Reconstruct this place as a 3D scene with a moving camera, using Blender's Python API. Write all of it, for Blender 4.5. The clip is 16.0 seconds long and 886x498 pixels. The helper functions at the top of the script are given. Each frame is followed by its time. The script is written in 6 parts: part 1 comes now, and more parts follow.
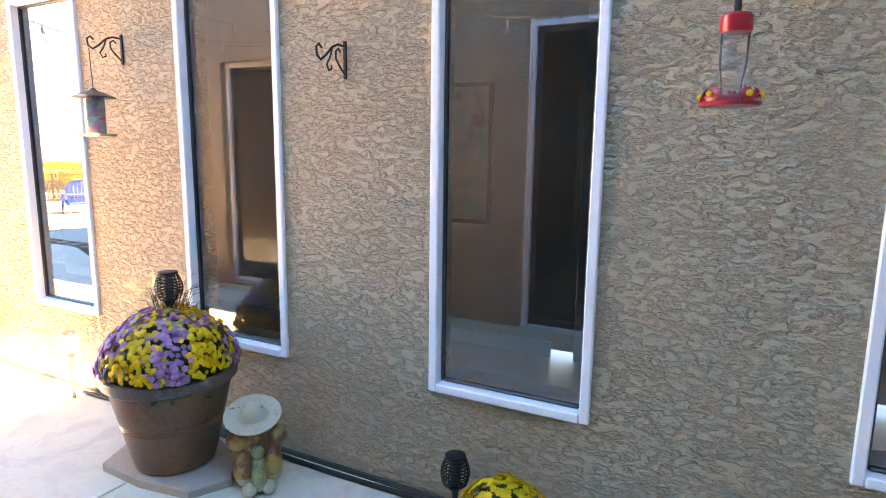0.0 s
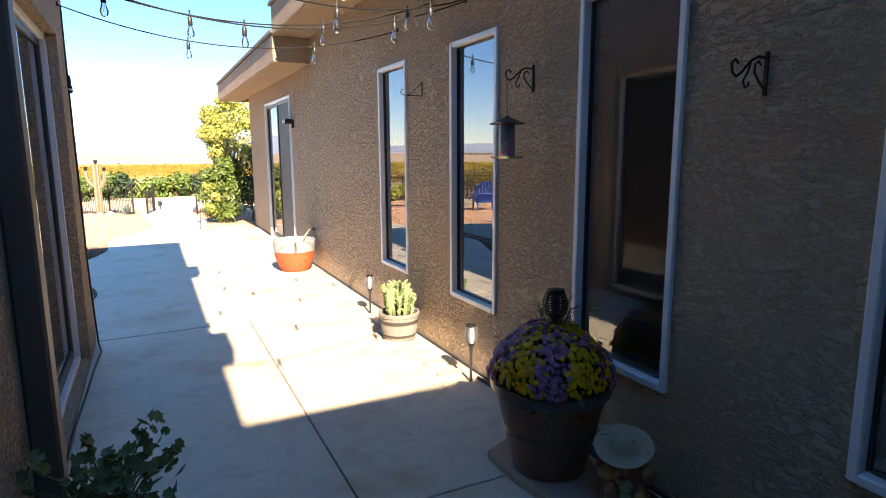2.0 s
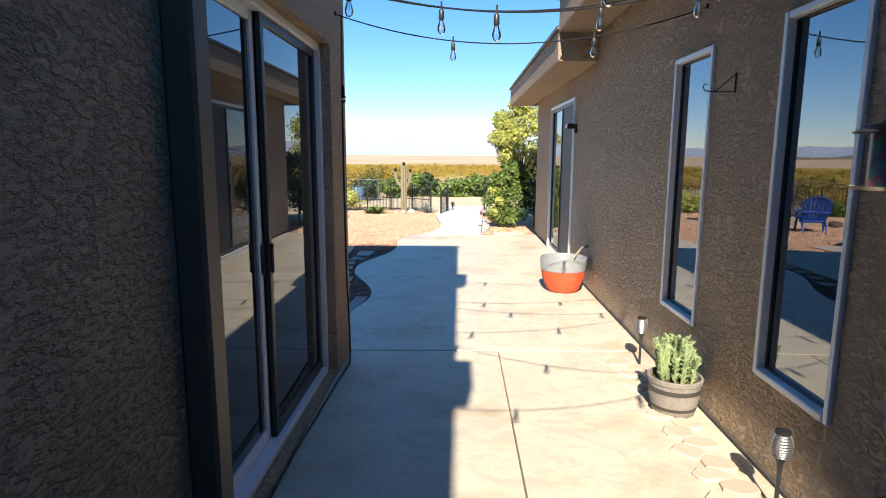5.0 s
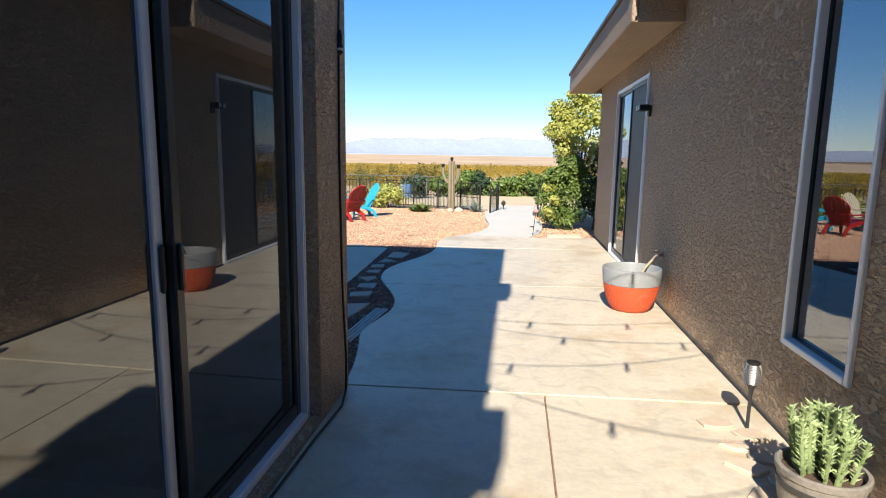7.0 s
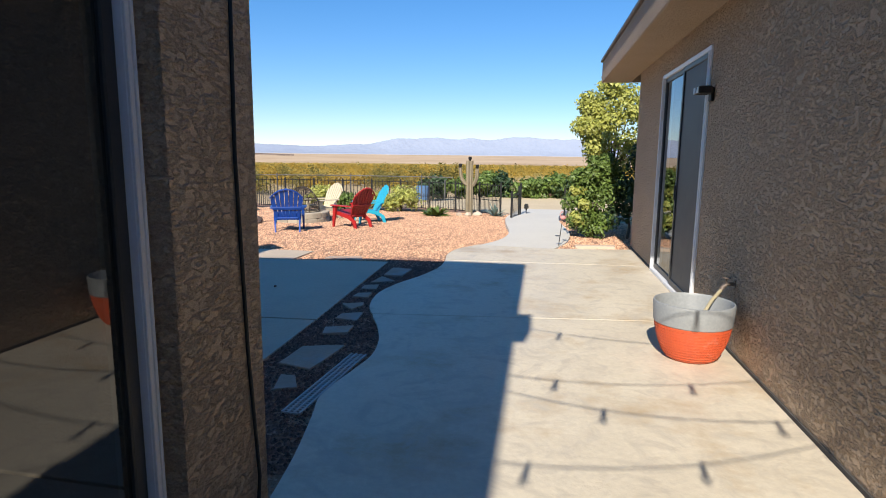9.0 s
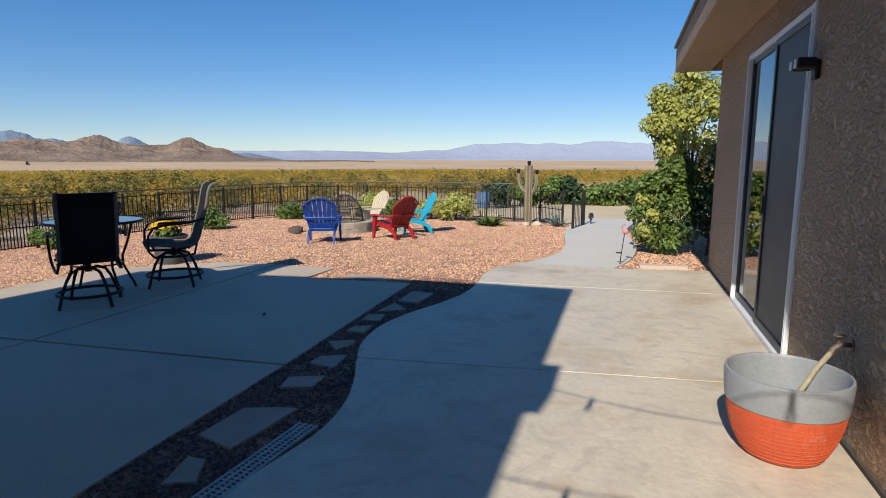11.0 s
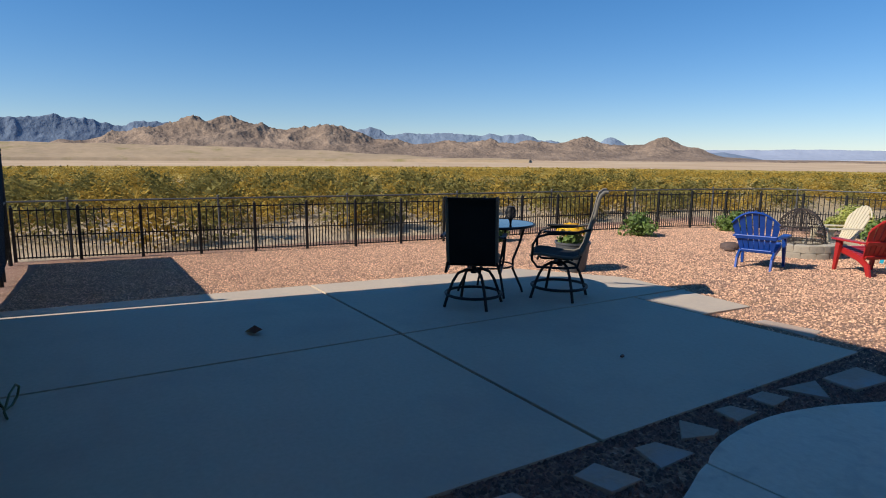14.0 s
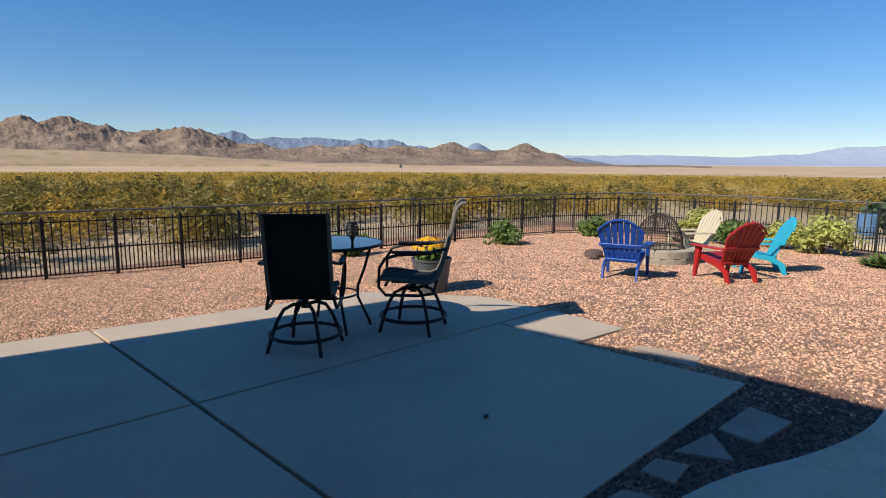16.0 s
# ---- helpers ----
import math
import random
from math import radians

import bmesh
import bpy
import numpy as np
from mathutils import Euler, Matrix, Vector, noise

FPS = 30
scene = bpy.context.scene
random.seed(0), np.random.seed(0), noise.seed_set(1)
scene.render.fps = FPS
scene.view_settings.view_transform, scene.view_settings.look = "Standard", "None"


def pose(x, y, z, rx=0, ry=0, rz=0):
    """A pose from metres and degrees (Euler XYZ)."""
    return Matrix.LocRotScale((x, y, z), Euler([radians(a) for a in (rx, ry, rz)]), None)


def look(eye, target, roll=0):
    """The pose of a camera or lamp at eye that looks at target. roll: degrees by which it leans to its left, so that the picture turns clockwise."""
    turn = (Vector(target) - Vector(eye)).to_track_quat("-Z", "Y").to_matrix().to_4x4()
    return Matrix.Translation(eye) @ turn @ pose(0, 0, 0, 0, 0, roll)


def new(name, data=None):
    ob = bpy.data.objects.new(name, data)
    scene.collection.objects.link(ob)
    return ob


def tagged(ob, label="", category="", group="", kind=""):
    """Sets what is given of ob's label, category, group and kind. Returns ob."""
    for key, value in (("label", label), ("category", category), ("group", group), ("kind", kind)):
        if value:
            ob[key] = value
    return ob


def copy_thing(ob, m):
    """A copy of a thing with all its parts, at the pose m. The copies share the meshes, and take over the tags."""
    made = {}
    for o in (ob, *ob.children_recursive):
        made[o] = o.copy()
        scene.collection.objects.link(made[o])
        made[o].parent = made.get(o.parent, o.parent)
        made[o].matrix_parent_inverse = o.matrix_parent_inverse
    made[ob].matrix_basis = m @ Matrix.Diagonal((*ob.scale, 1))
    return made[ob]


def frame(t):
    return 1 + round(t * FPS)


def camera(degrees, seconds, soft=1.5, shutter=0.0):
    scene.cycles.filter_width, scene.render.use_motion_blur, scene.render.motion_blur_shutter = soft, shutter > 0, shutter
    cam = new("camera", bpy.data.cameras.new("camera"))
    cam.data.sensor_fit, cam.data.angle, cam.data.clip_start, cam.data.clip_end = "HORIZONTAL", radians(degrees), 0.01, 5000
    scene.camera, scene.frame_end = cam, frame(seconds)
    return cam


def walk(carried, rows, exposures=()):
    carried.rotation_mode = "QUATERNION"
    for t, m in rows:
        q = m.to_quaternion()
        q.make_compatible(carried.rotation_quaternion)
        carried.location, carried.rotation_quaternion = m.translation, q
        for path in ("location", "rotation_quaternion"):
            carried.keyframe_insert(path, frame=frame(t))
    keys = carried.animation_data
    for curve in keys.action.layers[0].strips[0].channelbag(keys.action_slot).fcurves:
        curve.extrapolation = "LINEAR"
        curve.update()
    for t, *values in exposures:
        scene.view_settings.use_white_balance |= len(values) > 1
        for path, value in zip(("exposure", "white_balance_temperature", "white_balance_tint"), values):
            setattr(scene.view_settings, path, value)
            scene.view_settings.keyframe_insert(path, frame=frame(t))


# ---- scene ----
cam = camera(74.1, 16.0, 1.0)

PATH = [
    (0, (0.212, -0.094, 1.424), (1.96, 0.822, 1.104), 0.7),
    (0.5, (0.206, -0.055, 1.443), (1.801, 1.104, 1.107), 0.5),
    (1, (0.188, -0.007, 1.451), (1.601, 1.367, 1.117), 0.3),
    (1.5, (0.207, 0.017, 1.486), (1.384, 1.599, 1.149), -0.0),
    (2, (0.247, 0.009, 1.529), (1.124, 1.776, 1.201), -0.3),
    (2.5, (0.283, -0.003, 1.574), (0.858, 1.886, 1.257), -0.3),
    (3, (0.334, -0.005, 1.635), (0.624, 1.949, 1.326), -0.1),
    (3.5, (0.383, 0.094, 1.626), (0.54, 2.064, 1.318), 0.0),
    (4, (0.433, 0.29, 1.617), (0.516, 2.264, 1.307), 0.1),
    (4.2, (0.479, 0.385, 1.616), (0.529, 2.359, 1.299), 0.1),
    (6.5, (0.751, 1.725, 1.484), (0.564, 3.69, 1.163), 0.8),
    (7, (0.749, 2.025, 1.441), (0.512, 3.985, 1.121), 0.9),
    (7.5, (0.743, 2.321, 1.451), (0.466, 4.275, 1.127), 1.1),
    (8, (0.763, 2.671, 1.45), (0.455, 4.62, 1.125), 0.8),
    (8.5, (0.759, 3.041, 1.428), (0.442, 4.989, 1.106), 0.7),
    (10.8, (1.056, 4.56, 1.399), (0.575, 6.477, 1.094), 0.3),
    (11, (1.091, 4.655, 1.398), (0.514, 6.546, 1.094), 0.1),
    (11.5, (1.143, 4.875, 1.412), (0.351, 6.687, 1.111), 0.3),
    (12, (1.174, 5.098, 1.42), (0.197, 6.817, 1.119), 0.4),
    (12.5, (1.177, 5.284, 1.43), (-0.025, 6.854, 1.13), 0.4),
    (13, (1.151, 5.456, 1.426), (-0.305, 6.794, 1.123), 0.6),
    (13.5, (1.082, 5.676, 1.451), (-0.524, 6.828, 1.143), 0.5),
    (14, (1.009, 5.886, 1.459), (-0.708, 6.863, 1.147), 0.4),
    (14.5, (0.924, 6.046, 1.477), (-0.876, 6.859, 1.164), 0.3),
    (15, (0.749, 6.2, 1.482), (-1.01, 7.102, 1.178), 0.5),
    (15.5, (0.491, 6.451, 1.465), (-1.111, 7.61, 1.164), 0.7),
    (16, (0.257, 6.762, 1.457), (-1.211, 8.089, 1.164), 0.4),
]
walk(cam, [(t, look(eye, aim, roll)) for t, eye, aim, roll in PATH],
     exposures=[(0.0, 5.15, 14500, 30), (0.5, 4.1, 12500, 27), (1.0, 3.0, 10000, 23), (1.5, 2.4, 9000, 20), (2.0, 1.85, 8400, 18), (2.7, 1.65, 8000, 17), (3.5, 1.4, 7600, 15),
                (4.2, 1.2, 7300, 12), (6.5, 0.85, 6950, 10), (8.5, 0.60, 6850, 10), (11.0, 0.05, 6700, 10), (12.5, 0.0, 6700, 10), (14.5, 0.15, 6750, 10), (16.0, 0.15, 6750, 10)])

# ---- world and sun ----
SUN_DIR = Vector((0.165, 1.3, -1.0)).normalized()      # the way the light travels
world = bpy.data.worlds.new("sky")
scene.world = world
world.use_nodes = True
_wn = world.node_tree.nodes
_sky = _wn.new("ShaderNodeTexSky")
_sky.sky_type = "NISHITA"
_sky.sun_disc = False
_sky.sun_elevation = math.asin(-SUN_DIR.z)
_sky.sun_rotation = math.atan2(-SUN_DIR.x, -SUN_DIR.y)
_sky.altitude = 900
_sky.air_density = 1.0
_sky.dust_density = 0.0
_sky.ozone_density = 3.0
_deep = _wn.new("ShaderNodeHueSaturation")
_deep.inputs["Saturation"].default_value = 1.32
_even = _wn.new("ShaderNodeGamma")
_even.inputs["Gamma"].default_value = 0.78
world.node_tree.links.new(_sky.outputs[0], _even.inputs["Color"])
_tint = _wn.new("ShaderNodeMix")
_tint.data_type, _tint.blend_type = "RGBA", "MULTIPLY"
_tint.inputs[0].default_value = 1.0
_tint.inputs[7].default_value = (0.875, 0.96, 1.135, 1)
world.node_tree.links.new(_even.outputs[0], _tint.inputs[6])
world.node_tree.links.new(_tint.outputs[2], _deep.inputs["Color"])
world.node_tree.links.new(_deep.outputs[0], _wn["Background"].inputs[0])
_wn["Background"].inputs[1].default_value = 0.142
_sun = bpy.data.lights.new("sun", "SUN")
_sun.energy = 5.0
_sun.angle = radians(0.53)
_sun.color = (1.0, 0.95, 0.88)
sun = new("sun", _sun)
sun.matrix_world = Matrix.Translation((0, -30, 30)) @ SUN_DIR.to_track_quat("-Z", "Y").to_matrix().to_4x4()


# ---- mesh helpers ----
class Mesh:
    """Collects vertices and faces; every shape call adds to it."""

    def __init__(self):
        self.v, self.f = [], []

    def add(self, verts, faces, m=None):
        n = len(self.v)
        self.v += [tuple(m @ Vector(p)) for p in verts] if m is not None else [tuple(p) for p in verts]
        self.f += [tuple(n + i for i in f) for f in faces]
        return self

    def box(self, x0, x1, y0, y1, z0, z1, b=0.0, m=None):
        if b <= 0:
            v = [(x, y, z) for x in (x0, x1) for y in (y0, y1) for z in (z0, z1)]
            f = [(0, 1, 3, 2), (4, 6, 7, 5), (0, 4, 5, 1), (2, 3, 7, 6), (0, 2, 6, 4), (1, 5, 7, 3)]
            return self.add(v, f, m)
        lo, hi = (x0, y0, z0), (x1, y1, z1)
        v, ix = [], {}
        for c in range(8):
            bits = ((c >> 2) & 1, (c >> 1) & 1, c & 1)
            for ax in range(3):
                p = [(hi[k] if bits[k] else lo[k]) if k == ax else (hi[k] - b if bits[k] else lo[k] + b) for k in range(3)]
                ix[(bits, ax)] = len(v)
                v.append(p)
        f = []
        mid = Vector([(a + c) / 2 for a, c in zip(lo, hi)])

        def put(ids):
            ps = [Vector(v[i]) for i in ids]
            n = (ps[1] - ps[0]).cross(ps[2] - ps[1])
            cen = sum(ps, Vector()) / len(ps)
            f.append(tuple(ids) if n.dot(cen - mid) > 0 else tuple(reversed(ids)))
        for ax in range(3):
            o = [k for k in range(3) if k != ax]
            for s in (0, 1):
                ring = []
                for a, c in ((0, 0), (1, 0), (1, 1), (0, 1)):
                    bits = [0, 0, 0]
                    bits[ax], bits[o[0]], bits[o[1]] = s, a, c
                    ring.append(ix[(tuple(bits), ax)])
                put(ring)
            for a in (0, 1):
                for c in (0, 1):
                    b0, b1 = [0, 0, 0], [0, 0, 0]
                    b0[o[0]] = b1[o[0]] = a
                    b0[o[1]] = b1[o[1]] = c
                    b1[ax] = 1
                    b0, b1 = tuple(b0), tuple(b1)
                    put([ix[(b0, o[0])], ix[(b1, o[0])], ix[(b1, o[1])], ix[(b0, o[1])]])
        for c in range(8):
            bits = ((c >> 2) & 1, (c >> 1) & 1, c & 1)
            put([ix[(bits, k)] for k in range(3)])
        return self.add(v, f, m)

    def tube(self, pts, r, n=8, closed=False, r1=None, caps=True):
        pts = [Vector(p) for p in pts]
        k = len(pts)
        rings, prev = [], None
        for i, p in enumerate(pts):
            a = pts[(i - 1) % k] if (closed or i > 0) else p
            c = pts[(i + 1) % k] if (closed or i < k - 1) else p
            d = (c - a).normalized()
            if prev is None:
                side = d.orthogonal().normalized()
            else:
                side = (prev - d * prev.dot(d))
                side = side.normalized() if side.length > 1e-6 else d.orthogonal().normalized()
            prev = side
            up = d.cross(side)
            rr = r if r1 is None else r + (r1 - r) * i / max(1, k - 1)
            rings.append([p + side * (rr * math.cos(2 * math.pi * j / n)) + up * (rr * math.sin(2 * math.pi * j / n)) for j in range(n)])
        v = [q for ring in rings for q in ring]
        f = []
        for i in range(k if closed else k - 1):
            i2 = (i + 1) % k
            for j in range(n):
                j2 = (j + 1) % n
                f.append((i * n + j, i * n + j2, i2 * n + j2, i2 * n + j))
        if caps and not closed:
            f.append(tuple(reversed(range(n))))
            f.append(tuple((k - 1) * n + j for j in range(n)))
        return self.add(v, f)

    def lathe(self, prof, n=24, m=None, cap=True):
        v, f = [], []
        for r, z in prof:
            for j in range(n):
                a = 2 * math.pi * j / n
                v.append((r * math.cos(a), r * math.sin(a), z))
        for i in range(len(prof) - 1):
            for j in range(n):
                j2 = (j + 1) % n
                f.append((i * n + j, i * n + j2, (i + 1) * n + j2, (i + 1) * n + j))
        if cap:
            f.append(tuple(reversed(range(n))))
            f.append(tuple((len(prof) - 1) * n + j for j in range(n)))
        return self.add(v, f, m)

    def ball(self, c, rx, ry=None, rz=None, n=8, rings=5, m=None):
        ry, rz = ry or rx, rz or rx
        v, f = [(0, 0, -1)], []
        for i in range(1, rings):
            t = -math.pi / 2 + math.pi * i / rings
            v += [(math.cos(t) * math.cos(2 * math.pi * j / n), math.cos(t) * math.sin(2 * math.pi * j / n), math.sin(t)) for j in range(n)]
        v.append((0, 0, 1))
        for j in range(n):
            j2 = (j + 1) % n
            f.append((0, 1 + j2, 1 + j))
            for i in range(rings - 2):
                f.append((1 + i * n + j, 1 + i * n + j2, 1 + (i + 1) * n + j2, 1 + (i + 1) * n + j))
            f.append((1 + (rings - 2) * n + j, 1 + (rings - 2) * n + j2, len(v) - 1))
        v = [(c[0] + x * rx, c[1] + y * ry, c[2] + z * rz) for x, y, z in v]
        return self.add(v, f, m)

    def prism(self, poly, z0, z1, b=0.0, m=None):
        area = sum(p[0] * q[1] - q[0] * p[1] for p, q in zip(poly, poly[1:] + poly[:1]))
        if area < 0:
            poly = poly[::-1]
        n = len(poly)
        if b > 0:
            c = (sum(p[0] for p in poly) / n, sum(p[1] for p in poly) / n)
            ins = []
            for p in poly:
                d = Vector((c[0] - p[0], c[1] - p[1]))
                d = d.normalized() * min(b, d.length * 0.5)
                ins.append((p[0] + d.x, p[1] + d.y))
            v = [(x, y, z0) for x, y in poly] + [(x, y, z1 - b) for x, y in poly] + [(x, y, z1) for x, y in ins]
            f = [tuple(reversed(range(n))), tuple(2 * n + i for i in range(n))]
            for i in range(n):
                j = (i + 1) % n
                f += [(i, j, n + j, n + i), (n + i, n + j, 2 * n + j, 2 * n + i)]
        else:
            v = [(x, y, z0) for x, y in poly] + [(x, y, z1) for x, y in poly]
            f = [tuple(reversed(range(n))), tuple(n + i for i in range(n))]
            for i in range(n):
                j = (i + 1) % n
                f.append((i, j, n + j, n + i))
        return self.add(v, f, m)

    def data(self, name, smooth=35):
        me = bpy.data.meshes.new(name)
        me.from_pydata(self.v, [], self.f)
        if smooth:
            me.shade_smooth()
            me.set_sharp_from_angle(angle=radians(smooth))
        me.update()
        return me


def part(name, bm, material, parent=None, label="", smooth=35, at=None):
    """One mesh object under a thing or a part; with no parent, a thing of one mesh."""
    me = bm if isinstance(bm, bpy.types.Mesh) else bm.data(name, smooth)
    if not me.materials:
        me.materials.append(material)
    ob = new(name, me)
    if parent is not None:
        ob.parent = parent
    if at is not None:
        ob.matrix_basis = at
    if label:
        tagged(ob, label)
    return ob


def thing(name, m, label, category, group="", kind=""):
    ob = new(name)
    ob.empty_display_size = 0.1
    ob.matrix_basis = m
    return tagged(ob, label, category, group, kind)


def setting(name, bm, material, label, category, smooth=35):
    return tagged(part(name, bm, material, None, "", smooth), label, category, "", "structure")


def lerp(a, b, t):
    return a + (b - a) * t


def arc(c, r, a0, a1, n, plane="xz", y=0.0):
    out = []
    for i in range(n + 1):
        a = radians(lerp(a0, a1, i / n))
        u, w = c[0] + r * math.cos(a), c[1] + r * math.sin(a)
        out.append({"xz": (u, y, w), "xy": (u, w, y), "yz": (y, u, w)}[plane])
    return out


# ---- materials ----
def mat(name, a, b=None, scale=6.0, fine=60.0, rough=0.7, metal=0.0, bump=0.2, bscale=80.0, dist=0.004, spec=0.5,
        var=0.0, mix=None, stain=None, rvar=0.1, coat=0.0, translucent=0.0, island=0.0, swirl=None):
    """A surface of two colours mixed by coarse and fine noise, with relief, wear and optional stains."""
    ma = bpy.data.materials.new(name)
    ma.use_nodes = True
    nt = ma.node_tree
    nd, ln = nt.nodes, nt.links
    bs = nd["Principled BSDF"]
    tc = nd.new("ShaderNodeTexCoord")

    def noi(s, detail=4.0, rgh=0.55):
        x = nd.new("ShaderNodeTexNoise")
        x.inputs["Scale"].default_value, x.inputs["Detail"].default_value, x.inputs["Roughness"].default_value = s, detail, rgh
        ln.new(tc.outputs["Object"], x.inputs["Vector"])
        return x
    b = b or tuple(c * 0.75 for c in a)
    n1, n2 = noi(scale), noi(fine, 3.0)
    ad = nd.new("ShaderNodeMath")
    ad.operation = "MULTIPLY_ADD"
    ln.new(n2.outputs[0], ad.inputs[0])
    ad.inputs[1].default_value = 0.5
    mu = nd.new("ShaderNodeMath")
    mu.operation = "MULTIPLY"
    mu.inputs[1].default_value = 0.5
    ln.new(n1.outputs[0], mu.inputs[0])
    ln.new(mu.outputs[0], ad.inputs[2])
    rp = nd.new("ShaderNodeValToRGB")
    rp.color_ramp.elements[0].position, rp.color_ramp.elements[1].position = 0.36, 0.64
    rp.color_ramp.elements[0].color, rp.color_ramp.elements[1].color = (*b, 1), (*a, 1)
    ln.new(ad.outputs[0], rp.inputs[0])
    col = rp.outputs[0]
    if stain:
        colr, ssc, lo, hi = stain
        n3 = noi(ssc, 6.0, 0.65)
        r3 = nd.new("ShaderNodeMapRange")
        r3.inputs[1].default_value, r3.inputs[2].default_value = lo, hi
        ln.new(n3.outputs[0], r3.inputs[0])
        mx = nd.new("ShaderNodeMix")
        mx.data_type = "RGBA"
        ln.new(r3.outputs[0], mx.inputs[0])
        ln.new(col, mx.inputs[6])
        mx.inputs[7].default_value = (*colr, 1)
        col = mx.outputs[2]
    if swirl:
        colr, ssc, lo, hi = swirl
        n4 = noi(ssc, 9.0, 0.62)
        n4.inputs["Distortion"].default_value = 1.6
        r4 = nd.new("ShaderNodeMapRange")
        r4.inputs[1].default_value, r4.inputs[2].default_value = lo, hi
        ln.new(n4.outputs[0], r4.inputs[0])
        m4 = nd.new("ShaderNodeMix")
        m4.data_type = "RGBA"
        ln.new(r4.outputs[0], m4.inputs[0])
        ln.new(col, m4.inputs[6])
        m4.inputs[7].default_value = (*colr, 1)
        col = m4.outputs[2]
    if var > 0 or island > 0:
        if var > 0:
            oi = nd.new("ShaderNodeObjectInfo")
            src, amt = oi.outputs["Random"], var
        else:
            ge = nd.new("ShaderNodeNewGeometry")
            src, amt = ge.outputs["Random Per Island"], island
        mr = nd.new("ShaderNodeMapRange")
        mr.inputs[3].default_value, mr.inputs[4].default_value = 1 - amt, 1 + amt
        ln.new(src, mr.inputs[0])
        hs = nd.new("ShaderNodeHueSaturation")
        ln.new(mr.outputs[0], hs.inputs["Value"])
        ln.new(col, hs.inputs["Color"])
        col = hs.outputs[0]
    ln.new(col, bs.inputs["Base Color"])
    bs.inputs["Metallic"].default_value = metal
    bs.inputs["Specular IOR Level"].default_value = spec
    bs.inputs["Coat Weight"].default_value = coat
    rr = nd.new("ShaderNodeMapRange")
    rr.inputs[3].default_value, rr.inputs[4].default_value = max(0.02, rough - rvar), min(1.0, rough + rvar)
    ln.new(n1.outputs[0], rr.inputs[0])
    ln.new(rr.outputs[0], bs.inputs["Roughness"])
    if bump > 0:
        nb = noi(bscale, 4.0, 0.6)
        bu = nd.new("ShaderNodeBump")
        bu.inputs["Strength"].default_value, bu.inputs["Distance"].default_value = bump, dist
        ln.new(nb.outputs[0], bu.inputs["Height"])
        ln.new(bu.outputs[0], bs.inputs["Normal"])
    if translucent > 0:
        tr = nd.new("ShaderNodeBsdfTranslucent")
        ln.new(col, tr.inputs[0])
        ms = nd.new("ShaderNodeMixShader")
        ms.inputs[0].default_value = translucent
        ln.new(bs.outputs[0], ms.inputs[1])
        ln.new(tr.outputs[0], ms.inputs[2])
        ln.new(ms.outputs[0], nd["Material Output"].inputs[0])
    return ma


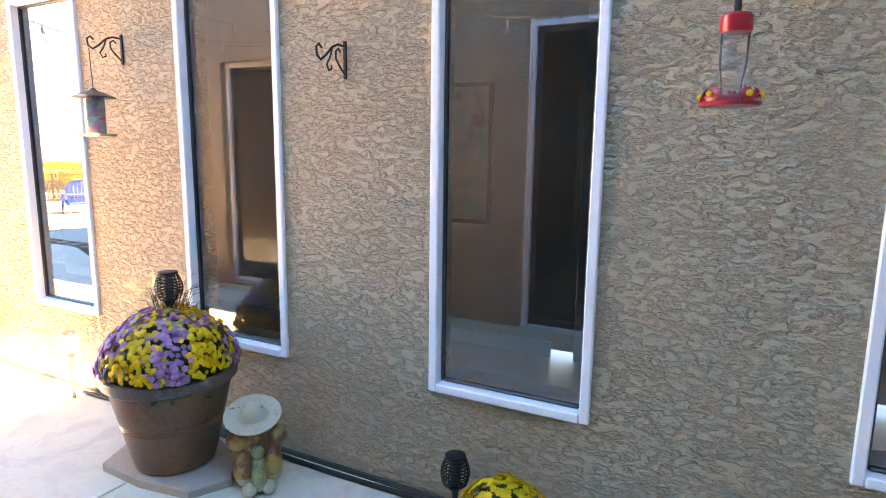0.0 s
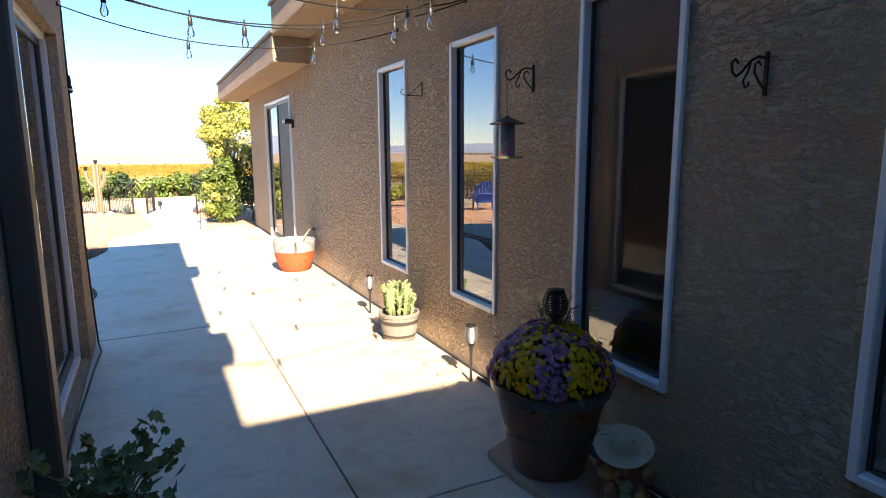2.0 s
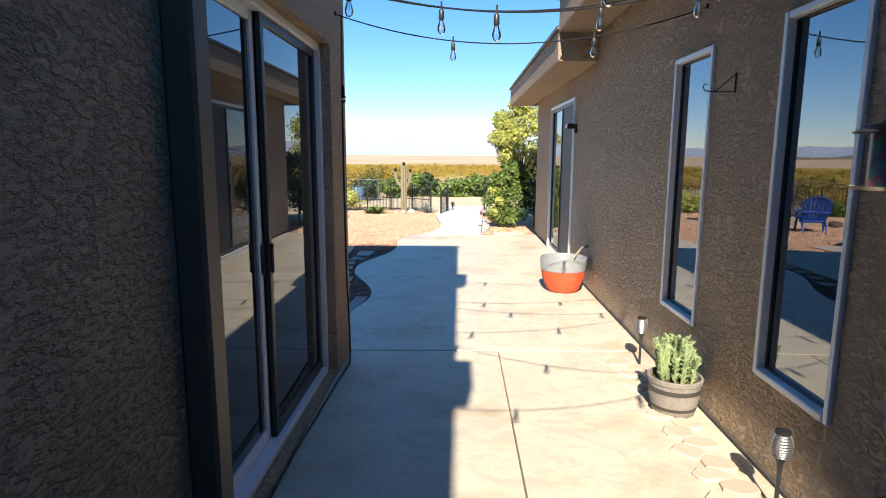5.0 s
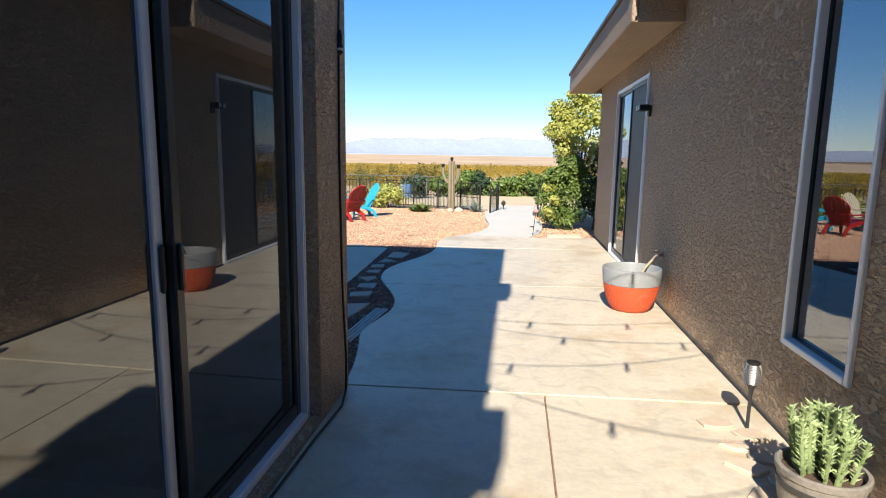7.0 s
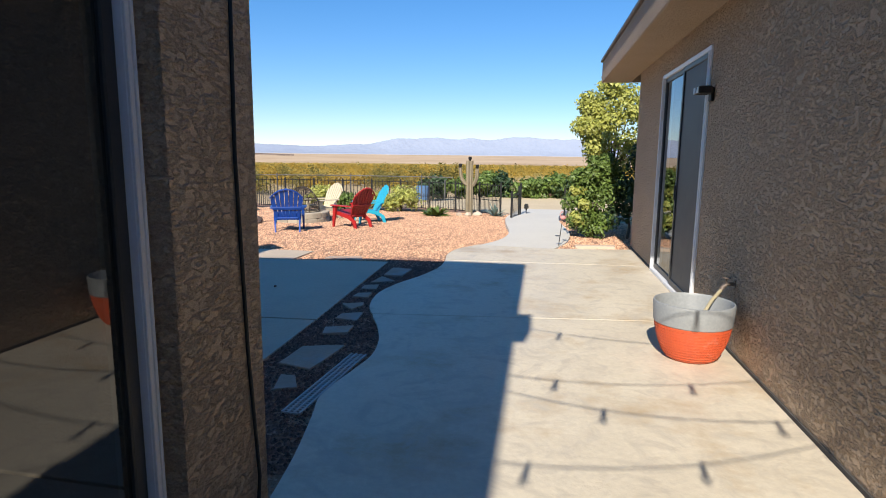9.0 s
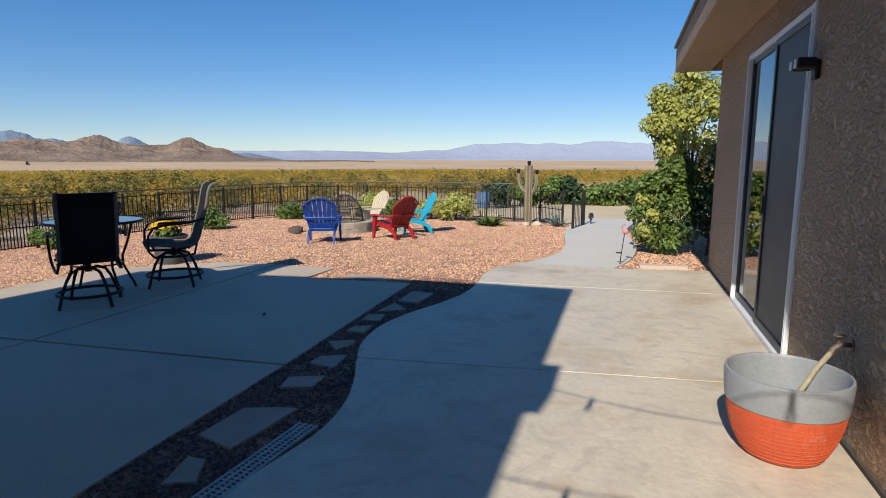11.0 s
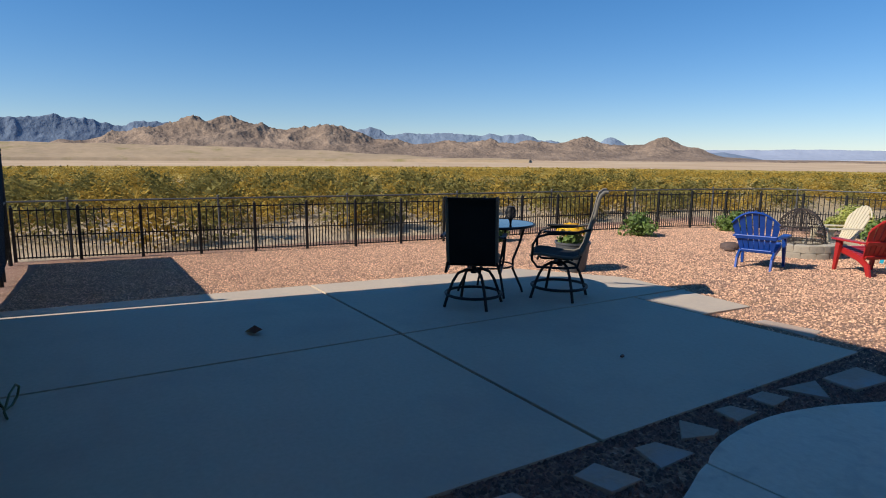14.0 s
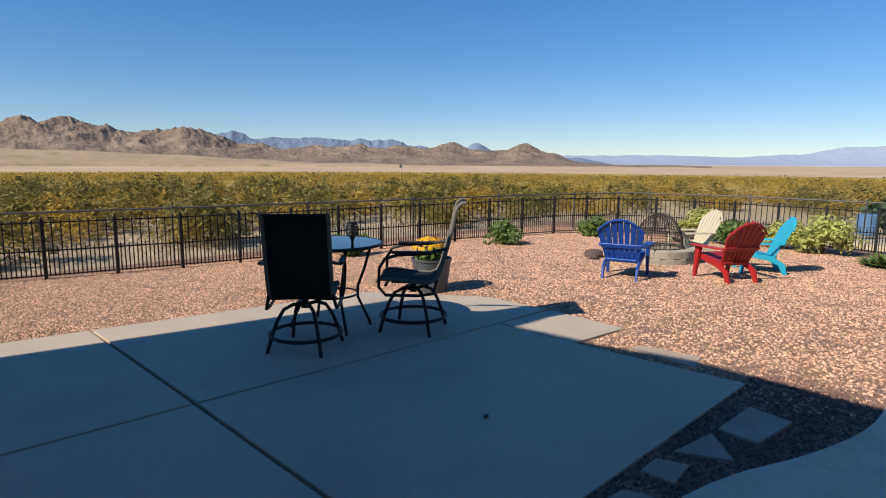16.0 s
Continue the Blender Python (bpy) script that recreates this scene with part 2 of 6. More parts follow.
def stucco(name, a, b, size=1.0, depth=0.007):
    """Lace-trowelled stucco: flat-topped islands of plaster over a sandy ground."""
    ma = bpy.data.materials.new(name)
    ma.use_nodes = True
    nd, ln = ma.node_tree.nodes, ma.node_tree.links
    bs = nd["Principled BSDF"]
    tc = nd.new("ShaderNodeTexCoord")
    mp = nd.new("ShaderNodeMapping")
    mp.inputs["Scale"].default_value = (1, 0.7, 1.4)
    ln.new(tc.outputs["Object"], mp.inputs["Vector"])

    def noi(s, d, r, dist=0.0):
        x = nd.new("ShaderNodeTexNoise")
        x.inputs["Scale"].default_value, x.inputs["Detail"].default_value = s, d
        x.inputs["Roughness"].default_value, x.inputs["Distortion"].default_value = r, dist
        ln.new(mp.outputs[0], x.inputs["Vector"])
        return x
    n1, n2, n3 = noi(21 / size, 6, 0.56, 0.12), noi(150, 3, 0.65), noi(1.1, 5, 0.6)
    r1 = nd.new("ShaderNodeValToRGB")
    e = r1.color_ramp.elements
    e[0].position, e[1].position = 0.41, 0.61
    r1.color_ramp.interpolation = "EASE"
    n4 = noi(6.5, 3, 0.6)
    sm = nd.new("ShaderNodeMath")
    sm.operation = "MULTIPLY_ADD"
    sm.inputs[1].default_value = 0.34
    ln.new(n4.outputs[0], sm.inputs[0])
    off = nd.new("ShaderNodeMath")
    off.operation = "SUBTRACT"
    off.inputs[1].default_value = 0.17
    ln.new(n1.outputs[0], off.inputs[0])
    ln.new(off.outputs[0], sm.inputs[2])
    ln.new(sm.outputs[0], r1.inputs[0])
    h = nd.new("ShaderNodeMath")
    h.operation = "MULTIPLY_ADD"
    h.inputs[1].default_value = 0.30
    ln.new(n2.outputs[0], h.inputs[0])
    ln.new(r1.outputs[0], h.inputs[2])
    bu = nd.new("ShaderNodeBump")
    bu.inputs["Strength"].default_value, bu.inputs["Distance"].default_value = 1.0, depth
    ln.new(h.outputs[0], bu.inputs["Height"])
    ln.new(bu.outputs[0], bs.inputs["Normal"])
    mx = nd.new("ShaderNodeMix")
    mx.data_type = "RGBA"
    f = nd.new("ShaderNodeMapRange")
    f.inputs[1].default_value, f.inputs[2].default_value = 0.3, 0.7
    ln.new(n3.outputs[0], f.inputs[0])
    ln.new(f.outputs[0], mx.inputs[0])
    mx.inputs[6].default_value, mx.inputs[7].default_value = (*a, 1), (*b, 1)
    gr = nd.new("ShaderNodeMapRange")
    gr.inputs[1].default_value, gr.inputs[2].default_value = 0.25, 0.75
    gr.inputs[3].default_value, gr.inputs[4].default_value = 0.78, 1.15
    ln.new(n2.outputs[0], gr.inputs[0])
    hs = nd.new("ShaderNodeHueSaturation")
    ln.new(gr.outputs[0], hs.inputs["Value"])
    ln.new(mx.outputs[2], hs.inputs["Color"])
    ln.new(hs.outputs[0], bs.inputs["Base Color"])
    bs.inputs["Roughness"].default_value = 0.9
    bs.inputs["Specular IOR Level"].default_value = 0.2
    return ma


def glass(name, tint, ior, dust=0.0):
    """A clear pane: it lets light through by its tint and mirrors by Fresnel."""
    ma = bpy.data.materials.new(name)
    ma.use_nodes = True
    nd, ln = ma.node_tree.nodes, ma.node_tree.links
    nd.remove(nd["Principled BSDF"])
    tr, gl, fr, ms = (nd.new("ShaderNode" + k) for k in ("BsdfTransparent", "BsdfGlossy", "Fresnel", "MixShader"))
    tr.inputs[0].default_value = (*tint, 1)
    gl.inputs["Roughness"].default_value = 0.0
    gl.inputs[0].default_value = (0.93, 0.96, 1.0, 1)
    fr.inputs[0].default_value = ior
    ln.new(fr.outputs[0], ms.inputs[0])
    ln.new(tr.outputs[0], ms.inputs[1])
    ln.new(gl.outputs[0], ms.inputs[2])
    last = ms
    if dust > 0:
        df, m2 = nd.new("ShaderNodeBsdfDiffuse"), nd.new("ShaderNodeMixShader")
        df.inputs[0].default_value = (0.45, 0.45, 0.45, 1)
        m2.inputs[0].default_value = dust
        ln.new(ms.outputs[0], m2.inputs[1])
        ln.new(df.outputs[0], m2.inputs[2])
        last = m2
    ln.new(last.outputs[0], nd["Material Output"].inputs[0])
    return ma


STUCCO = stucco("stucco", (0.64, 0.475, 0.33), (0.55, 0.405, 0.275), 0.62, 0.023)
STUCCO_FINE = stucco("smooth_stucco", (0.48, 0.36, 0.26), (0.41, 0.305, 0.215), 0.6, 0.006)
CONCRETE = mat("walk_concrete", (0.65, 0.575, 0.44), (0.56, 0.49, 0.375), 1.6, 30, 0.54, bump=0.5, bscale=11, dist=0.010,
               stain=((0.47, 0.365, 0.235), 1.3, 0.52, 0.66), rvar=0.24, swirl=((0.50, 0.44, 0.345), 3.6, 0.50, 0.66))
SLAB = mat("patio_concrete", (0.56, 0.45, 0.33), (0.485, 0.39, 0.285), 0.9, 30, 0.7, bump=0.15, bscale=120, dist=0.002,
           stain=((0.40, 0.33, 0.26), 0.7, 0.48, 0.72))
PATHCON = mat("path_concrete", (0.60, 0.57, 0.50), (0.53, 0.50, 0.44), 1.0, 30, 0.8, bump=0.2, bscale=90, dist=0.002)
JOINT = mat("joint_dark", (0.07, 0.065, 0.06), rough=0.9)
GRAVEL_BED = mat("gravel_bed", (0.40, 0.22, 0.135), (0.24, 0.13, 0.085), 3, 38, 0.9, bump=1.0, bscale=45, dist=0.03,
                 stain=((0.50, 0.34, 0.24), 30, 0.54, 0.66))
PEBBLE = mat("red_pebble", (0.68, 0.41, 0.26), (0.48, 0.275, 0.17), 9, 90, 0.85, bump=0.3, bscale=120, island=0.55)
PEBBLE_DARK = mat("dark_pebble", (0.26, 0.15, 0.115), (0.16, 0.09, 0.075), 9, 90, 0.85, bump=0.3, bscale=120, island=0.45)
FLAG = mat("flagstone", (0.46, 0.33, 0.235), (0.36, 0.265, 0.20), 4, 40, 0.8, bump=0.5, bscale=30, dist=0.006, var=0.12,
           stain=((0.36, 0.33, 0.30), 3, 0.5, 0.7))
VINYL = mat("white_vinyl", (0.80, 0.81, 0.82), (0.74, 0.75, 0.76), 3, 50, 0.35, bump=0.05)
BRONZE = mat("brown_metal", (0.15, 0.11, 0.085), (0.11, 0.08, 0.06), 3, 50, 0.5, bump=0.08)
BLACK = mat("black_metal", (0.02, 0.019, 0.018), (0.013, 0.013, 0.013), 5, 80, 0.5, bump=0.1, bscale=200, spec=0.3)
DARK_FRAME = mat("dark_frame", (0.035, 0.036, 0.038), None, 5, 80, 0.4, bump=0.05)
PANE = glass("window_glass", (0.92, 0.94, 0.94), 2.35, 0.015)
PANE_SOLAR = glass("mirrored_glass", (0.35, 0.38, 0.40), 3.2)
PANE_DARK = glass("dark_glass", (0.10, 0.105, 0.11), 2.2, 0.03)
PANE_SCREENED = glass("screened_glass", (0.05, 0.052, 0.055), 1.75, 0.045)
PANE_DIM = glass("dim_glass", (0.30, 0.33, 0.31), 1.45, 0.01)
SCREEN = mat("insect_screen", (0.045, 0.05, 0.058), (0.035, 0.04, 0.045), 5, 300, 0.55, bump=0.3, bscale=900, dist=0.001)
PLASTER = mat("beige_paint", (0.76, 0.60, 0.42), (0.72, 0.56, 0.39), 1.5, 60, 0.8, bump=0.1, bscale=150)
ROOF = mat("roof_tile", (0.30, 0.19, 0.14), (0.22, 0.14, 0.10), 3, 30, 0.85, bump=0.4)
FLOORIN = mat("wood_floor", (0.30, 0.19, 0.12), (0.22, 0.13, 0.08), 2, 40, 0.4)
TAN_DIRT = mat("tan_gravel", (0.62, 0.50, 0.32), (0.52, 0.41, 0.26), 0.8, 20, 0.95, bump=0.4, bscale=30, dist=0.01)

# ---- ground ----
def yard_z(x, y):
    """Height of the yard's gravel: level with the paving near the house, falling gently to the fence."""
    d = max(0.0, max(-(x + 5.0) / 4.0, (y - 12.0) / 8.0))
    return -0.016 - 0.17 * min(1.0, d)


def land_z(x, y):
    """Height of the open land: it falls away to a flat valley and rises again to the far hills."""
    r = math.hypot(x, y - 6)
    if r < 13:
        return yard_z(x, y) - 0.02
    k = min(1.0, (r - 13) / 12)
    far = -0.25 - 0.0165 * (r - 13) if r < 1500 else -24.8 + (r - 1500) * 0.0062
    n = noise.noise((x * 0.03, y * 0.03, 0)) * 0.25 * k + noise.noise((x * 0.004, y * 0.004, 3)) * 1.2 * min(1, r / 400)
    return lerp(yard_z(x, y) - 0.02, far, k) + n * k


def ground_sheet():
    radii = [0.0, 2, 4, 6, 8, 10, 11.5, 13]
    while radii[-1] < 4600:
        radii.append(radii[-1] * 1.07 + 0.3)
    na = 220
    bm = Mesh()
    v, f = [], []
    for r in radii:
        for j in range(na):
            a = 2 * math.pi * j / na
            x, y = r * math.cos(a), 6 + r * math.sin(a)
            v.append((x, y, land_z(x, y) - 0.05))
    for i in range(len(radii) - 1):
        for j in range(na):
            j2 = (j + 1) % na
            f.append((i * na + j, (i + 1) * na + j, (i + 1) * na + j2, i * na + j2))
    bm.add(v, f)
    ma = bpy.data.materials.new("desert_floor")
    ma.use_nodes = True
    nd, ln = ma.node_tree.nodes, ma.node_tree.links
    bs = nd["Principled BSDF"]
    tc = nd.new("ShaderNodeTexCoord")

    def noi(s, d, r=0.6):
        x = nd.new("ShaderNodeTexNoise")
        x.inputs["Scale"].default_value, x.inputs["Detail"].default_value, x.inputs["Roughness"].default_value = s, d, r
        ln.new(tc.outputs["Object"], x.inputs["Vector"])
        return x
    ln_ = nd.new("ShaderNodeVectorMath")
    ln_.operation = "LENGTH"
    ln.new(tc.outputs["Object"], ln_.inputs[0])
    wob = noi(0.0016, 6)
    ad = nd.new("ShaderNodeMath")
    ad.operation = "MULTIPLY_ADD"
    ad.inputs[1].default_value = 700
    ln.new(wob.outputs[0], ad.inputs[0])
    ln.new(ln_.outputs["Value"], ad.inputs[2])
    far = nd.new("ShaderNodeMapRange")
    far.inputs[1].default_value, far.inputs[2].default_value = 1650, 1850
    ln.new(ad.outputs[0], far.inputs[0])
    # sand between shrubs, then olive and rust brush, then the pale playa
    near = nd.new("ShaderNodeValToRGB")
    near.color_ramp.elements[0].position, near.color_ramp.elements[1].position = 0.40, 0.62
    near.color_ramp.elements[0].color, near.color_ramp.elements[1].color = (0.36, 0.255, 0.055, 1), (0.52, 0.37, 0.11, 1)
    e = near.color_ramp.elements.new(0.5)
    e.color = (0.42, 0.30, 0.07, 1)
    n1 = noi(0.05, 8, 0.7)
    ln.new(n1.outputs[0], near.inputs[0])
    sand = nd.new("ShaderNodeMapRange")
    sand.inputs[1].default_value, sand.inputs[2].default_value = 22, 90
    ln.new(ln_.outputs["Value"], sand.inputs[0])
    n2 = noi(1.5, 6)
    sc = nd.new("ShaderNodeValToRGB")
    sc.color_ramp.elements[0].color, sc.color_ramp.elements[1].color = (0.42, 0.31, 0.19, 1), (0.56, 0.44, 0.30, 1)
    ln.new(n2.outputs[0], sc.inputs[0])
    m1 = nd.new("ShaderNodeMix")
    m1.data_type = "RGBA"
    ln.new(sand.outputs[0], m1.inputs[0])
    ln.new(sc.outputs[0], m1.inputs[6])
    ln.new(near.outputs[0], m1.inputs[7])
    pl = nd.new("ShaderNodeValToRGB")
    pl.color_ramp.elements[0].position, pl.color_ramp.elements[1].position = 0.35, 0.65
    pl.color_ramp.elements[0].color, pl.color_ramp.elements[1].color = (0.46, 0.32, 0.20, 1), (0.59, 0.44, 0.29, 1)
    n3 = noi(0.0035, 7, 0.65)
    ln.new(n3.outputs[0], pl.inputs[0])
    m2 = nd.new("ShaderNodeMix")
    m2.data_type = "RGBA"
    ln.new(far.outputs[0], m2.inputs[0])
    ln.new(m1.outputs[2], m2.inputs[6])
    ln.new(pl.outputs[0], m2.inputs[7])
    ln.new(m2.outputs[2], bs.inputs["Base Color"])
    bs.inputs["Roughness"].default_value = 0.95
    bs.inputs["Specular IOR Level"].default_value = 0.1
    bu = nd.new("ShaderNodeBump")
    bu.inputs["Strength"].default_value, bu.inputs["Distance"].default_value = 0.8, 0.5
    nb = noi(0.6, 8, 0.7)
    ln.new(nb.outputs[0], bu.inputs["Height"])
    ln.new(bu.outputs[0], bs.inputs["Normal"])
    return setting("ground", bm, ma, "desert plain of olive and rust brush over sand", "desert ground")


ground_sheet()


def hill_range(name, label, peaks, dist, depth, rough, base, ma, seed):
    """A range of worn hills: peaks are (bearing, height as degrees, spread)."""
    bm = Mesh()
    a0, a1 = min(p[0] for p in peaks) - 8, max(p[0] for p in peaks) + 14
    na, nr = int((a1 - a0) * 12), 56
    v, f = [], []
    for i in range(na + 1):
        az = lerp(a0, a1, i / na)
        ps = sorted(peaks)
        top = ps[0][1] if az <= ps[0][0] else ps[-1][1]
        for p, q in zip(ps, ps[1:]):
            if p[0] <= az < q[0]:
                u = (az - p[0]) / (q[0] - p[0])
                u = u * u * (3 - 2 * u)
                top = lerp(p[1], q[1], u) * (1 - p[2] * math.sin(math.pi * u) ** 2)
        fade = min(1, (az - a0) / 3, (a1 - az) / 3)
        for j in range(nr + 1):
            u = j / nr
            r = dist + depth * u
            s = (u / 0.62) ** 1.35 if u < 0.62 else max(0.1, 1 - ((u - 0.62) / 0.4) ** 1.5)
            x, y = -r * math.sin(radians(az)), r * math.cos(radians(az))
            q = Vector((x * 0.0042, y * 0.0042, seed))
            total, amp, k = 0.0, 0.5, 1.0
            for _ in range(5):
                total += amp * (1 - abs(noise.noise(q * k)) * 2.0)
                amp, k = amp * 0.52, k * 2.15
            h = top * s * (1 - rough + rough * (0.42 + 0.9 * total)) * (1 + 0.25 * rough * noise.noise(q * 0.6))
            z = base + math.tan(radians(max(0, h) * fade)) * (dist + depth * 0.5)
            v.append((x, y, z if j > 0 else base - 15))
    w = nr + 1
    for i in range(na):
        for j in range(nr):
            f.append((i * w + j, i * w + j + 1, (i + 1) * w + j + 1, (i + 1) * w + j))
    bm.add(v, f)
    return setting(name, bm, ma, label, "mountains", 60)


HILL = mat("hill_rock", (0.31, 0.225, 0.16), (0.155, 0.115, 0.09), 0.008, 0.07, 0.95, bump=1.0, bscale=0.03, dist=12, spec=0.1,
           stain=((0.34, 0.25, 0.18), 0.004, 0.5, 0.7))
# The two far ranges carry their distance haze in the surface colour.
HILL_BLUE_HAZE = mat("hazed_blue_hill", (0.20, 0.25, 0.32), (0.16, 0.205, 0.27), 0.004, 0.03, 0.95, bump=0.7, bscale=0.015, dist=20, spec=0.1)
HILL_PALE_HAZE = mat("hazed_pale_hill", (0.29, 0.33, 0.41), (0.265, 0.305, 0.385), 0.004, 0.03, 0.95, bump=0.5, bscale=0.01, dist=20, spec=0.1)
hill_range("backdrop_brown_hills", "worn brown desert hills with gullied slopes", [
    (31.5, 0.1, 0), (34.8, 0.3, 0.05), (37.5, 1.15, 0), (40.4, 1.95, 0.08), (42.6, 1.3, 0), (44.4, 1.4, 0), (47.3, 2.05, 0.05), (50, 1.7, 0), (53.6, 2.0, 0.05), (56.5, 1.8, 0), (59.5, 2.0, 0.05),
    (63, 1.6, 0), (66.5, 2.0, 0), (69, 2.6, 0), (71.2, 3.3, 0.04), (73.9, 2.75, 0), (76.8, 3.1, 0.03), (79.8, 3.45, 0.02), (83, 3.4, 0.03), (85.6, 2.9, 0), (88.5, 2.1, 0.05), (92, 1.3, 0.1), (97, 0.8, 0)], 2900, 900, 0.47, -12, HILL, 1.3)
hill_range("backdrop_blue_range", "distant mountain range with blue haze put into its colour", [
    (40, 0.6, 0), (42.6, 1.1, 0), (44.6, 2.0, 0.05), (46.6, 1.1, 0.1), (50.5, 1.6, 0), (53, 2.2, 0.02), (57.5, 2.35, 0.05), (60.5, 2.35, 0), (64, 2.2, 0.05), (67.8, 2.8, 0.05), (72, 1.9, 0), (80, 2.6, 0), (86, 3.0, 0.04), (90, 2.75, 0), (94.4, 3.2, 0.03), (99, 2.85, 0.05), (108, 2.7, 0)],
    3900, 350, 0.3, -6, HILL_BLUE_HAZE, 7.7)
hill_range("backdrop_pale_range", "very distant mountain range with pale violet haze put into its colour", [
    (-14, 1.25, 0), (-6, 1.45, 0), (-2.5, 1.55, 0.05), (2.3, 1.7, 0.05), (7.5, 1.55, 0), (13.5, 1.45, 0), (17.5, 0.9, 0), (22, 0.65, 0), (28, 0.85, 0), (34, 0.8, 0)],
    4150, 250, 0.2, -4, HILL_PALE_HAZE, 4.1)

FAN = mat("alluvial_fan", (0.47, 0.34, 0.215), (0.36, 0.265, 0.165), 0.004, 0.03, 0.95, bump=0.4, bscale=0.02, dist=4, spec=0.1,
          stain=((0.28, 0.23, 0.10), 0.012, 0.55, 0.7))
hill_range("backdrop_fan", "gently rising tan gravel fan below the hills", [
    (60, 0.1, 0), (66, 0.45, 0), (72, 0.75, 0), (79, 1.0, 0), (90, 1.2, 0), (104, 1.3, 0)], 2250, 700, 0.12, -10, FAN, 2.9)

# ---- walkway, patio, path ----
WALK_EDGE = [(-0.27, 5.42), (-0.32, 5.83), (-0.40, 6.25), (-0.46, 6.55), (-0.41, 6.9), (-0.36, 7.25), (-0.40, 7.6), (-0.51, 7.95), (-0.66, 8.3), (-0.78, 8.65),
             (-0.82, 9.1), (-0.74, 9.55), (-0.58, 10.0), (-0.47, 10.45), (-0.44, 10.8), (-0.46, 11.16), (-0.50, 11.6), (-0.42, 12.1), (-0.15, 12.6)]


def smooth_line(pts, n=4):
    out = []
    for i in range(len(pts) - 1):
        p0, p1, p2, p3 = (Vector(pts[max(0, min(len(pts) - 1, i + k))]) for k in (-1, 0, 1, 2))
        for k in range(n):
            t = k / n
            q = 0.5 * ((2 * p1) + (p2 - p0) * t + (2 * p0 - 5 * p1 + 4 * p2 - p3) * t * t + (3 * p1 - p0 - 3 * p2 + p3) * t ** 3)
            out.append((q.x, q.y))
    return out + [tuple(pts[-1])]


EDGE = smooth_line(WALK_EDGE)


def edge_x(y):
    for p, q in zip(EDGE, EDGE[1:]):
        if p[1] <= y <= q[1]:
            return lerp(p[0], q[0], (y - p[1]) / max(1e-6, q[1] - p[1]))
    return EDGE[-1][0] if y > EDGE[-1][1] else -0.27


def paving(name, bands, parent, ma, g=0.004):
    """Slab panels between joints; each panel is one piece with a worn edge."""
    for poly in bands:
        part(name, Mesh().prism(poly, -0.12, 0.0, 0.0035), ma, parent)


walk_bed = setting("pavement", Mesh().box(-0.27, 2.2, -2.4, 5.4, -0.16, -0.03).prism([p for p in EDGE] + [(0.2, 12.55), (2.2, 12.55), (2.2, 5.42)], -0.16, -0.03), JOINT,
                   "curving concrete walkway of cast panels with dark joints", "pavement")
G = 0.0045
paving("concrete_panel", [
    [(-0.27, -2.4), (0.97 - G, -2.4), (0.97 - G, 2.2 - G), (-0.27, 2.2 - G)],
    [(0.97 + G, -2.4), (2.185, -2.4), (2.185, 2.2 - G), (0.97 + G, 2.2 - G)],
    [(-0.27, 2.2 + G), (0.97 - G, 2.2 + G), (0.97 - G, 5.47 - G), (-0.268, 5.43 - G)],
    [(0.97 + G, 2.2 + G), (2.185, 2.2 + G), (2.185, 5.50 - G), (0.97 + G, 5.47 - G)],
    [p for p in EDGE if 5.46 <= p[1] <= 8.3] + [(-0.655, 8.31), (2.185, 8.62 - G), (2.185, 5.52 + G), (-0.27, 5.44 + G)],
    [(-0.655, 8.31 + 2 * G)] + [p for p in EDGE if 8.34 <= p[1] <= 11.05] + [(-0.455, 11.1), (2.185, 11.25 - G), (2.185, 8.62 + G)],
    [(-0.455, 11.1 + 2 * G)] + [p for p in EDGE if 11.13 <= p[1] <= 12.55] + [(-0.18, 12.58), (0.2, 12.5), (1.0, 12.44), (2.185, 12.62), (2.185, 11.25 + G)],
], walk_bed, CONCRETE)

PATH_L = smooth_line([(-0.15, 12.6), (0.1, 13.2), (0.22, 13.9), (0.20, 14.7), (0.08, 15.8), (0.02, 16.9), (0.15, 18.2), (0.3, 19.2)])
PATH_R = smooth_line([(1.0, 12.46), (1.22, 13.2), (1.33, 14.1), (1.32, 15), (1.22, 16.2), (1.22, 17.3), (1.35, 18.3), (1.5, 19.2)])
setting("path", Mesh().prism(PATH_L + PATH_R[::-1], -0.14, -0.012, 0.006), PATHCON, "pale concrete path winding out through the gate", "path")

slab_bed = setting("patio_slab", Mesh().prism([(-1.04, 5.1), (-5.66, 4.8), (-5.28, 10.45), (-4.1, 11.3), (-2.5, 11.3), (-2.5, 10.6), (-1.14, 10.7)], -0.2, -0.03), JOINT,
                   "smooth grey concrete patio of large cast panels", "patio")
GP = 0.014
paving("concrete_panel", [
    [(-1.03, 5.3), (-1.075, 8.03 - GP), (-3.25 + GP, 7.92 - GP), (-3.22 + GP, 5.12)],
    [(-3.22 - GP, 5.12), (-3.25 - GP, 7.92 - GP), (-5.42, 7.80 - GP), (-5.64, 4.88)],
    [(-1.075, 8.03 + GP), (-1.17, 10.8), (-2.46, 10.68), (-3.27 + GP, 10.65 - GP), (-3.25 + GP, 7.92 + GP)],
    [(-3.25 - GP, 7.92 + GP), (-3.27 - GP, 10.65), (-3.30 - GP, 11.38), (-4.05, 11.36), (-5.15, 10.5), (-5.42, 7.80 + GP)],
    [(-3.27 + GP, 10.65 + GP), (-2.47, 10.68 + GP), (-2.43, 11.38), (-3.28 + GP, 11.40)],
], slab_bed, SLAB)

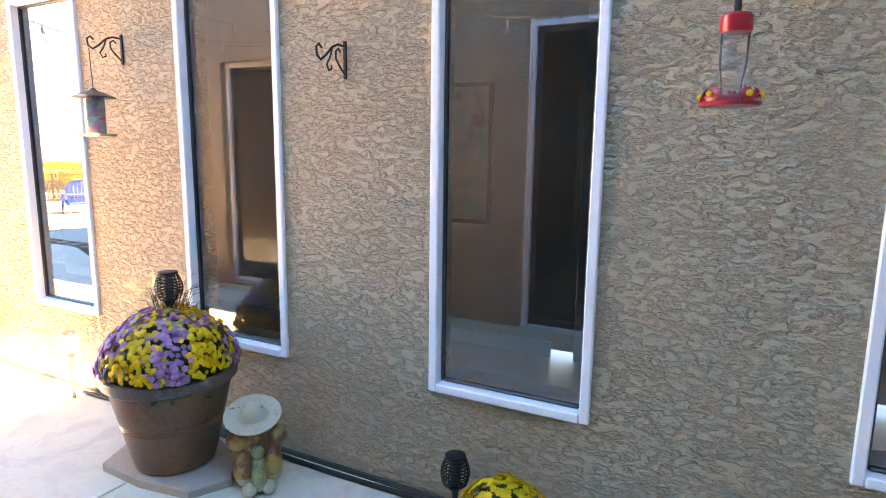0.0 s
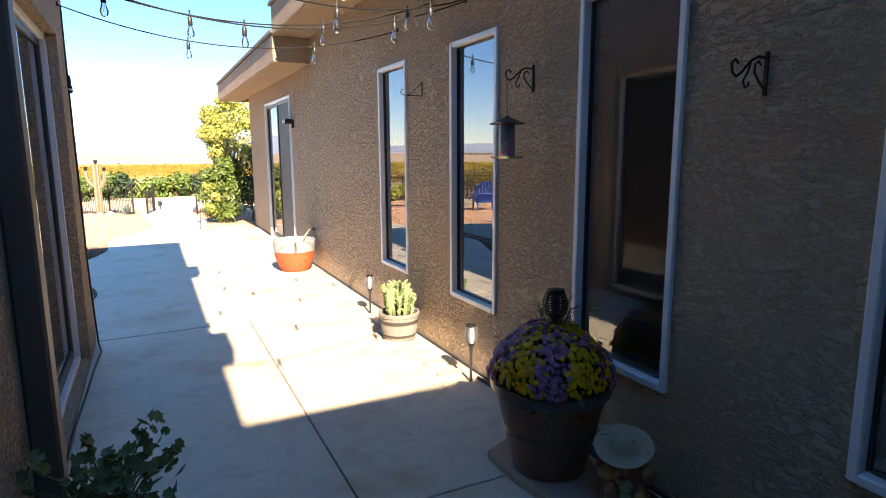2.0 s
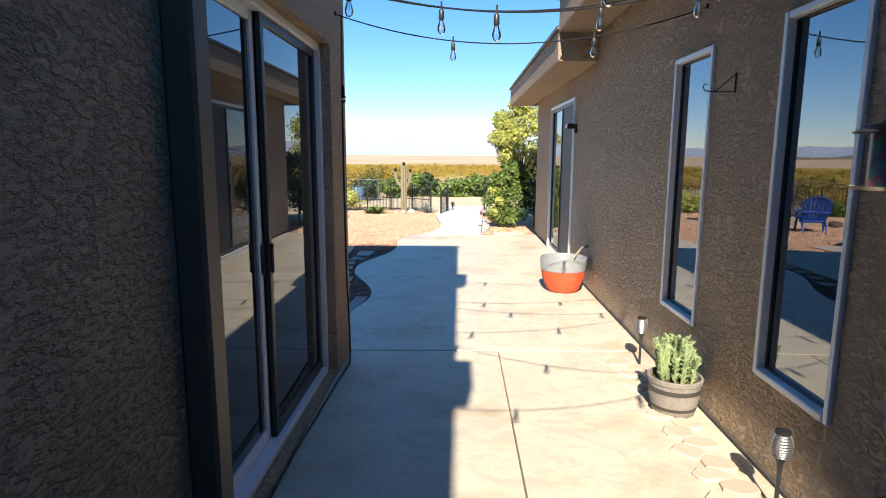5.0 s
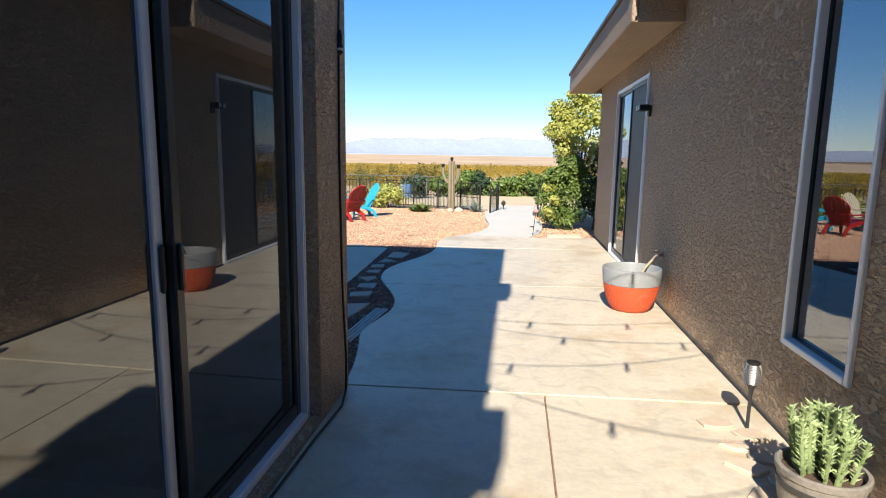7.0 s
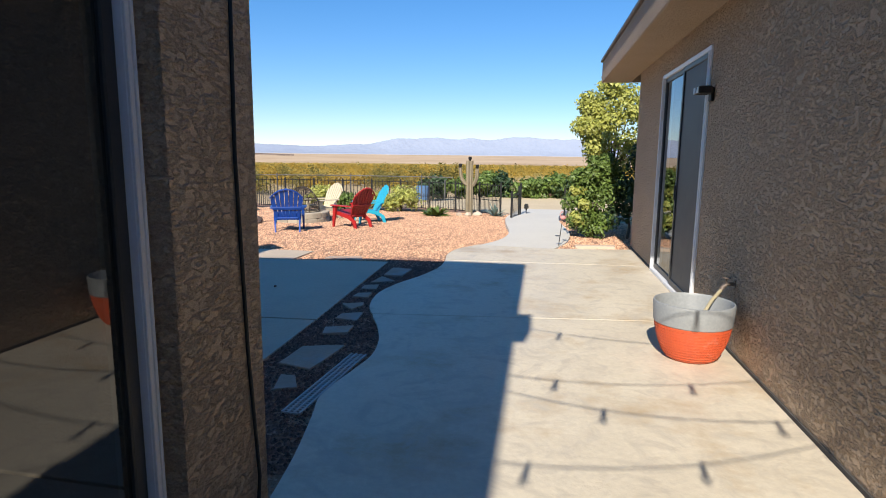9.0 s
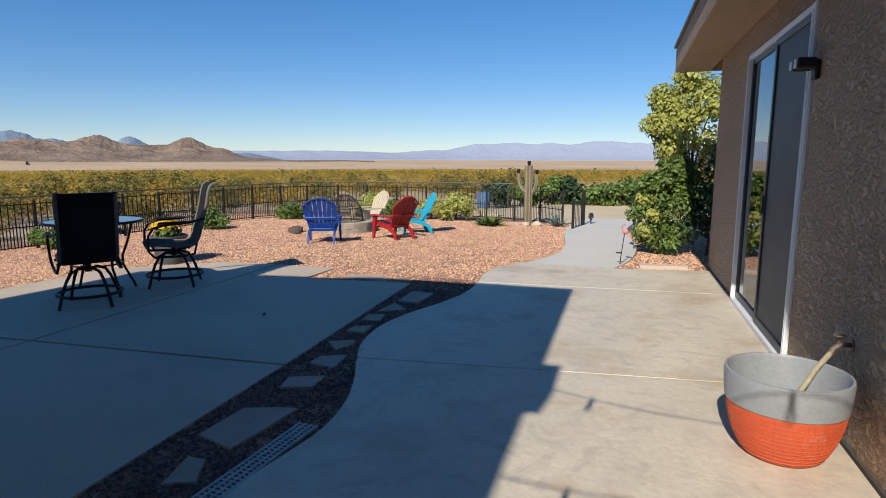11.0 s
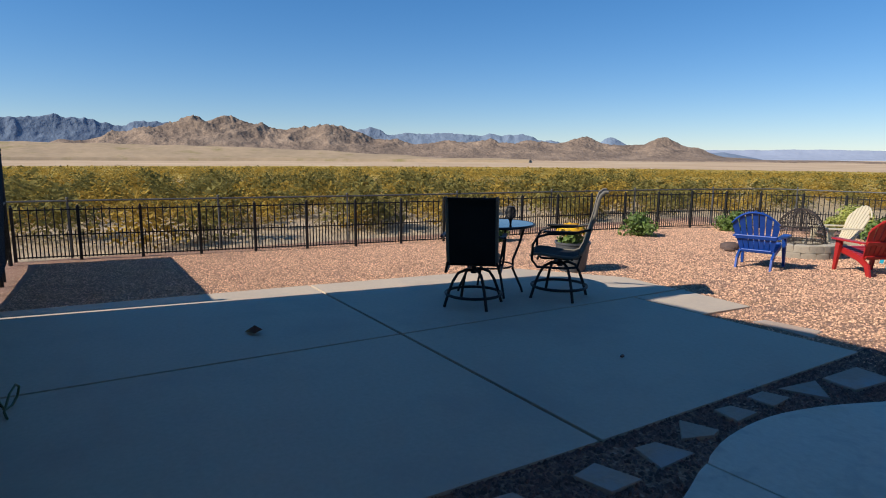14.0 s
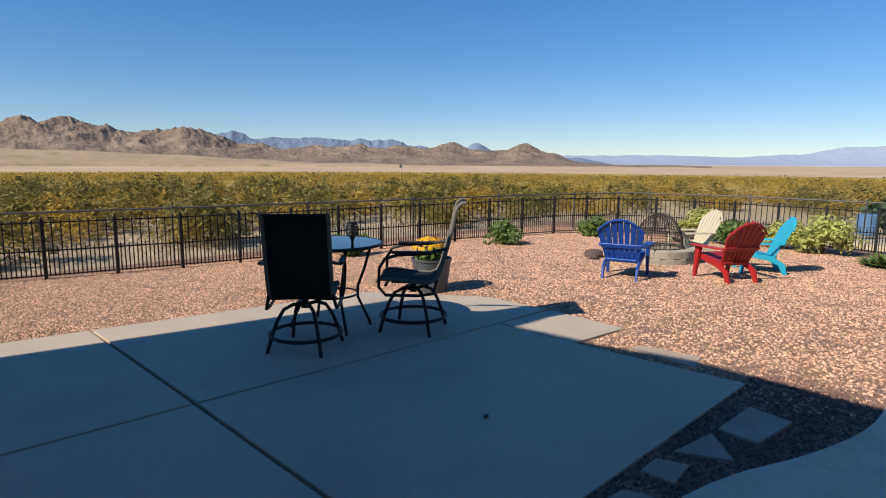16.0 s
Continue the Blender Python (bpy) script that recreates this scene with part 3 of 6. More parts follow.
# gravel of the yard, with pebbles on it
def gravel_poly():
    bm = Mesh()
    nx, ny = 60, 90
    x0, x1, y0, y1 = -9.9, 2.6, 4.2, 20.5
    v, f = [], []
    for i in range(nx + 1):
        for j in range(ny + 1):
            x, y = lerp(x0, x1, i / nx), lerp(y0, y1, j / ny)
            v.append((x, y, yard_z(x, y) + 0.008 * noise.noise((x * 3, y * 3, 0))))
    for i in range(nx):
        for j in range(ny):
            a = i * (ny + 1) + j
            f.append((a, a + ny + 1, a + ny + 2, a + 1))
    bm.add(v, f)
    return bm


setting("yard_gravel", gravel_poly(), GRAVEL_BED, "pinkish red crushed gravel covering the yard", "gravel")
setting("lot_gravel", Mesh().prism([(-3.4, 21.9), (-0.6, 19.6), (0.6, 19.1), (4.5, 18.6), (16, 21), (20, 27), (6, 26.5), (-1, 25.5)], -0.45, -0.17, 0.02), TAN_DIRT, "pale tan sandy track beyond the gate", "dirt track")


def in_poly(x, y, poly):
    c = False
    for (xa, ya), (xb, yb) in zip(poly, poly[1:] + poly[:1]):
        if (ya > y) != (yb > y) and x < (xb - xa) * (y - ya) / (yb - ya) + xa:
            c = not c
    return c


STRIP = [(-1.05, 5.3), (-1.18, 10.8), (-2.4, 10.75), (-2.4, 11.3), (-0.46, 11.2)] + [p for p in EDGE[::-1] if 5.6 < p[1] < 11.2]
SLABPOLY = [(-1.03, 5.0), (-1.17, 10.8), (-2.43, 10.7), (-2.43, 11.4), (-4.05, 11.4), (-5.15, 10.5), (-5.66, 4.7)]
PATHPOLY = PATH_L + PATH_R[::-1]


def pebbles(name, count, region, size, ma, label, seed, keep=lambda x, y: True):
    rnd = random.Random(seed)
    v, f = [], []
    x0, x1, y0, y1 = region
    k = 0
    while k < count:
        x, y = rnd.uniform(x0, x1), rnd.uniform(y0, y1)
        if not keep(x, y):
            count -= 0.2
            continue
        s = size * rnd.uniform(0.6, 1.5)
        a = rnd.uniform(0, 6.28)
        ca, sa = math.cos(a) * s, math.sin(a) * s
        h = s * rnd.uniform(0.45, 0.9)
        z = yard_z(x, y)
        n = len(v)
        pts = [(1, 0.2), (0.3, 0.85), (-0.75, 0.6), (-0.9, -0.35), (0.15, -0.9)]
        for u, w in pts:
            u, w = u * rnd.uniform(0.7, 1.1), w * rnd.uniform(0.7, 1.1)
            v.append((x + u * ca - w * sa, y + u * sa + w * ca, z))
        v.append((x + 0.25 * ca * rnd.uniform(-1, 1), y + 0.25 * sa, z + h))
        v.append((x - 0.3 * sa, y + 0.3 * ca * rnd.uniform(-1, 1), z + h * 0.85))
        f += [(n, n + 1, n + 5), (n + 1, n + 6, n + 5), (n + 1, n + 2, n + 6), (n + 2, n + 3, n + 6), (n + 3, n + 4, n + 6, n + 5), (n + 4, n, n + 5)]
        k += 1
    bm = Mesh()
    bm.v, bm.f = v, f
    return tagged(part(name, bm, ma, None, "", 0), label, "gravel", "", "stuff")


pebbles("gravel", 120000, (-9.4, 0.4, 10.6, 19.2), 0.0125, PEBBLE, "pinkish red crushed gravel stones", 3,
        lambda x, y: not (in_poly(x, y, SLABPOLY) or in_poly(x, y, PATHPOLY) or (y < 12.6 and x > edge_x(y) - 0.02)))
pebbles("gravel", 48000, (-9.4, -5.0, 4.9, 10.8), 0.0125, PEBBLE, "pinkish red crushed gravel stones", 5,
        lambda x, y: not in_poly(x, y, SLABPOLY))
pebbles("gravel", 13000, (-1.2, -0.3, 5.5, 11.3), 0.0145, PEBBLE_DARK, "dark red gravel between stepping stones", 4,
        lambda x, y: in_poly(x, y, STRIP) and x < edge_x(y) - 0.01 and not in_poly(x, y, SLABPOLY))
pebbles("gravel", 8000, (1.1, 2.8, 12.6, 17.5), 0.016, PEBBLE, "pinkish red crushed gravel stones", 6,
        lambda x, y: not in_poly(x, y, PATHPOLY))

# ---- house on the right: wall with five tall windows and a sliding door ----
WX, WT = 2.2, 0.18
WINS = [(-1.06, -0.42), (0.35, 1.0), (1.75, 2.40), (3.165, 3.80), (4.595, 5.245)]
WZ0, WZ1 = 0.478, 2.272
DOOR = (8.97, 11.03, 2.37)


def holed_wall(x0, x1, y0, y1, z0, z1, holes):
    """A wall along y with rectangular openings (ya, yb, za, zb) cut through."""
    bm = Mesh()
    ys = sorted({y0, y1, *[h[0] for h in holes], *[h[1] for h in holes]})
    for a, b in zip(ys, ys[1:]):
        mid = (a + b) / 2
        hs = sorted([(h[2], h[3]) for h in holes if h[0] < mid < h[1]])
        z = z0
        for za, zb in hs:
            if za > z:
                bm.box(x0, x1, a, b, z, za)
            z = zb
        if z < z1:
            bm.box(x0, x1, a, b, z, z1)
    return bm


setting("wall_east", holed_wall(WX, WX + WT, -2.4, 7.75, -0.1, 3.4, [(a, b, WZ0, WZ1) for a, b in WINS]),
        STUCCO, "brown lace-textured stucco house wall with tall windows", "house wall")
setting("wall_east_low", holed_wall(WX, WX + WT, 7.75, 12.87, -0.1, 3.0, [(DOOR[0], DOOR[1], -0.02, DOOR[2])]).box(WX + WT, 6.0, 12.69, 12.87, -0.1, 3.0),
        STUCCO, "brown lace-textured stucco house wall with a sliding door", "house wall")


def eave(name, y0, y1, soffit, fascia, x_out, label, hip=False):
    e = thing(name, Matrix.Identity(4), label, "roof eave", "", "structure")
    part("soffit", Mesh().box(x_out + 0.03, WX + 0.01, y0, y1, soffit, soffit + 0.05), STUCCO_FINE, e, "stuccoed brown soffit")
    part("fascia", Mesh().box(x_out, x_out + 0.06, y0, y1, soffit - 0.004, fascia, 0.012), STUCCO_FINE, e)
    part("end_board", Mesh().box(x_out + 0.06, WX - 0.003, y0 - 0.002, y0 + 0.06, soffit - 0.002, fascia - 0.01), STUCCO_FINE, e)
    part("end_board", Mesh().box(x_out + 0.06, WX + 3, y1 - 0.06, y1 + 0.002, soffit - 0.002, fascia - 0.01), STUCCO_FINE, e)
    part("drip_edge", Mesh().box(x_out - 0.03, x_out + 0.05, y0 - 0.03, y1 + 0.03, fascia, fascia + 0.035, 0.006), BRONZE, e, "dark metal drip edge")
    f, ya, yb = fascia + 0.037, y0 - 0.03, y1 + 0.03
    run = 4.3 if hip else 0.0
    part("roof_deck", Mesh().add([(x_out - 0.03, ya, f), (x_out - 0.03, yb, f), (6.5, yb, f), (6.5, ya, f), (6.5, yb - run, f + 1.3), (6.5, ya, f + 1.3)],
                                 [(3, 2, 1, 0), (0, 1, 4, 5), (1, 2, 4), (2, 3, 5, 4), (3, 0, 5)]), ROOF, e, "brown roof covering")
    return e


eave("roof_upper", -2.4, 7.75, 2.96, 3.30, 1.74, "brown stuccoed house eave above the tall windows")
eave("roof_lower", 7.75, 14.08, 2.645, 2.98, 1.74, "brown stuccoed house eave above the sliding door", True)


def window_unit(name, y0, y1, z0, z1, x, face, pane_ma, label):
    """A fixed window in a wall along y; face is -1 where the outside lies towards -x."""
    w = thing(name, pose(x, (y0 + y1) / 2, z0), label, "window", "tall courtyard windows", "structure")
    hw, h, t = (y1 - y0) / 2, z1 - z0, 0.036
    s = face

    def fr(a, b, c, d, lo, hi, n="window_frame", ma=VINYL, lab=""):
        xa, xb = sorted((lo * s, hi * s))
        part(n, Mesh().box(xa, xb, a, b, c, d, 0.005), ma, w, lab)
    fr(-hw, -hw + t, 0, h, -0.05, 0.018)
    fr(hw - t, hw, 0, h, -0.05, 0.018)
    fr(-hw + t, hw - t, h - t, h, -0.05, 0.016)
    fr(-hw + t, hw - t, 0, t, -0.05, 0.022, "window_sill")
    i = t + 0.012
    for a, b, c, d in ((-hw + t, -hw + i, t, h - t), (hw - i, hw - t, t, h - t), (-hw + i, hw - i, t, t + 0.012), (-hw + i, hw - i, h - t - 0.012, h - t)):
        fr(a, b, c, d, -0.05, -0.022, "glazing_bead", DARK_FRAME)
    xa, xb = sorted((-0.040 * s, -0.034 * s))
    p = part("pane", Mesh().add([(xb if s > 0 else xa, -hw + i, t + 0.012), (xb if s > 0 else xa, hw - i, t + 0.012),
                                 (xb if s > 0 else xa, hw - i, h - t - 0.012), (xb if s > 0 else xa, -hw + i, h - t - 0.012)], [(0, 3, 2, 1)]), pane_ma, w, "", 0)
    p.visible_shadow = False
    return w


for i, (a, b) in enumerate(WINS):
    window_unit("window_%d" % (i + 1), a, b, WZ0, WZ1, WX, -1, PANE_SOLAR if i > 2 else PANE, "tall narrow white-framed fixed window in brown stucco")


def sliding_door(name, y0, y1, z0, z1, x, face, panels, label, recess=0.05, meet=0.0, t=0.07, lap=0.02, proud=0.07):
    """Two-panel slider along y. panels: for the low-y and high-y half, (material, depth from face, stile material)."""
    d = thing(name, pose(x, (y0 + y1) / 2, z0), label, "sliding door", "", "structure")
    hw, h, s = (y1 - y0) / 2, z1 - z0, face

    def fr(n, a, b, c, e, lo, hi, ma, par=d, lab="", bev=0.005):
        xa, xb = sorted((lo * s, hi * s))
        return part(n, Mesh().box(xa, xb, a, b, c, e, bev), ma, par, lab)
    o = -recess
    fr("door_frame", -hw, -hw + t, 0, h, o - 0.1, o + proud, VINYL)
    fr("door_frame", hw - t, hw, 0, h, o - 0.1, o + proud, VINYL)
    fr("door_frame", -hw + t, hw - t, h - t, h, o - 0.1, o + proud - 0.004, VINYL)
    for ya, yb in ((-hw + 0.014, -hw + 0.024), (-hw + 0.042, -hw + 0.05), (hw - 0.024, hw - 0.014), (hw - 0.05, hw - 0.042)):
        fr("frame_ridge", ya, yb, 0.0, h - t, o + proud - 0.002, o + proud + 0.008, VINYL, bev=0.002)
    fr("track", -hw + t, hw - t, 0, 0.04, o - 0.1, o + proud + 0.01, VINYL)
    for k, (ma, depth, stile) in enumerate(panels):
        a, b = (-hw + t, meet + lap) if k == 0 else (meet - lap, hw - t)
        st = 0.05
        pan = fr("sash", a, a + st, 0.04, h - t, o - depth - 0.03, o - depth, stile)
        fr("stile", b - st, b, 0.04, h - t, o - depth - 0.03, o - depth, stile, pan)
        fr("rail", a + st, b - st, 0.04, 0.04 + st * 1.3, o - depth - 0.03, o - depth, stile, pan)
        fr("rail", a + st, b - st, h - t - st, h - t, o - depth - 0.03, o - depth, stile, pan)
        xx = (o - depth - 0.015) * s
        q = [(xx, a + st, 0.04 + st * 1.3), (xx, b - st, 0.04 + st * 1.3), (xx, b - st, h - t - st), (xx, a + st, h - t - st)]
        p = part("pane", Mesh().add(q, [(0, 1, 2, 3) if s > 0 else (0, 3, 2, 1)]), ma, pan, "", 0)
        p.visible_shadow = False
        hy = b - st / 2 if k == 0 else a + st / 2
        fr("handle", hy - 0.012, hy + 0.012, 0.95, 1.11, o - depth, o - depth + 0.014, DARK_FRAME, pan, "black pull handle", 0.006)
    return d


sliding_door("door_1", DOOR[0], DOOR[1], 0.0, DOOR[2], WX, -1, [(SCREEN, -0.018, DARK_FRAME), (PANE_SOLAR, 0.0, DARK_FRAME)],
             "white-framed sliding glass door with a dark insect screen", 0.01, 0.0, 0.045, 0.02, 0.03)

# rooms behind the windows
setting("room_wall", Mesh().box(4.3, 4.4, -2.3, 1.12, 0, 2.9).box(4.3, 4.4, 1.12, 7.6, 0, 2.9).box(2.4, 4.3, 7.5, 7.6, 0, 2.9).box(2.4, 4.3, -2.4, -2.3, 0, 2.9)
        .box(5.9, 6.0, 7.6, 12.7, 0, 2.6).box(2.4, 5.9, 7.62, 7.7, 0, 2.6), PLASTER, "plain beige painted room walls", "room wall")
setting("room_floor", Mesh().box(2.38, 6.0, -2.4, 12.7, -0.12, -0.06), FLOORIN, "brown wooden room floor", "floor")
setting("room_ceiling", Mesh().box(2.38, 4.4, -2.4, 7.6, 2.9, 2.95).box(2.38, 6.0, 7.6, 12.7, 2.6, 2.64), PLASTER, "beige painted room ceiling", "ceiling")

# ---- house on the left ----
LX = -0.245
LH = 4.2
LSL = (2.77, 4.91, 0.03, 2.33)          # the nearer slider by the corner
LSL2 = (-0.75, 1.525, 0.0, 2.45)
setting("wall_west", holed_wall(LX - 0.2, LX, -2.4, 5.42, -0.1, LH, [LSL, LSL2]), STUCCO, "brown lace-textured stucco house wall with sliding doors", "house wall")
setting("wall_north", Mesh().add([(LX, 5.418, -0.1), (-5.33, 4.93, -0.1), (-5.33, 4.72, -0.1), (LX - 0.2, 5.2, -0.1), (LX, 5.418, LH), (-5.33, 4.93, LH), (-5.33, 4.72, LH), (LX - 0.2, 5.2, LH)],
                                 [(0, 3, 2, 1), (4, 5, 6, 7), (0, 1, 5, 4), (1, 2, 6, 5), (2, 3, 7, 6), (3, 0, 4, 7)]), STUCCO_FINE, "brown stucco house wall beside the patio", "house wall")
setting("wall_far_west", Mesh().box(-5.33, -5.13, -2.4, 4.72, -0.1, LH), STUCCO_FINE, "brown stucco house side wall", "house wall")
setting("wall_south", Mesh().box(-5.33, 6.0, -2.6, -2.4, -0.1, LH), STUCCO, "brown stucco house wall closing the courtyard", "house wall")
setting("roof_left", Mesh().prism([(LX + 0.17, -2.4), (LX + 0.17, 5.51), (-2.3, 5.49), (-3.1, 5.27), (-5.34, 4.94), (-5.34, -2.4)], LH, LH + 0.05)
          .box(LX + 0.17, 6.0, -2.4, -2.21, LH, LH + 0.05).box(-4.35, -3.9, 4.3, 4.75, LH + 0.05, LH + 0.72).box(LX + 0.17, LX + 0.29, -0.85, -0.3, LH - 0.2, LH + 0.05).box(LX + 0.17, LX + 0.29, 2.55, 3.05, LH - 0.2, LH + 0.05),
        ROOF, "brown flat roof with capped parapet and vent", "roof")
sliding_door("door_2", LSL[0], LSL[1], LSL[2], LSL[3], LX, 1, [(PANE_DARK, 0.03, VINYL), (PANE_SCREENED, -0.005, DARK_FRAME)], "white-framed sliding glass door with dark mirrored panes", 0.10, -0.06, 0.05, 0.0, 0.03)
sliding_door("door_3", LSL2[0], LSL2[1], LSL2[2], LSL2[3], LX, 1, [(PANE_DIM, 0.03, VINYL), (PANE_DIM, -0.01, DARK_FRAME)], "white-framed sliding glass door into a dim room", 0.03, 0.0, 0.055, 0.02, 0.035)
setting("left_room", Mesh().box(-3.6, -3.5, -2.4, 5.0, 0, 2.7).box(-3.5, LX - 0.2, 2.0, 2.1, 0, 2.7).box(-3.5, LX - 0.2, -2.4, -2.3, 0, 2.7).box(-3.5, LX - 0.2, -2.4, 5.0, -0.1, -0.02).box(-3.5, LX - 0.2, -2.4, 5.0, 2.7, 2.75),
        PLASTER, "plain dim beige room behind the sliding doors", "room")

# ---- courtyard things ----
TERRA = mat("terracotta", (0.25, 0.10, 0.05), (0.15, 0.06, 0.035), 5, 50, 0.45, bump=0.2, bscale=40, stain=((0.30, 0.20, 0.15), 7, 0.60, 0.80))
TERRA_RIM = mat("terracotta_rim", (0.13, 0.085, 0.07), (0.075, 0.052, 0.047), 6, 60, 0.4, bump=0.2, stain=((0.32, 0.27, 0.25), 9, 0.60, 0.75))
SOIL = mat("soil", (0.12, 0.075, 0.05), (0.07, 0.045, 0.03), 20, 120, 0.95, bump=0.8, bscale=90, dist=0.01)
LEAF = mat("leaf_green", (0.17, 0.245, 0.05), (0.10, 0.16, 0.035), 12, 60, 0.5, bump=0.1, island=0.3, translucent=0.25)
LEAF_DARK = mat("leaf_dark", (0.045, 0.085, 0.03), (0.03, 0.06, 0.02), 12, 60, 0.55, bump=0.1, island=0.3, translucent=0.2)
LEAF_YELLOW = mat("leaf_yellow", (0.52, 0.51, 0.13), (0.34, 0.37, 0.09), 12, 60, 0.5, bump=0.1, island=0.3, translucent=0.3)
YELLOW = mat("yellow_petal", (0.92, 0.56, 0.005), (0.80, 0.42, 0.005), 20, 200, 0.6, bump=0.1, island=0.2, translucent=0.2)
ORANGE = mat("orange_petal", (0.85, 0.33, 0.02), (0.80, 0.48, 0.03), 20, 200, 0.6, bump=0.1, island=0.2, translucent=0.2)
PURPLE = mat("purple_petal", (0.56, 0.25, 0.43), (0.36, 0.13, 0.27), 20, 200, 0.6, bump=0.1, island=0.3, translucent=0.2)
STEM = mat("stem_green", (0.10, 0.12, 0.04), (0.07, 0.08, 0.03), 12, 60, 0.6)
CACTUS_GREEN = mat("cactus_green", (0.34, 0.42, 0.20), (0.22, 0.30, 0.12), 15, 60, 0.6, bump=0.2, island=0.2)
WOODGREY = mat("grey_barrel", (0.30, 0.27, 0.23), (0.20, 0.18, 0.155), 4, 60, 0.75, bump=0.25, bscale=60)
BAND = mat("barrel_band", (0.06, 0.055, 0.05), None, 8, 60, 0.6)
ORANGE_POT = mat("orange_glaze", (0.62, 0.115, 0.04), (0.50, 0.085, 0.035), 4, 50, 0.45, bump=0.15, bscale=60, stain=((0.55, 0.30, 0.22), 5, 0.6, 0.8))
GREY_POT = mat("grey_glaze", (0.30, 0.315, 0.32), (0.24, 0.255, 0.26), 4, 50, 0.5, bump=0.1)
SILVER = mat("brushed_silver", (0.55, 0.55, 0.54), (0.42, 0.42, 0.42), 10, 120, 0.35, metal=0.9, bump=0.1)
FROST = mat("frosted_plastic", (0.75, 0.74, 0.70), None, 10, 100, 0.5)
RED_PLASTIC = mat("red_plastic", (0.62, 0.02, 0.03), (0.5, 0.015, 0.025), 10, 60, 0.3, coat=0.3)
CLEAR = glass("clear_glass", (0.90, 0.92, 0.93), 1.18, 0.12)
BULB = glass("bulb_glass", (0.92, 0.93, 0.93), 1.6)
HOSE = mat("hose_tan", (0.42, 0.36, 0.22), (0.30, 0.26, 0.17), 20, 90, 0.6)
CREAM = mat("cream_paint", (0.50, 0.44, 0.31), (0.40, 0.35, 0.25), 14, 90, 0.6, bump=0.2, stain=((0.16, 0.12, 0.09), 28, 0.60, 0.66))
BROWNGLAZE = mat("brown_glaze", (0.24, 0.075, 0.04), (0.15, 0.05, 0.03), 12, 90, 0.4, stain=((0.45, 0.27, 0.08), 9, 0.47, 0.56))


def solar_torch(m, h, silver, label, lit=True):
    t = thing("solar_torch", m, label, "garden light", "solar torch lights")
    metal = SILVER if silver else BLACK
    hh = 0.125
    part("stake", Mesh().tube([(0, 0, -0.03), (0, 0, h - hh - 0.03)], 0.010, 8), BLACK if not silver else DARK_FRAME, t)
    part("socket", Mesh().lathe([(0.011, h - hh - 0.06), (0.014, h - hh - 0.03), (0.030, h - hh)], 14), BLACK if not silver else DARK_FRAME, t)

    def rad(u):
        return (0.030 + 0.016 * math.sin(math.pi * min(1, u * 0.9 + 0.08))) * (1.0 if silver else 1.22)
    for k in range(9):
        u = (k + 0.5) / 9
        part("cage_ring", Mesh().tube(arc((0, 0), rad(u), 0, 360, 16, "xy", h - hh + u * (hh - 0.015))[:-1], 0.0032, 4, True), metal, t)
    for j in range(8):
        a = 2 * math.pi * j / 8
        part("cage_bar", Mesh().tube([(rad(u / 6) * math.cos(a), rad(u / 6) * math.sin(a), h - hh + u / 6 * (hh - 0.015)) for u in range(7)], 0.0032, 4), metal, t)
    part("diffuser", Mesh().lathe([(0.018, h - hh), (0.023, h - hh * 0.5), (0.02, h - 0.02)], 12), FROST if silver else DARK_FRAME, t)
    part("cap", Mesh().lathe([(rad(1) - 0.001, h - 0.017), (rad(1) + 0.003, h - 0.012), (rad(1) + 0.002, h - 0.003), (0.02, h)], 18), BLACK, t, "dark solar cell cap")
    return t


def blooms(points, r, petals=7):
    bm = Mesh()
    rnd = random.Random(len(points))
    for p, n in points:
        n = Vector(n).normalized()
        s = n.orthogonal().normalized()
        u = n.cross(s)
        rr = r * rnd.uniform(0.75, 1.15)
        a0 = rnd.uniform(0, 6.28)
        c = Vector(p)
        base = len(bm.v)
        bm.v.append(tuple(c + n * rr * 0.35))
        for j in range(petals * 2):
            a = a0 + math.pi * j / petals
            q = rr if j % 2 == 0 else rr * 0.68
            bm.v.append(tuple(c + (s * math.cos(a) + u * math.sin(a)) * q + n * (rr * (0.0 if j % 2 == 0 else 0.12))))
        bm.v.append(tuple(c - n * rr * 0.5))
        for j in range(petals * 2):
            j2 = (j + 1) % (petals * 2)
            bm.f.append((base, base + 1 + j, base + 1 + j2))
            bm.f.append((base + 1 + petals * 2, base + 1 + j2, base + 1 + j))
    return bm


def leaf_cloud(bm, centre, radii, count, size, rnd, shell=0.5, elong=1.7):
    """Many small folded leaves, denser towards the outside of an ellipsoid."""
    for _ in range(count):
        d = Vector((rnd.gauss(0, 1), rnd.gauss(0, 1), rnd.gauss(0, 1))).normalized()
        k = lerp(shell, 1.0, rnd.random() ** 0.6) * rnd.uniform(0.85, 1.08)
        p = Vector((centre[0] + d.x * radii[0] * k, centre[1] + d.y * radii[1] * k, centre[2] + d.z * radii[2] * k))
        n = (d + Vector((rnd.uniform(-1, 1), rnd.uniform(-1, 1), rnd.uniform(-0.3, 1))) * 0.8).normalized()
        s = n.orthogonal().normalized()
        s = (Matrix.Rotation(rnd.uniform(0, 6.28), 3, n) @ s)
        u = n.cross(s)
        z = size * rnd.uniform(0.6, 1.3)
        b = len(bm.v)
        bm.v += [tuple(p - s * z * elong * 0.5), tuple(p + u * z * 0.45 + n * z * 0.12), tuple(p + s * z * elong * 0.5), tuple(p - u * z * 0.45 + n * z * 0.12)]
        bm.f += [(b, b + 1, b + 2), (b, b + 2, b + 3)]
    return bm


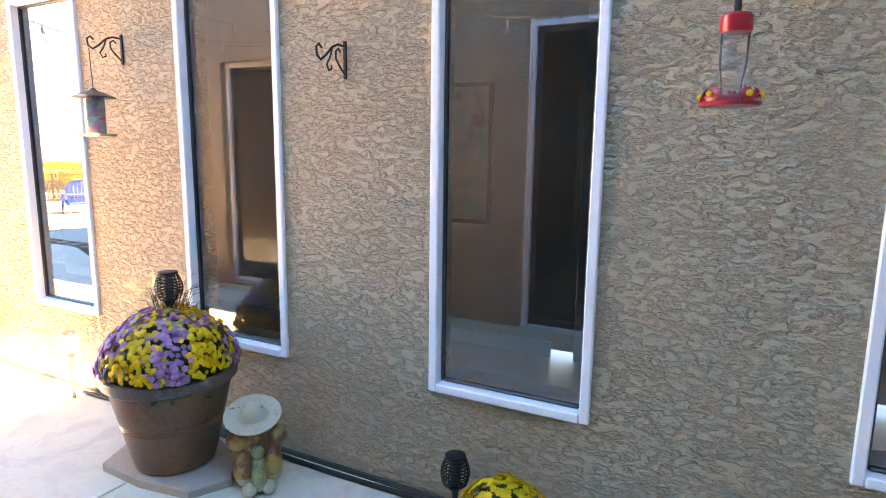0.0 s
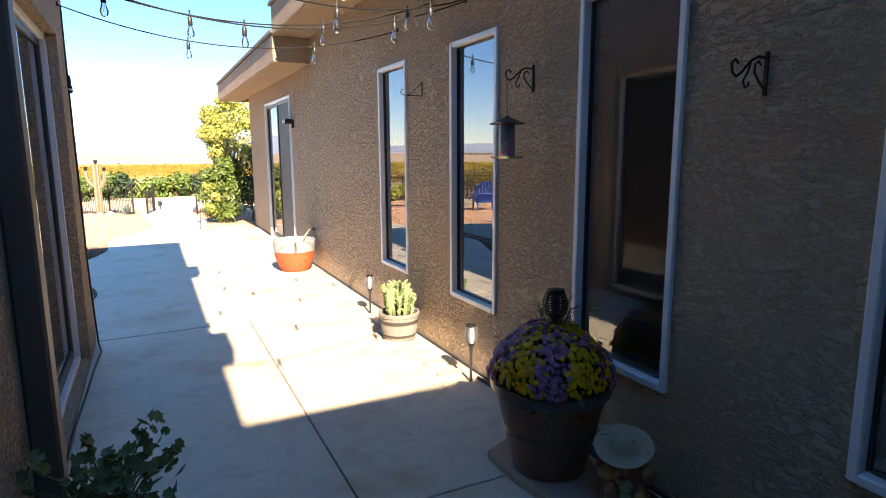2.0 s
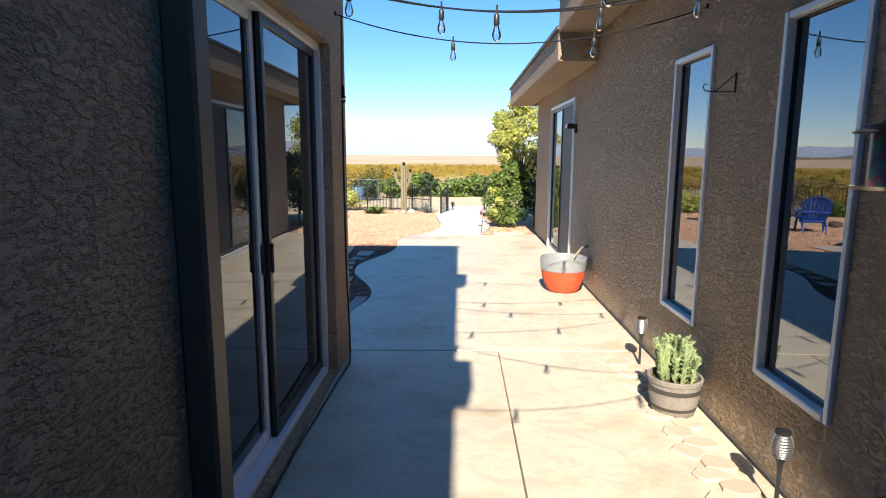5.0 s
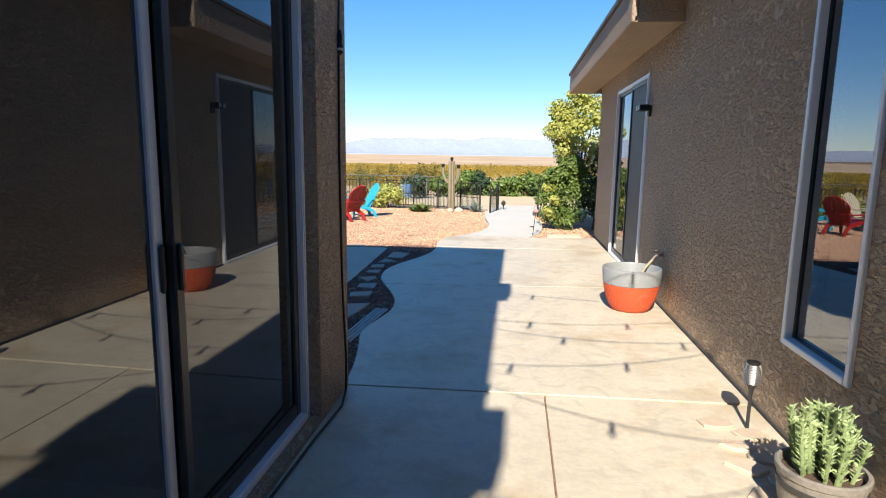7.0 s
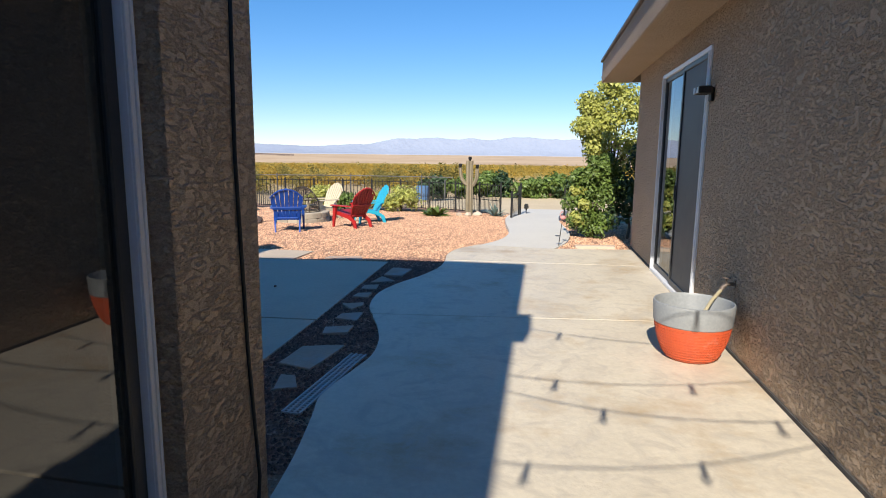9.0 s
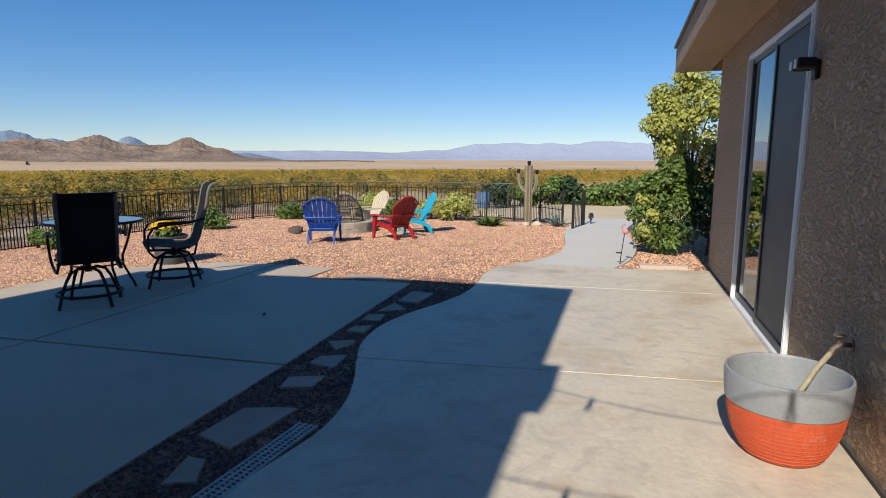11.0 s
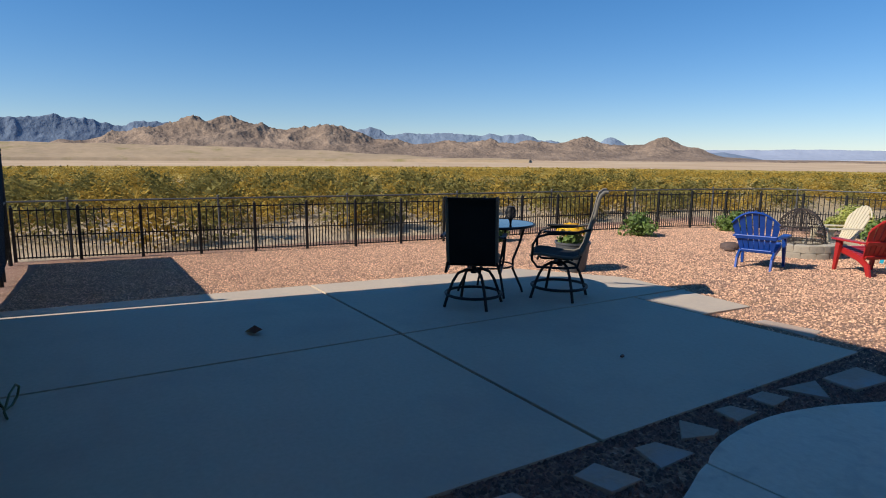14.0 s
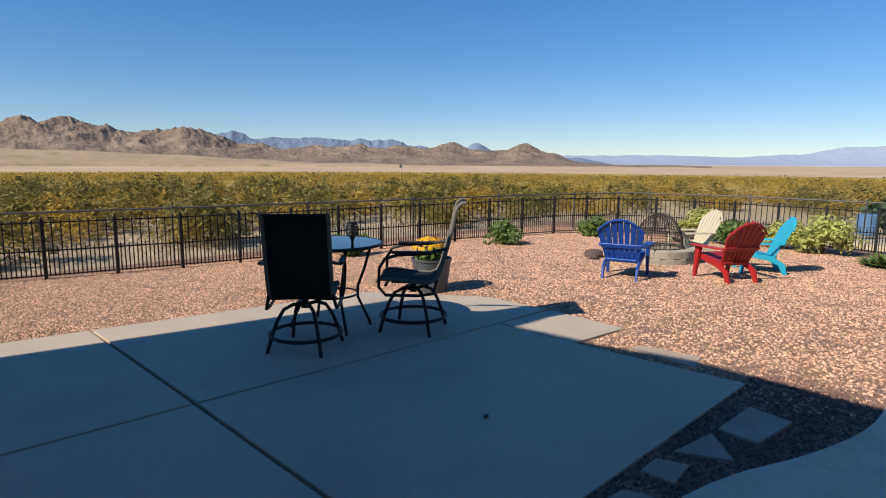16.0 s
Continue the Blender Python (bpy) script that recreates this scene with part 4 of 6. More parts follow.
def mum_dome(t, z0, r, h, n_y, n_p, ma_y, ma_p, br, seed):
    rnd = random.Random(seed)
    part("foliage", leaf_cloud(Mesh(), (0, 0, z0), (r * 0.95, r * 0.95, h * 0.95), int(500 * r / 0.28), 0.028, rnd, 0.6), LEAF_DARK, t)
    part("foliage_core", Mesh().ball((0, 0, z0), r * 0.85, r * 0.85, h * 0.85, 14, 8), LEAF_DARK, t)
    ys, ps = [], []
    patches = [(rnd.uniform(0, 6.28), rnd.uniform(0.15, 1.2)) for _ in range(9)]
    k = 0
    while len(ys) < n_y or len(ps) < n_p:
        k += 1
        if k > 16000:
            break
        a, e = rnd.uniform(0, 2 * math.pi), math.asin(rnd.uniform(0.02, 1))
        d = Vector((math.cos(a) * math.cos(e), math.sin(a) * math.cos(e), math.sin(e)))
        kk = 1 + 0.05 * math.sin(5 * a) * math.cos(e) + rnd.uniform(-0.07, 0.06)
        p = (d.x * r * kk, d.y * r * kk, z0 + d.z * h * kk)
        val = noise.noise((d.x * 1.5 + seed, d.y * 1.5, d.z * 1.7)) + 0.05 + rnd.uniform(-0.22, 0.22)
        tgt = ys if (val > -0.02 or n_p == 0) else ps
        if len(tgt) < (n_y if tgt is ys else n_p):
            tgt.append((p, (d.x / r, d.y / r, d.z / h)))
    tagged(part("yellow_bloom", blooms(ys, br), ma_y, t, "bright yellow chrysanthemum blooms"), kind="stuff")
    if ps:
        tagged(part("purple_bloom", blooms(ps, br), ma_p, t, "soft purple chrysanthemum blooms"), kind="stuff")


# big terracotta pot of mums on a flagstone
tagged(part("flagstone", Mesh().prism([(1.67, 2.38), (1.66, 2.12), (1.70, 1.86), (1.86, 1.78), (2.02, 1.92), (2.12, 2.2), (2.05, 2.42), (1.85, 2.46)], 0.0, 0.042, 0.008), FLAG),
       "rough flagstone slab under the big flower pot", "flagstone")
MP = (1.86, 2.13, 0.042)
pot = thing("flower_pot", pose(*MP), "large worn terracotta flower pot standing on a flagstone", "flower pot")
part("pot_body", Mesh().lathe([(0.158, 0.0), (0.170, 0.008), (0.186, 0.07), (0.212, 0.19), (0.2155, 0.195), (0.2135, 0.20), (0.2175, 0.206), (0.2155, 0.211), (0.2195, 0.217), (0.2175, 0.222), (0.222, 0.229), (0.240, 0.31), (0.257, 0.385), (0.24, 0.385), (0.2, 0.30)], 40, cap=True), TERRA, pot)
part("rim", Mesh().lathe([(0.255, 0.378), (0.270, 0.383), (0.281, 0.395), (0.283, 0.418), (0.276, 0.434), (0.258, 0.437), (0.245, 0.42), (0.238, 0.345)], 40, cap=False), TERRA_RIM, pot, "dark glazed pot rim with worn pale edge")
part("soil", Mesh().lathe([(0.237, 0.37), (0.12, 0.385), (0.01, 0.39)], 24), SOIL, pot)
mums = thing("chrysanthemums", pose(MP[0], MP[1], MP[2] + 0.40), "dome of yellow and purple chrysanthemums filling the terracotta pot", "flowers")
mum_dome(mums, 0.05, 0.275, 0.245, 900, 1000, YELLOW, PURPLE, 0.0145, 11)
grass = Mesh()
rg = random.Random(2)
for _ in range(46):
    a, l = rg.uniform(0, 6.28), rg.uniform(0.22, 0.36)
    sx, sy = rg.uniform(-0.07, 0.07) + 0.04, rg.uniform(-0.07, 0.07) + 0.02
    o = rg.uniform(0.06, 0.26)
    grass.tube([(sx, sy, 0.18), (sx + o * 0.35 * math.cos(a), sy + o * 0.35 * math.sin(a), 0.18 + l * 0.55), (sx + o * math.cos(a), sy + o * math.sin(a), 0.18 + l * 0.8 - o * 0.25)], 0.0028, 3, r1=0.0006)
part("ornamental_grass", grass, STEM, mums, "thin dark ornamental grass blades")
solar_torch(pose(MP[0], MP[1] - 0.02, MP[2] + 0.39), 0.48, False, "black solar torch light standing among the mums")

solar_torch(pose(2.10, 0.83, 0), 0.285, False, "black solar torch light stuck beside the stucco wall")
solar_torch(pose(2.08, 3.29, 0), 0.40, True, "silver solar torch light beside the stucco wall")
solar_torch(pose(2.04, 5.19, 0.02), 0.36, True, "silver solar torch light beside the stucco wall")

yp = thing("small_flower_pot", pose(1.97, 0.58, 0), "small plastic pot on the concrete beside the wall", "flower pot")
part("pot_body", Mesh().lathe([(0.10, 0), (0.13, 0.12), (0.14, 0.125), (0.14, 0.15), (0.125, 0.15), (0.12, 0.12)], 24), TERRA, yp)
ym = thing("yellow_chrysanthemums", pose(1.97, 0.58, 0.13), "low dome of bright yellow chrysanthemums in a small pot", "flowers")
mum_dome(ym, 0.01, 0.165, 0.165, 330, 0, YELLOW, PURPLE, 0.0155, 5)


def statue():
    """Small glazed garden figure: a seated shape under a broad sombrero, one mesh."""
    bm = Mesh()
    bm.lathe([(0.085, 0.0), (0.105, 0.03), (0.10, 0.12), (0.108, 0.20), (0.085, 0.27), (0.05, 0.29)], 20)
    tilt = Matrix.Translation((-0.012, -0.035, 0.300)) @ Euler((radians(20), radians(-4), 0)).to_matrix().to_4x4()
    bm.lathe([(0.03, -0.004), (0.10, -0.004), (0.117, 0.012), (0.120, 0.020), (0.110, 0.019), (0.07, 0.010), (0.058, 0.018), (0.048, 0.05), (0.03, 0.07), (0.012, 0.076)], 28, tilt)
    for s in (-1, 1):
        bm.ball((0.038 * s, -0.125, 0.025), 0.032, 0.055, 0.026, 10, 6)
        bm.ball((0.055 * s, -0.075, 0.10), 0.048, 0.055, 0.085, 12, 8)
        bm.ball((0.075 * s, -0.045, 0.215), 0.05, 0.06, 0.05, 12, 8)
    bm.tube([(0.0, -0.125, 0.02), (0.0, -0.118, 0.10), (0.0, -0.11, 0.15)], 0.034, 10, r1=0.026)
    bm.ball((0.0, -0.112, 0.175), 0.028, None, 0.03, 10, 6)
    return bm


st_me = statue().data("garden_statue")
st_me.materials.append(BROWNGLAZE)
st_me.materials.append(CREAM)
st_me.materials.append(mat("green_glaze", (0.10, 0.19, 0.10), (0.40, 0.34, 0.16), 30, 90, 0.35))
n_all = len(st_me.polygons)
n_low = 20 * 5 + 2
for poly in st_me.polygons:
    if n_low <= poly.index < n_low + 28 * 9 + 2 or poly.center.z < 0.055:
        poly.material_index = 1
    elif poly.index >= n_all - 10 * 6 - 22:
        poly.material_index = 2
so = new("garden_statue", st_me)
so.matrix_basis = pose(1.965, 1.735, 0, 0, 0, -42)
tagged(so, "small glazed garden figure under a cream sombrero on the concrete", "garden statue")

# barrel planter with a columnar cactus
bp = thing("barrel_planter", pose(2.0, 4.36, 0), "half-barrel planter in grey with dark bands, standing by the wall", "planter")
part("barrel", Mesh().lathe([(0.122, 0), (0.128, 0.006), (0.150, 0.11), (0.158, 0.205), (0.166, 0.21), (0.168, 0.235), (0.160, 0.24), (0.150, 0.238), (0.146, 0.20)], 32), WOODGREY, bp)
part("band", Mesh().lathe([(0.1345, 0.040), (0.1375, 0.042), (0.1415, 0.062), (0.139, 0.064)], 32, cap=False), BAND, bp, "dark barrel hoop")
part("band", Mesh().lathe([(0.154, 0.150), (0.1575, 0.152), (0.1615, 0.178), (0.158, 0.18)], 32, cap=False), BAND, bp, "dark barrel hoop")
part("soil", Mesh().lathe([(0.148, 0.205), (0.07, 0.215), (0.01, 0.218)], 20), SOIL, bp)
cc = thing("column_cactus", pose(2.0, 4.36, 0.21), "cluster of pale green leafy column cactus in a barrel planter", "cactus")
rc = random.Random(8)
for k in range(40):
    a, r = rc.uniform(0, 6.28), 0.105 * math.sqrt(rc.random())
    x, y = r * math.cos(a), r * math.sin(a)
    h = rc.uniform(0.19, 0.285) * (1.05 - r * 2)
    lean = (x * 0.35, y * 0.35)
    bm = Mesh()
    rings = 7
    bm.tube([(x + lean[0] * i / rings, y + lean[1] * i / rings, h * i / rings) for i in range(rings + 1)], 0.008, 6, r1=0.007)
    bm.ball((x + lean[0], y + lean[1], h), 0.009, None, 0.009, 6, 4)
    for i in range(60):
        u = rc.uniform(0.08, 1)
        b = rc.uniform(0, 6.28)
        p = Vector((x + lean[0] * u, y + lean[1] * u, h * u))
        d = Vector((math.cos(b), math.sin(b), 0.75)).normalized()
        s = d.orthogonal().normalized() * 0.0045
        i0 = len(bm.v)
        bm.v += [tuple(p + d * 0.008 + s), tuple(p + d * 0.008 - s), tuple(p + d * 0.034)]
        bm.f += [(i0, i0 + 1, i0 + 2)]
    part("stem", bm, CACTUS_GREEN, cc)

# flat stones set along the wall
stone_rnd = random.Random(21)
def flat_stone(cx, cy, rx, ry, rot, z0, z1, ma=FLAG, seed=0, n=8):
    r = random.Random(seed)
    pts = []
    for i in range(n):
        a = 2 * math.pi * i / n + r.uniform(-0.25, 0.25)
        k = r.uniform(0.8, 1.12)
        u, w = rx * k * math.cos(a), ry * k * math.sin(a)
        pts.append((cx + u * math.cos(rot) - w * math.sin(rot), cy + u * math.sin(rot) + w * math.cos(rot)))
    return Mesh().prism(pts, z0, z1, 0.006)


EDGE_STONE = mat("pale_edge_stone", (0.60, 0.47, 0.34), (0.50, 0.40, 0.31), 4, 40, 0.8, bump=0.5, bscale=40, dist=0.004, var=0.15)
for k in range(17):
    y = 3.36 + k * 0.115
    row = k % 2
    tagged(part("edging_stone", flat_stone(1.90 + 0.11 * row + stone_rnd.uniform(-0.02, 0.02), y, 0.10, 0.075, stone_rnd.uniform(-0.5, 0.5), 0.0, 0.014 + stone_rnd.uniform(0, 0.006), EDGE_STONE, 50 + k, 7), EDGE_STONE),
           "flat pale stone set along the foot of the wall", "stone", "edging stones by the wall")

setting("trim_wall_foot", Mesh().box(2.186, 2.199, -2.4, 12.85, -0.01, 0.02), JOINT, "dark drip gap along the foot of the stucco wall", "wall edging")
tagged(part("soaker_hose", Mesh().tube([(2.15 + 0.012 * math.sin(y * 3.1), y, 0.012) for y in [(-1.5 + 0.2 * i) for i in range(25)]], 0.012, 8), BLACK),
       "black soaker hose lying along the wall foot", "garden hose")

# orange and grey pot with a hose
op = thing("orange_pot", pose(1.875, 7.67, 0), "orange glazed pot with a wide grey rim, nearly empty", "flower pot")
prof = [(0.150, 0.0), (0.168, 0.010), (0.195, 0.05), (0.222, 0.11), (0.240, 0.17), (0.251, 0.225), (0.255, 0.262)]


def pot_radius(z):
    for (ra, za), (rb, zb) in zip(prof, prof[1:]):
        if za <= z <= zb:
            return lerp(ra, rb, (z - za) / (zb - za))
    return prof[-1][0]


rib_me = Mesh().tube([(pot_radius(z) + 0.0005, 0, z) for z in (0.02, 0.06, 0.11, 0.16, 0.21, 0.25)], 0.0026, 4).data("relief_rib")
rib_me.materials.append(ORANGE_POT)
for k in range(72):
    part("relief_rib", rib_me, ORANGE_POT, op, at=pose(0, 0, 0, 0, 0, 5 * k))
part("pot_body", Mesh().lathe(prof, 44, cap=False), ORANGE_POT, op)
for k in range(11):
    z = 0.03 + k * 0.021
    r = pot_radius(z)
    part("relief_ring", Mesh().tube(arc((0, 0), r + 0.0015, 0, 360, 44, "xy", z)[:-1], 0.0028, 4, True), ORANGE_POT, op)
part("rim", Mesh().lathe([(0.254, 0.258), (0.262, 0.265), (0.268, 0.33), (0.272, 0.395), (0.268, 0.41), (0.258, 0.412), (0.250, 0.395), (0.246, 0.25), (0.20, 0.10), (0.02, 0.09)], 44, cap=False), GREY_POT, op, "smooth grey rim and inside")
sp = thing("water_tap", pose(2.2, 7.88, 0.50), "dark brass garden tap on the stucco wall", "tap")
part("tap_body", Mesh().tube([(0, 0, 0), (-0.05, 0, 0), (-0.085, -0.01, -0.02), (-0.10, -0.02, -0.05)], 0.014, 8), BRONZE, sp)
part("tap_handle", Mesh().tube(arc((-0.06, 0.0), 0.026, 0, 360, 12, "xy", 0.045)[:-1], 0.005, 5, True).tube([(-0.06, 0, 0), (-0.06, 0, 0.045)], 0.006, 6), BRONZE, sp)
part("wall_plate", Mesh().lathe([(0.03, 0), (0.03, 0.006)], 14, Euler((0, radians(-90), 0)).to_matrix().to_4x4()), BRONZE, sp)
tagged(part("hose", Mesh().tube([(2.10, 7.86, 0.455), (2.07, 7.83, 0.43), (2.03, 7.79, 0.40), (1.98, 7.74, 0.34), (1.95, 7.72, 0.30), (1.92, 7.71, 0.20), (1.9, 7.70, 0.11)], 0.013, 10), HOSE),
       "short tan garden hose hanging from the tap into the pot", "garden hose")

# floodlight by the sliding door
fl = thing("floodlight", pose(2.2, 8.86, 1.95), "twin-head security floodlight on the stucco wall", "wall light")
part("mount", Mesh().box(-0.03, 0, -0.04, 0.04, -0.07, 0.05, 0.008), BLACK, fl)
for s in (-1, 1):
    head = part("lamp_head", Mesh().box(-0.14, -0.03, -0.035 + 0.05 * s, 0.035 + 0.05 * s, -0.01, 0.055, 0.01), BLACK, fl)
    part("lens", Mesh().box(-0.146, -0.139, -0.028 + 0.05 * s, 0.028 + 0.05 * s, -0.004, 0.048, 0.002), FROST, head, "frosted white lamp lens")


def spiral(c, r, a0, turns, n=18):
    out = []
    for i in range(n + 1):
        u = i / n
        a = radians(a0 + 360 * turns * u)
        rr = r * (1 - 0.7 * u)
        out.append((c[0] + rr * math.cos(a), 0, c[1] + rr * math.sin(a)))
    return out


def scroll_bracket(y, z, label):
    b = thing("plant_bracket", pose(2.2, y, z) @ Matrix.Scale(0.87, 4), label, "wall bracket", "scrolled iron wall brackets")
    part("back_bar", Mesh().box(-0.012, 0, -0.008, 0.008, -0.085, 0.085, 0.002), BLACK, b)
    part("scroll", Mesh().tube([(-0.01, 0, 0.06), (-0.06, 0, 0.062), (-0.10, 0, 0.045), (-0.15, 0, 0.0), (-0.18, 0, -0.02), (-0.205, 0, -0.005), (-0.21, 0, 0.03), (-0.19, 0, 0.045), (-0.172, 0, 0.03)], 0.0055, 6), BLACK, b)
    part("scroll", Mesh().tube([(-0.01, 0, -0.065), (-0.05, 0, -0.03), (-0.075, 0, 0.0), (-0.075, 0, 0.03), (-0.055, 0, 0.045), (-0.04, 0, 0.03)], 0.005, 6), BLACK, b)
    part("scroll", Mesh().tube([(-0.10, 0, 0.04), (-0.115, 0, 0.0), (-0.14, 0, -0.035), (-0.125, 0, -0.06), (-0.105, 0, -0.05), (-0.108, 0, -0.035)], 0.0045, 6), BLACK, b)
    return b


scroll_bracket(1.40, 1.79, "scrolled black iron plant bracket on the stucco wall")
scroll_bracket(2.80, 1.925, "scrolled black iron plant bracket holding a bird feeder")
hb = thing("hook_bracket", pose(2.2, 4.29, 2.0), "thin black wire hook bracket on the stucco wall", "wall bracket")
part("back_bar", Mesh().tube([(-0.004, 0, -0.05), (-0.004, 0, 0.06)], 0.004, 6), BLACK, hb)
part("arm", Mesh().tube([(-0.004, 0, -0.045), (-0.12, 0, -0.045), (-0.17, 0, -0.04), (-0.185, 0, -0.02), (-0.175, 0, -0.002), (-0.16, 0, -0.006)], 0.0035, 6), BLACK, hb)
part("brace", Mesh().tube([(-0.004, 0, 0.055), (-0.11, 0, -0.04), (-0.125, 0, -0.035), (-0.12, 0, -0.022)], 0.003, 6), BLACK, hb)

# bird feeder
SEEDGLASS = mat("painted_feeder", (0.10, 0.16, 0.34), (0.38, 0.10, 0.09), 14, 60, 0.3, stain=((0.10, 0.30, 0.28), 22, 0.5, 0.55))
bf = thing("bird_feeder", pose(2.03, 2.80, 1.485), "painted tube bird feeder with a dark roof and pale tray", "bird feeder")
part("tray", Mesh().lathe([(0.03, 0.0), (0.085, 0.004), (0.092, 0.016), (0.088, 0.016), (0.04, 0.008)], 24), HOSE, bf, "pale tan seed tray")
part("tube", Mesh().lathe([(0.045, 0.012), (0.045, 0.19)], 20), SEEDGLASS, bf, "blue and red painted tube")
part("roof", Mesh().lathe([(0.096, 0.188), (0.097, 0.193), (0.045, 0.216), (0.02, 0.222), (0.008, 0.235)], 24), DARK_FRAME, bf)
part("hanger", Mesh().tube([(0, 0, 0.23), (-0.004, 0, 0.33), (-0.006, 0, 0.425)], 0.002, 5), BLACK, bf)

# hummingbird feeder under the eave
hf = thing("hummingbird_feeder", pose(1.80, -0.028, 1.54), "red and clear hummingbird feeder hanging from the eave", "bird feeder")
part("base", Mesh().lathe([(0.02, 0.0), (0.066, 0.004), (0.07, 0.012), (0.05, 0.024), (0.02, 0.03)], 24), RED_PLASTIC, hf)
for k in range(5):
    a = 2 * math.pi * k / 5
    fx, fy = 0.048 * math.cos(a), 0.048 * math.sin(a)
    fb = part("flower_port", blooms([((fx * 1.25, fy * 1.25, 0.026), (math.cos(a), math.sin(a), 0.25))], 0.030, 9), RED_PLASTIC, hf)
    part("centre", Mesh().ball((fx * 1.25 + 0.011 * math.cos(a), fy * 1.25 + 0.011 * math.sin(a), 0.029), 0.008, None, 0.008, 8, 5), YELLOW, fb, "yellow feeding port")
part("bottle", Mesh().lathe([(0.022, 0.028), (0.024, 0.06), (0.031, 0.10), (0.032, 0.17), (0.026, 0.178)], 20), CLEAR, hf, "clear bottle")
part("cap", Mesh().lathe([(0.034, 0.172), (0.036, 0.176), (0.036, 0.208), (0.03, 0.214)], 20), RED_PLASTIC, hf)
part("hanger", Mesh().tube([(0, 0, 0.21), (0, 0, 0.6), (0.0, 0, 1.425)], 0.0025, 5).tube([(0, 0, 0.205), (0, 0, 0.25)], 0.008, 8), BLACK, hf)

# string lights between the houses
CABLE = mat("black_cable", (0.015, 0.015, 0.016), None, 20, 90, 0.5)


def string_span(p, q, sag, lamps):
    p, q = Vector(p), Vector(q)
    s = thing("string_lights", pose(*p), "black festoon cable with clear bulbs hung between the houses", "string lights", "strings of festoon lights")

    def at(u):
        return (q - p) * u - Vector((0, 0, 4 * sag * u * (1 - u)))
    part("cable", Mesh().tube([at(i / 24) for i in range(25)], 0.0042, 6), CABLE, s)
    part("hook", Mesh().tube([at(0) + Vector((0, 0, 0.02)), at(0) - Vector((0, 0, 0.01))], 0.008, 6), BLACK, s)
    part("hook", Mesh().tube([at(1) + Vector((0, 0, 0.02)), at(1) - Vector((0, 0, 0.01))], 0.008, 6), BLACK, s)
    for u in lamps:
        c = at(u) + Vector((0, 0, 0.03))
        so_ = part("socket", Mesh().tube([c, c - Vector((0, 0, 0.04))], 0.005, 6).lathe([(0.010, -0.04), (0.013, -0.045), (0.014, -0.085), (0.012, -0.09)], 10, Matrix.Translation(c)), DARK_FRAME, s, "black lamp socket")
        b = part("bulb", Mesh().lathe([(0.010, -0.088), (0.013, -0.10), (0.021, -0.125), (0.022, -0.14), (0.014, -0.158), (0.004, -0.163)], 12, Matrix.Translation(c)), BULB, so_, "clear glass bulb")
        part("filament", Mesh().tube([c - Vector((0.003, 0, 0.09)), c - Vector((0.004, 0, 0.135)), c - Vector((-0.004, 0, 0.135)), c - Vector((-0.003, 0, 0.09))], 0.0012, 4), SILVER, so_)
        b.visible_shadow = True


string_span((-0.24, 5.10, 2.56), (2.19, 4.75, 2.52), 0.21, (0.34, 0.72))
string_span((-0.24, 3.93, 2.50), (2.19, 4.10, 2.60), 0.22, (0.32, 0.66, 0.92))
string_span((-0.24, 3.80, 2.50), (2.19, 3.57, 2.50), 0.25, (0.14, 0.43, 0.80))
string_span((-0.24, 2.72, 2.55), (2.19, 3.45, 2.50), 0.25, (0.256, 0.59, 0.85))
string_span((-0.24, 2.72, 2.55), (2.19, 1.76, 2.55), 0.33, (0.20, 0.49, 0.80))
string_span((-0.24, 1.15, 2.55), (2.19, 1.76, 2.55), 0.30, (0.10, 0.36, 0.70))

# downspout and hanging cable on the left house
dsp = thing("downspout", pose(LX, 2.645, 0), "dark brown rectangular downspout on the stucco wall", "downspout", "", "structure")
part("pipe", Mesh().box(0.0, 0.10, -0.06, 0.06, 0.0, LH, 0.012), BRONZE, dsp)
part("strap", Mesh().box(0.0, 0.103, -0.064, 0.064, 2.9, 2.93, 0.002), BRONZE, dsp)
cb = thing("power_cable", pose(-0.25, 5.30, 0), "black outdoor cable running down the wall corner to the ground", "cable")
part("cable", Mesh().tube([(0.008, 0.02, 2.6), (0.008, -0.01, 2.1), (0.014, -0.04, 1.4), (0.01, -0.0, 0.7), (0.02, 0.03, 0.2), (0.03, -0.02, 0.03), (0.06, -0.2, 0.012), (0.04, -0.6, 0.012), (0.03, -1.1, 0.012), (0.015, -1.6, 0.012), (0.02, -2.3, 0.012)], 0.007, 8), CABLE, cb)
part("connector", Mesh().lathe([(0.008, 1.97), (0.018, 1.98), (0.018, 2.02), (0.012, 2.03), (0.015, 2.06), (0.009, 2.10)], 12, Matrix.Translation((0.018, -0.02, 0))), BLACK, cb, "black plug connector")
part("pale_band", Mesh().lathe([(0.0185, 1.99), (0.0187, 1.994), (0.0187, 2.0), (0.0185, 2.004)], 12, Matrix.Translation((0.018, -0.02, 0)), cap=False), FROST, cb)

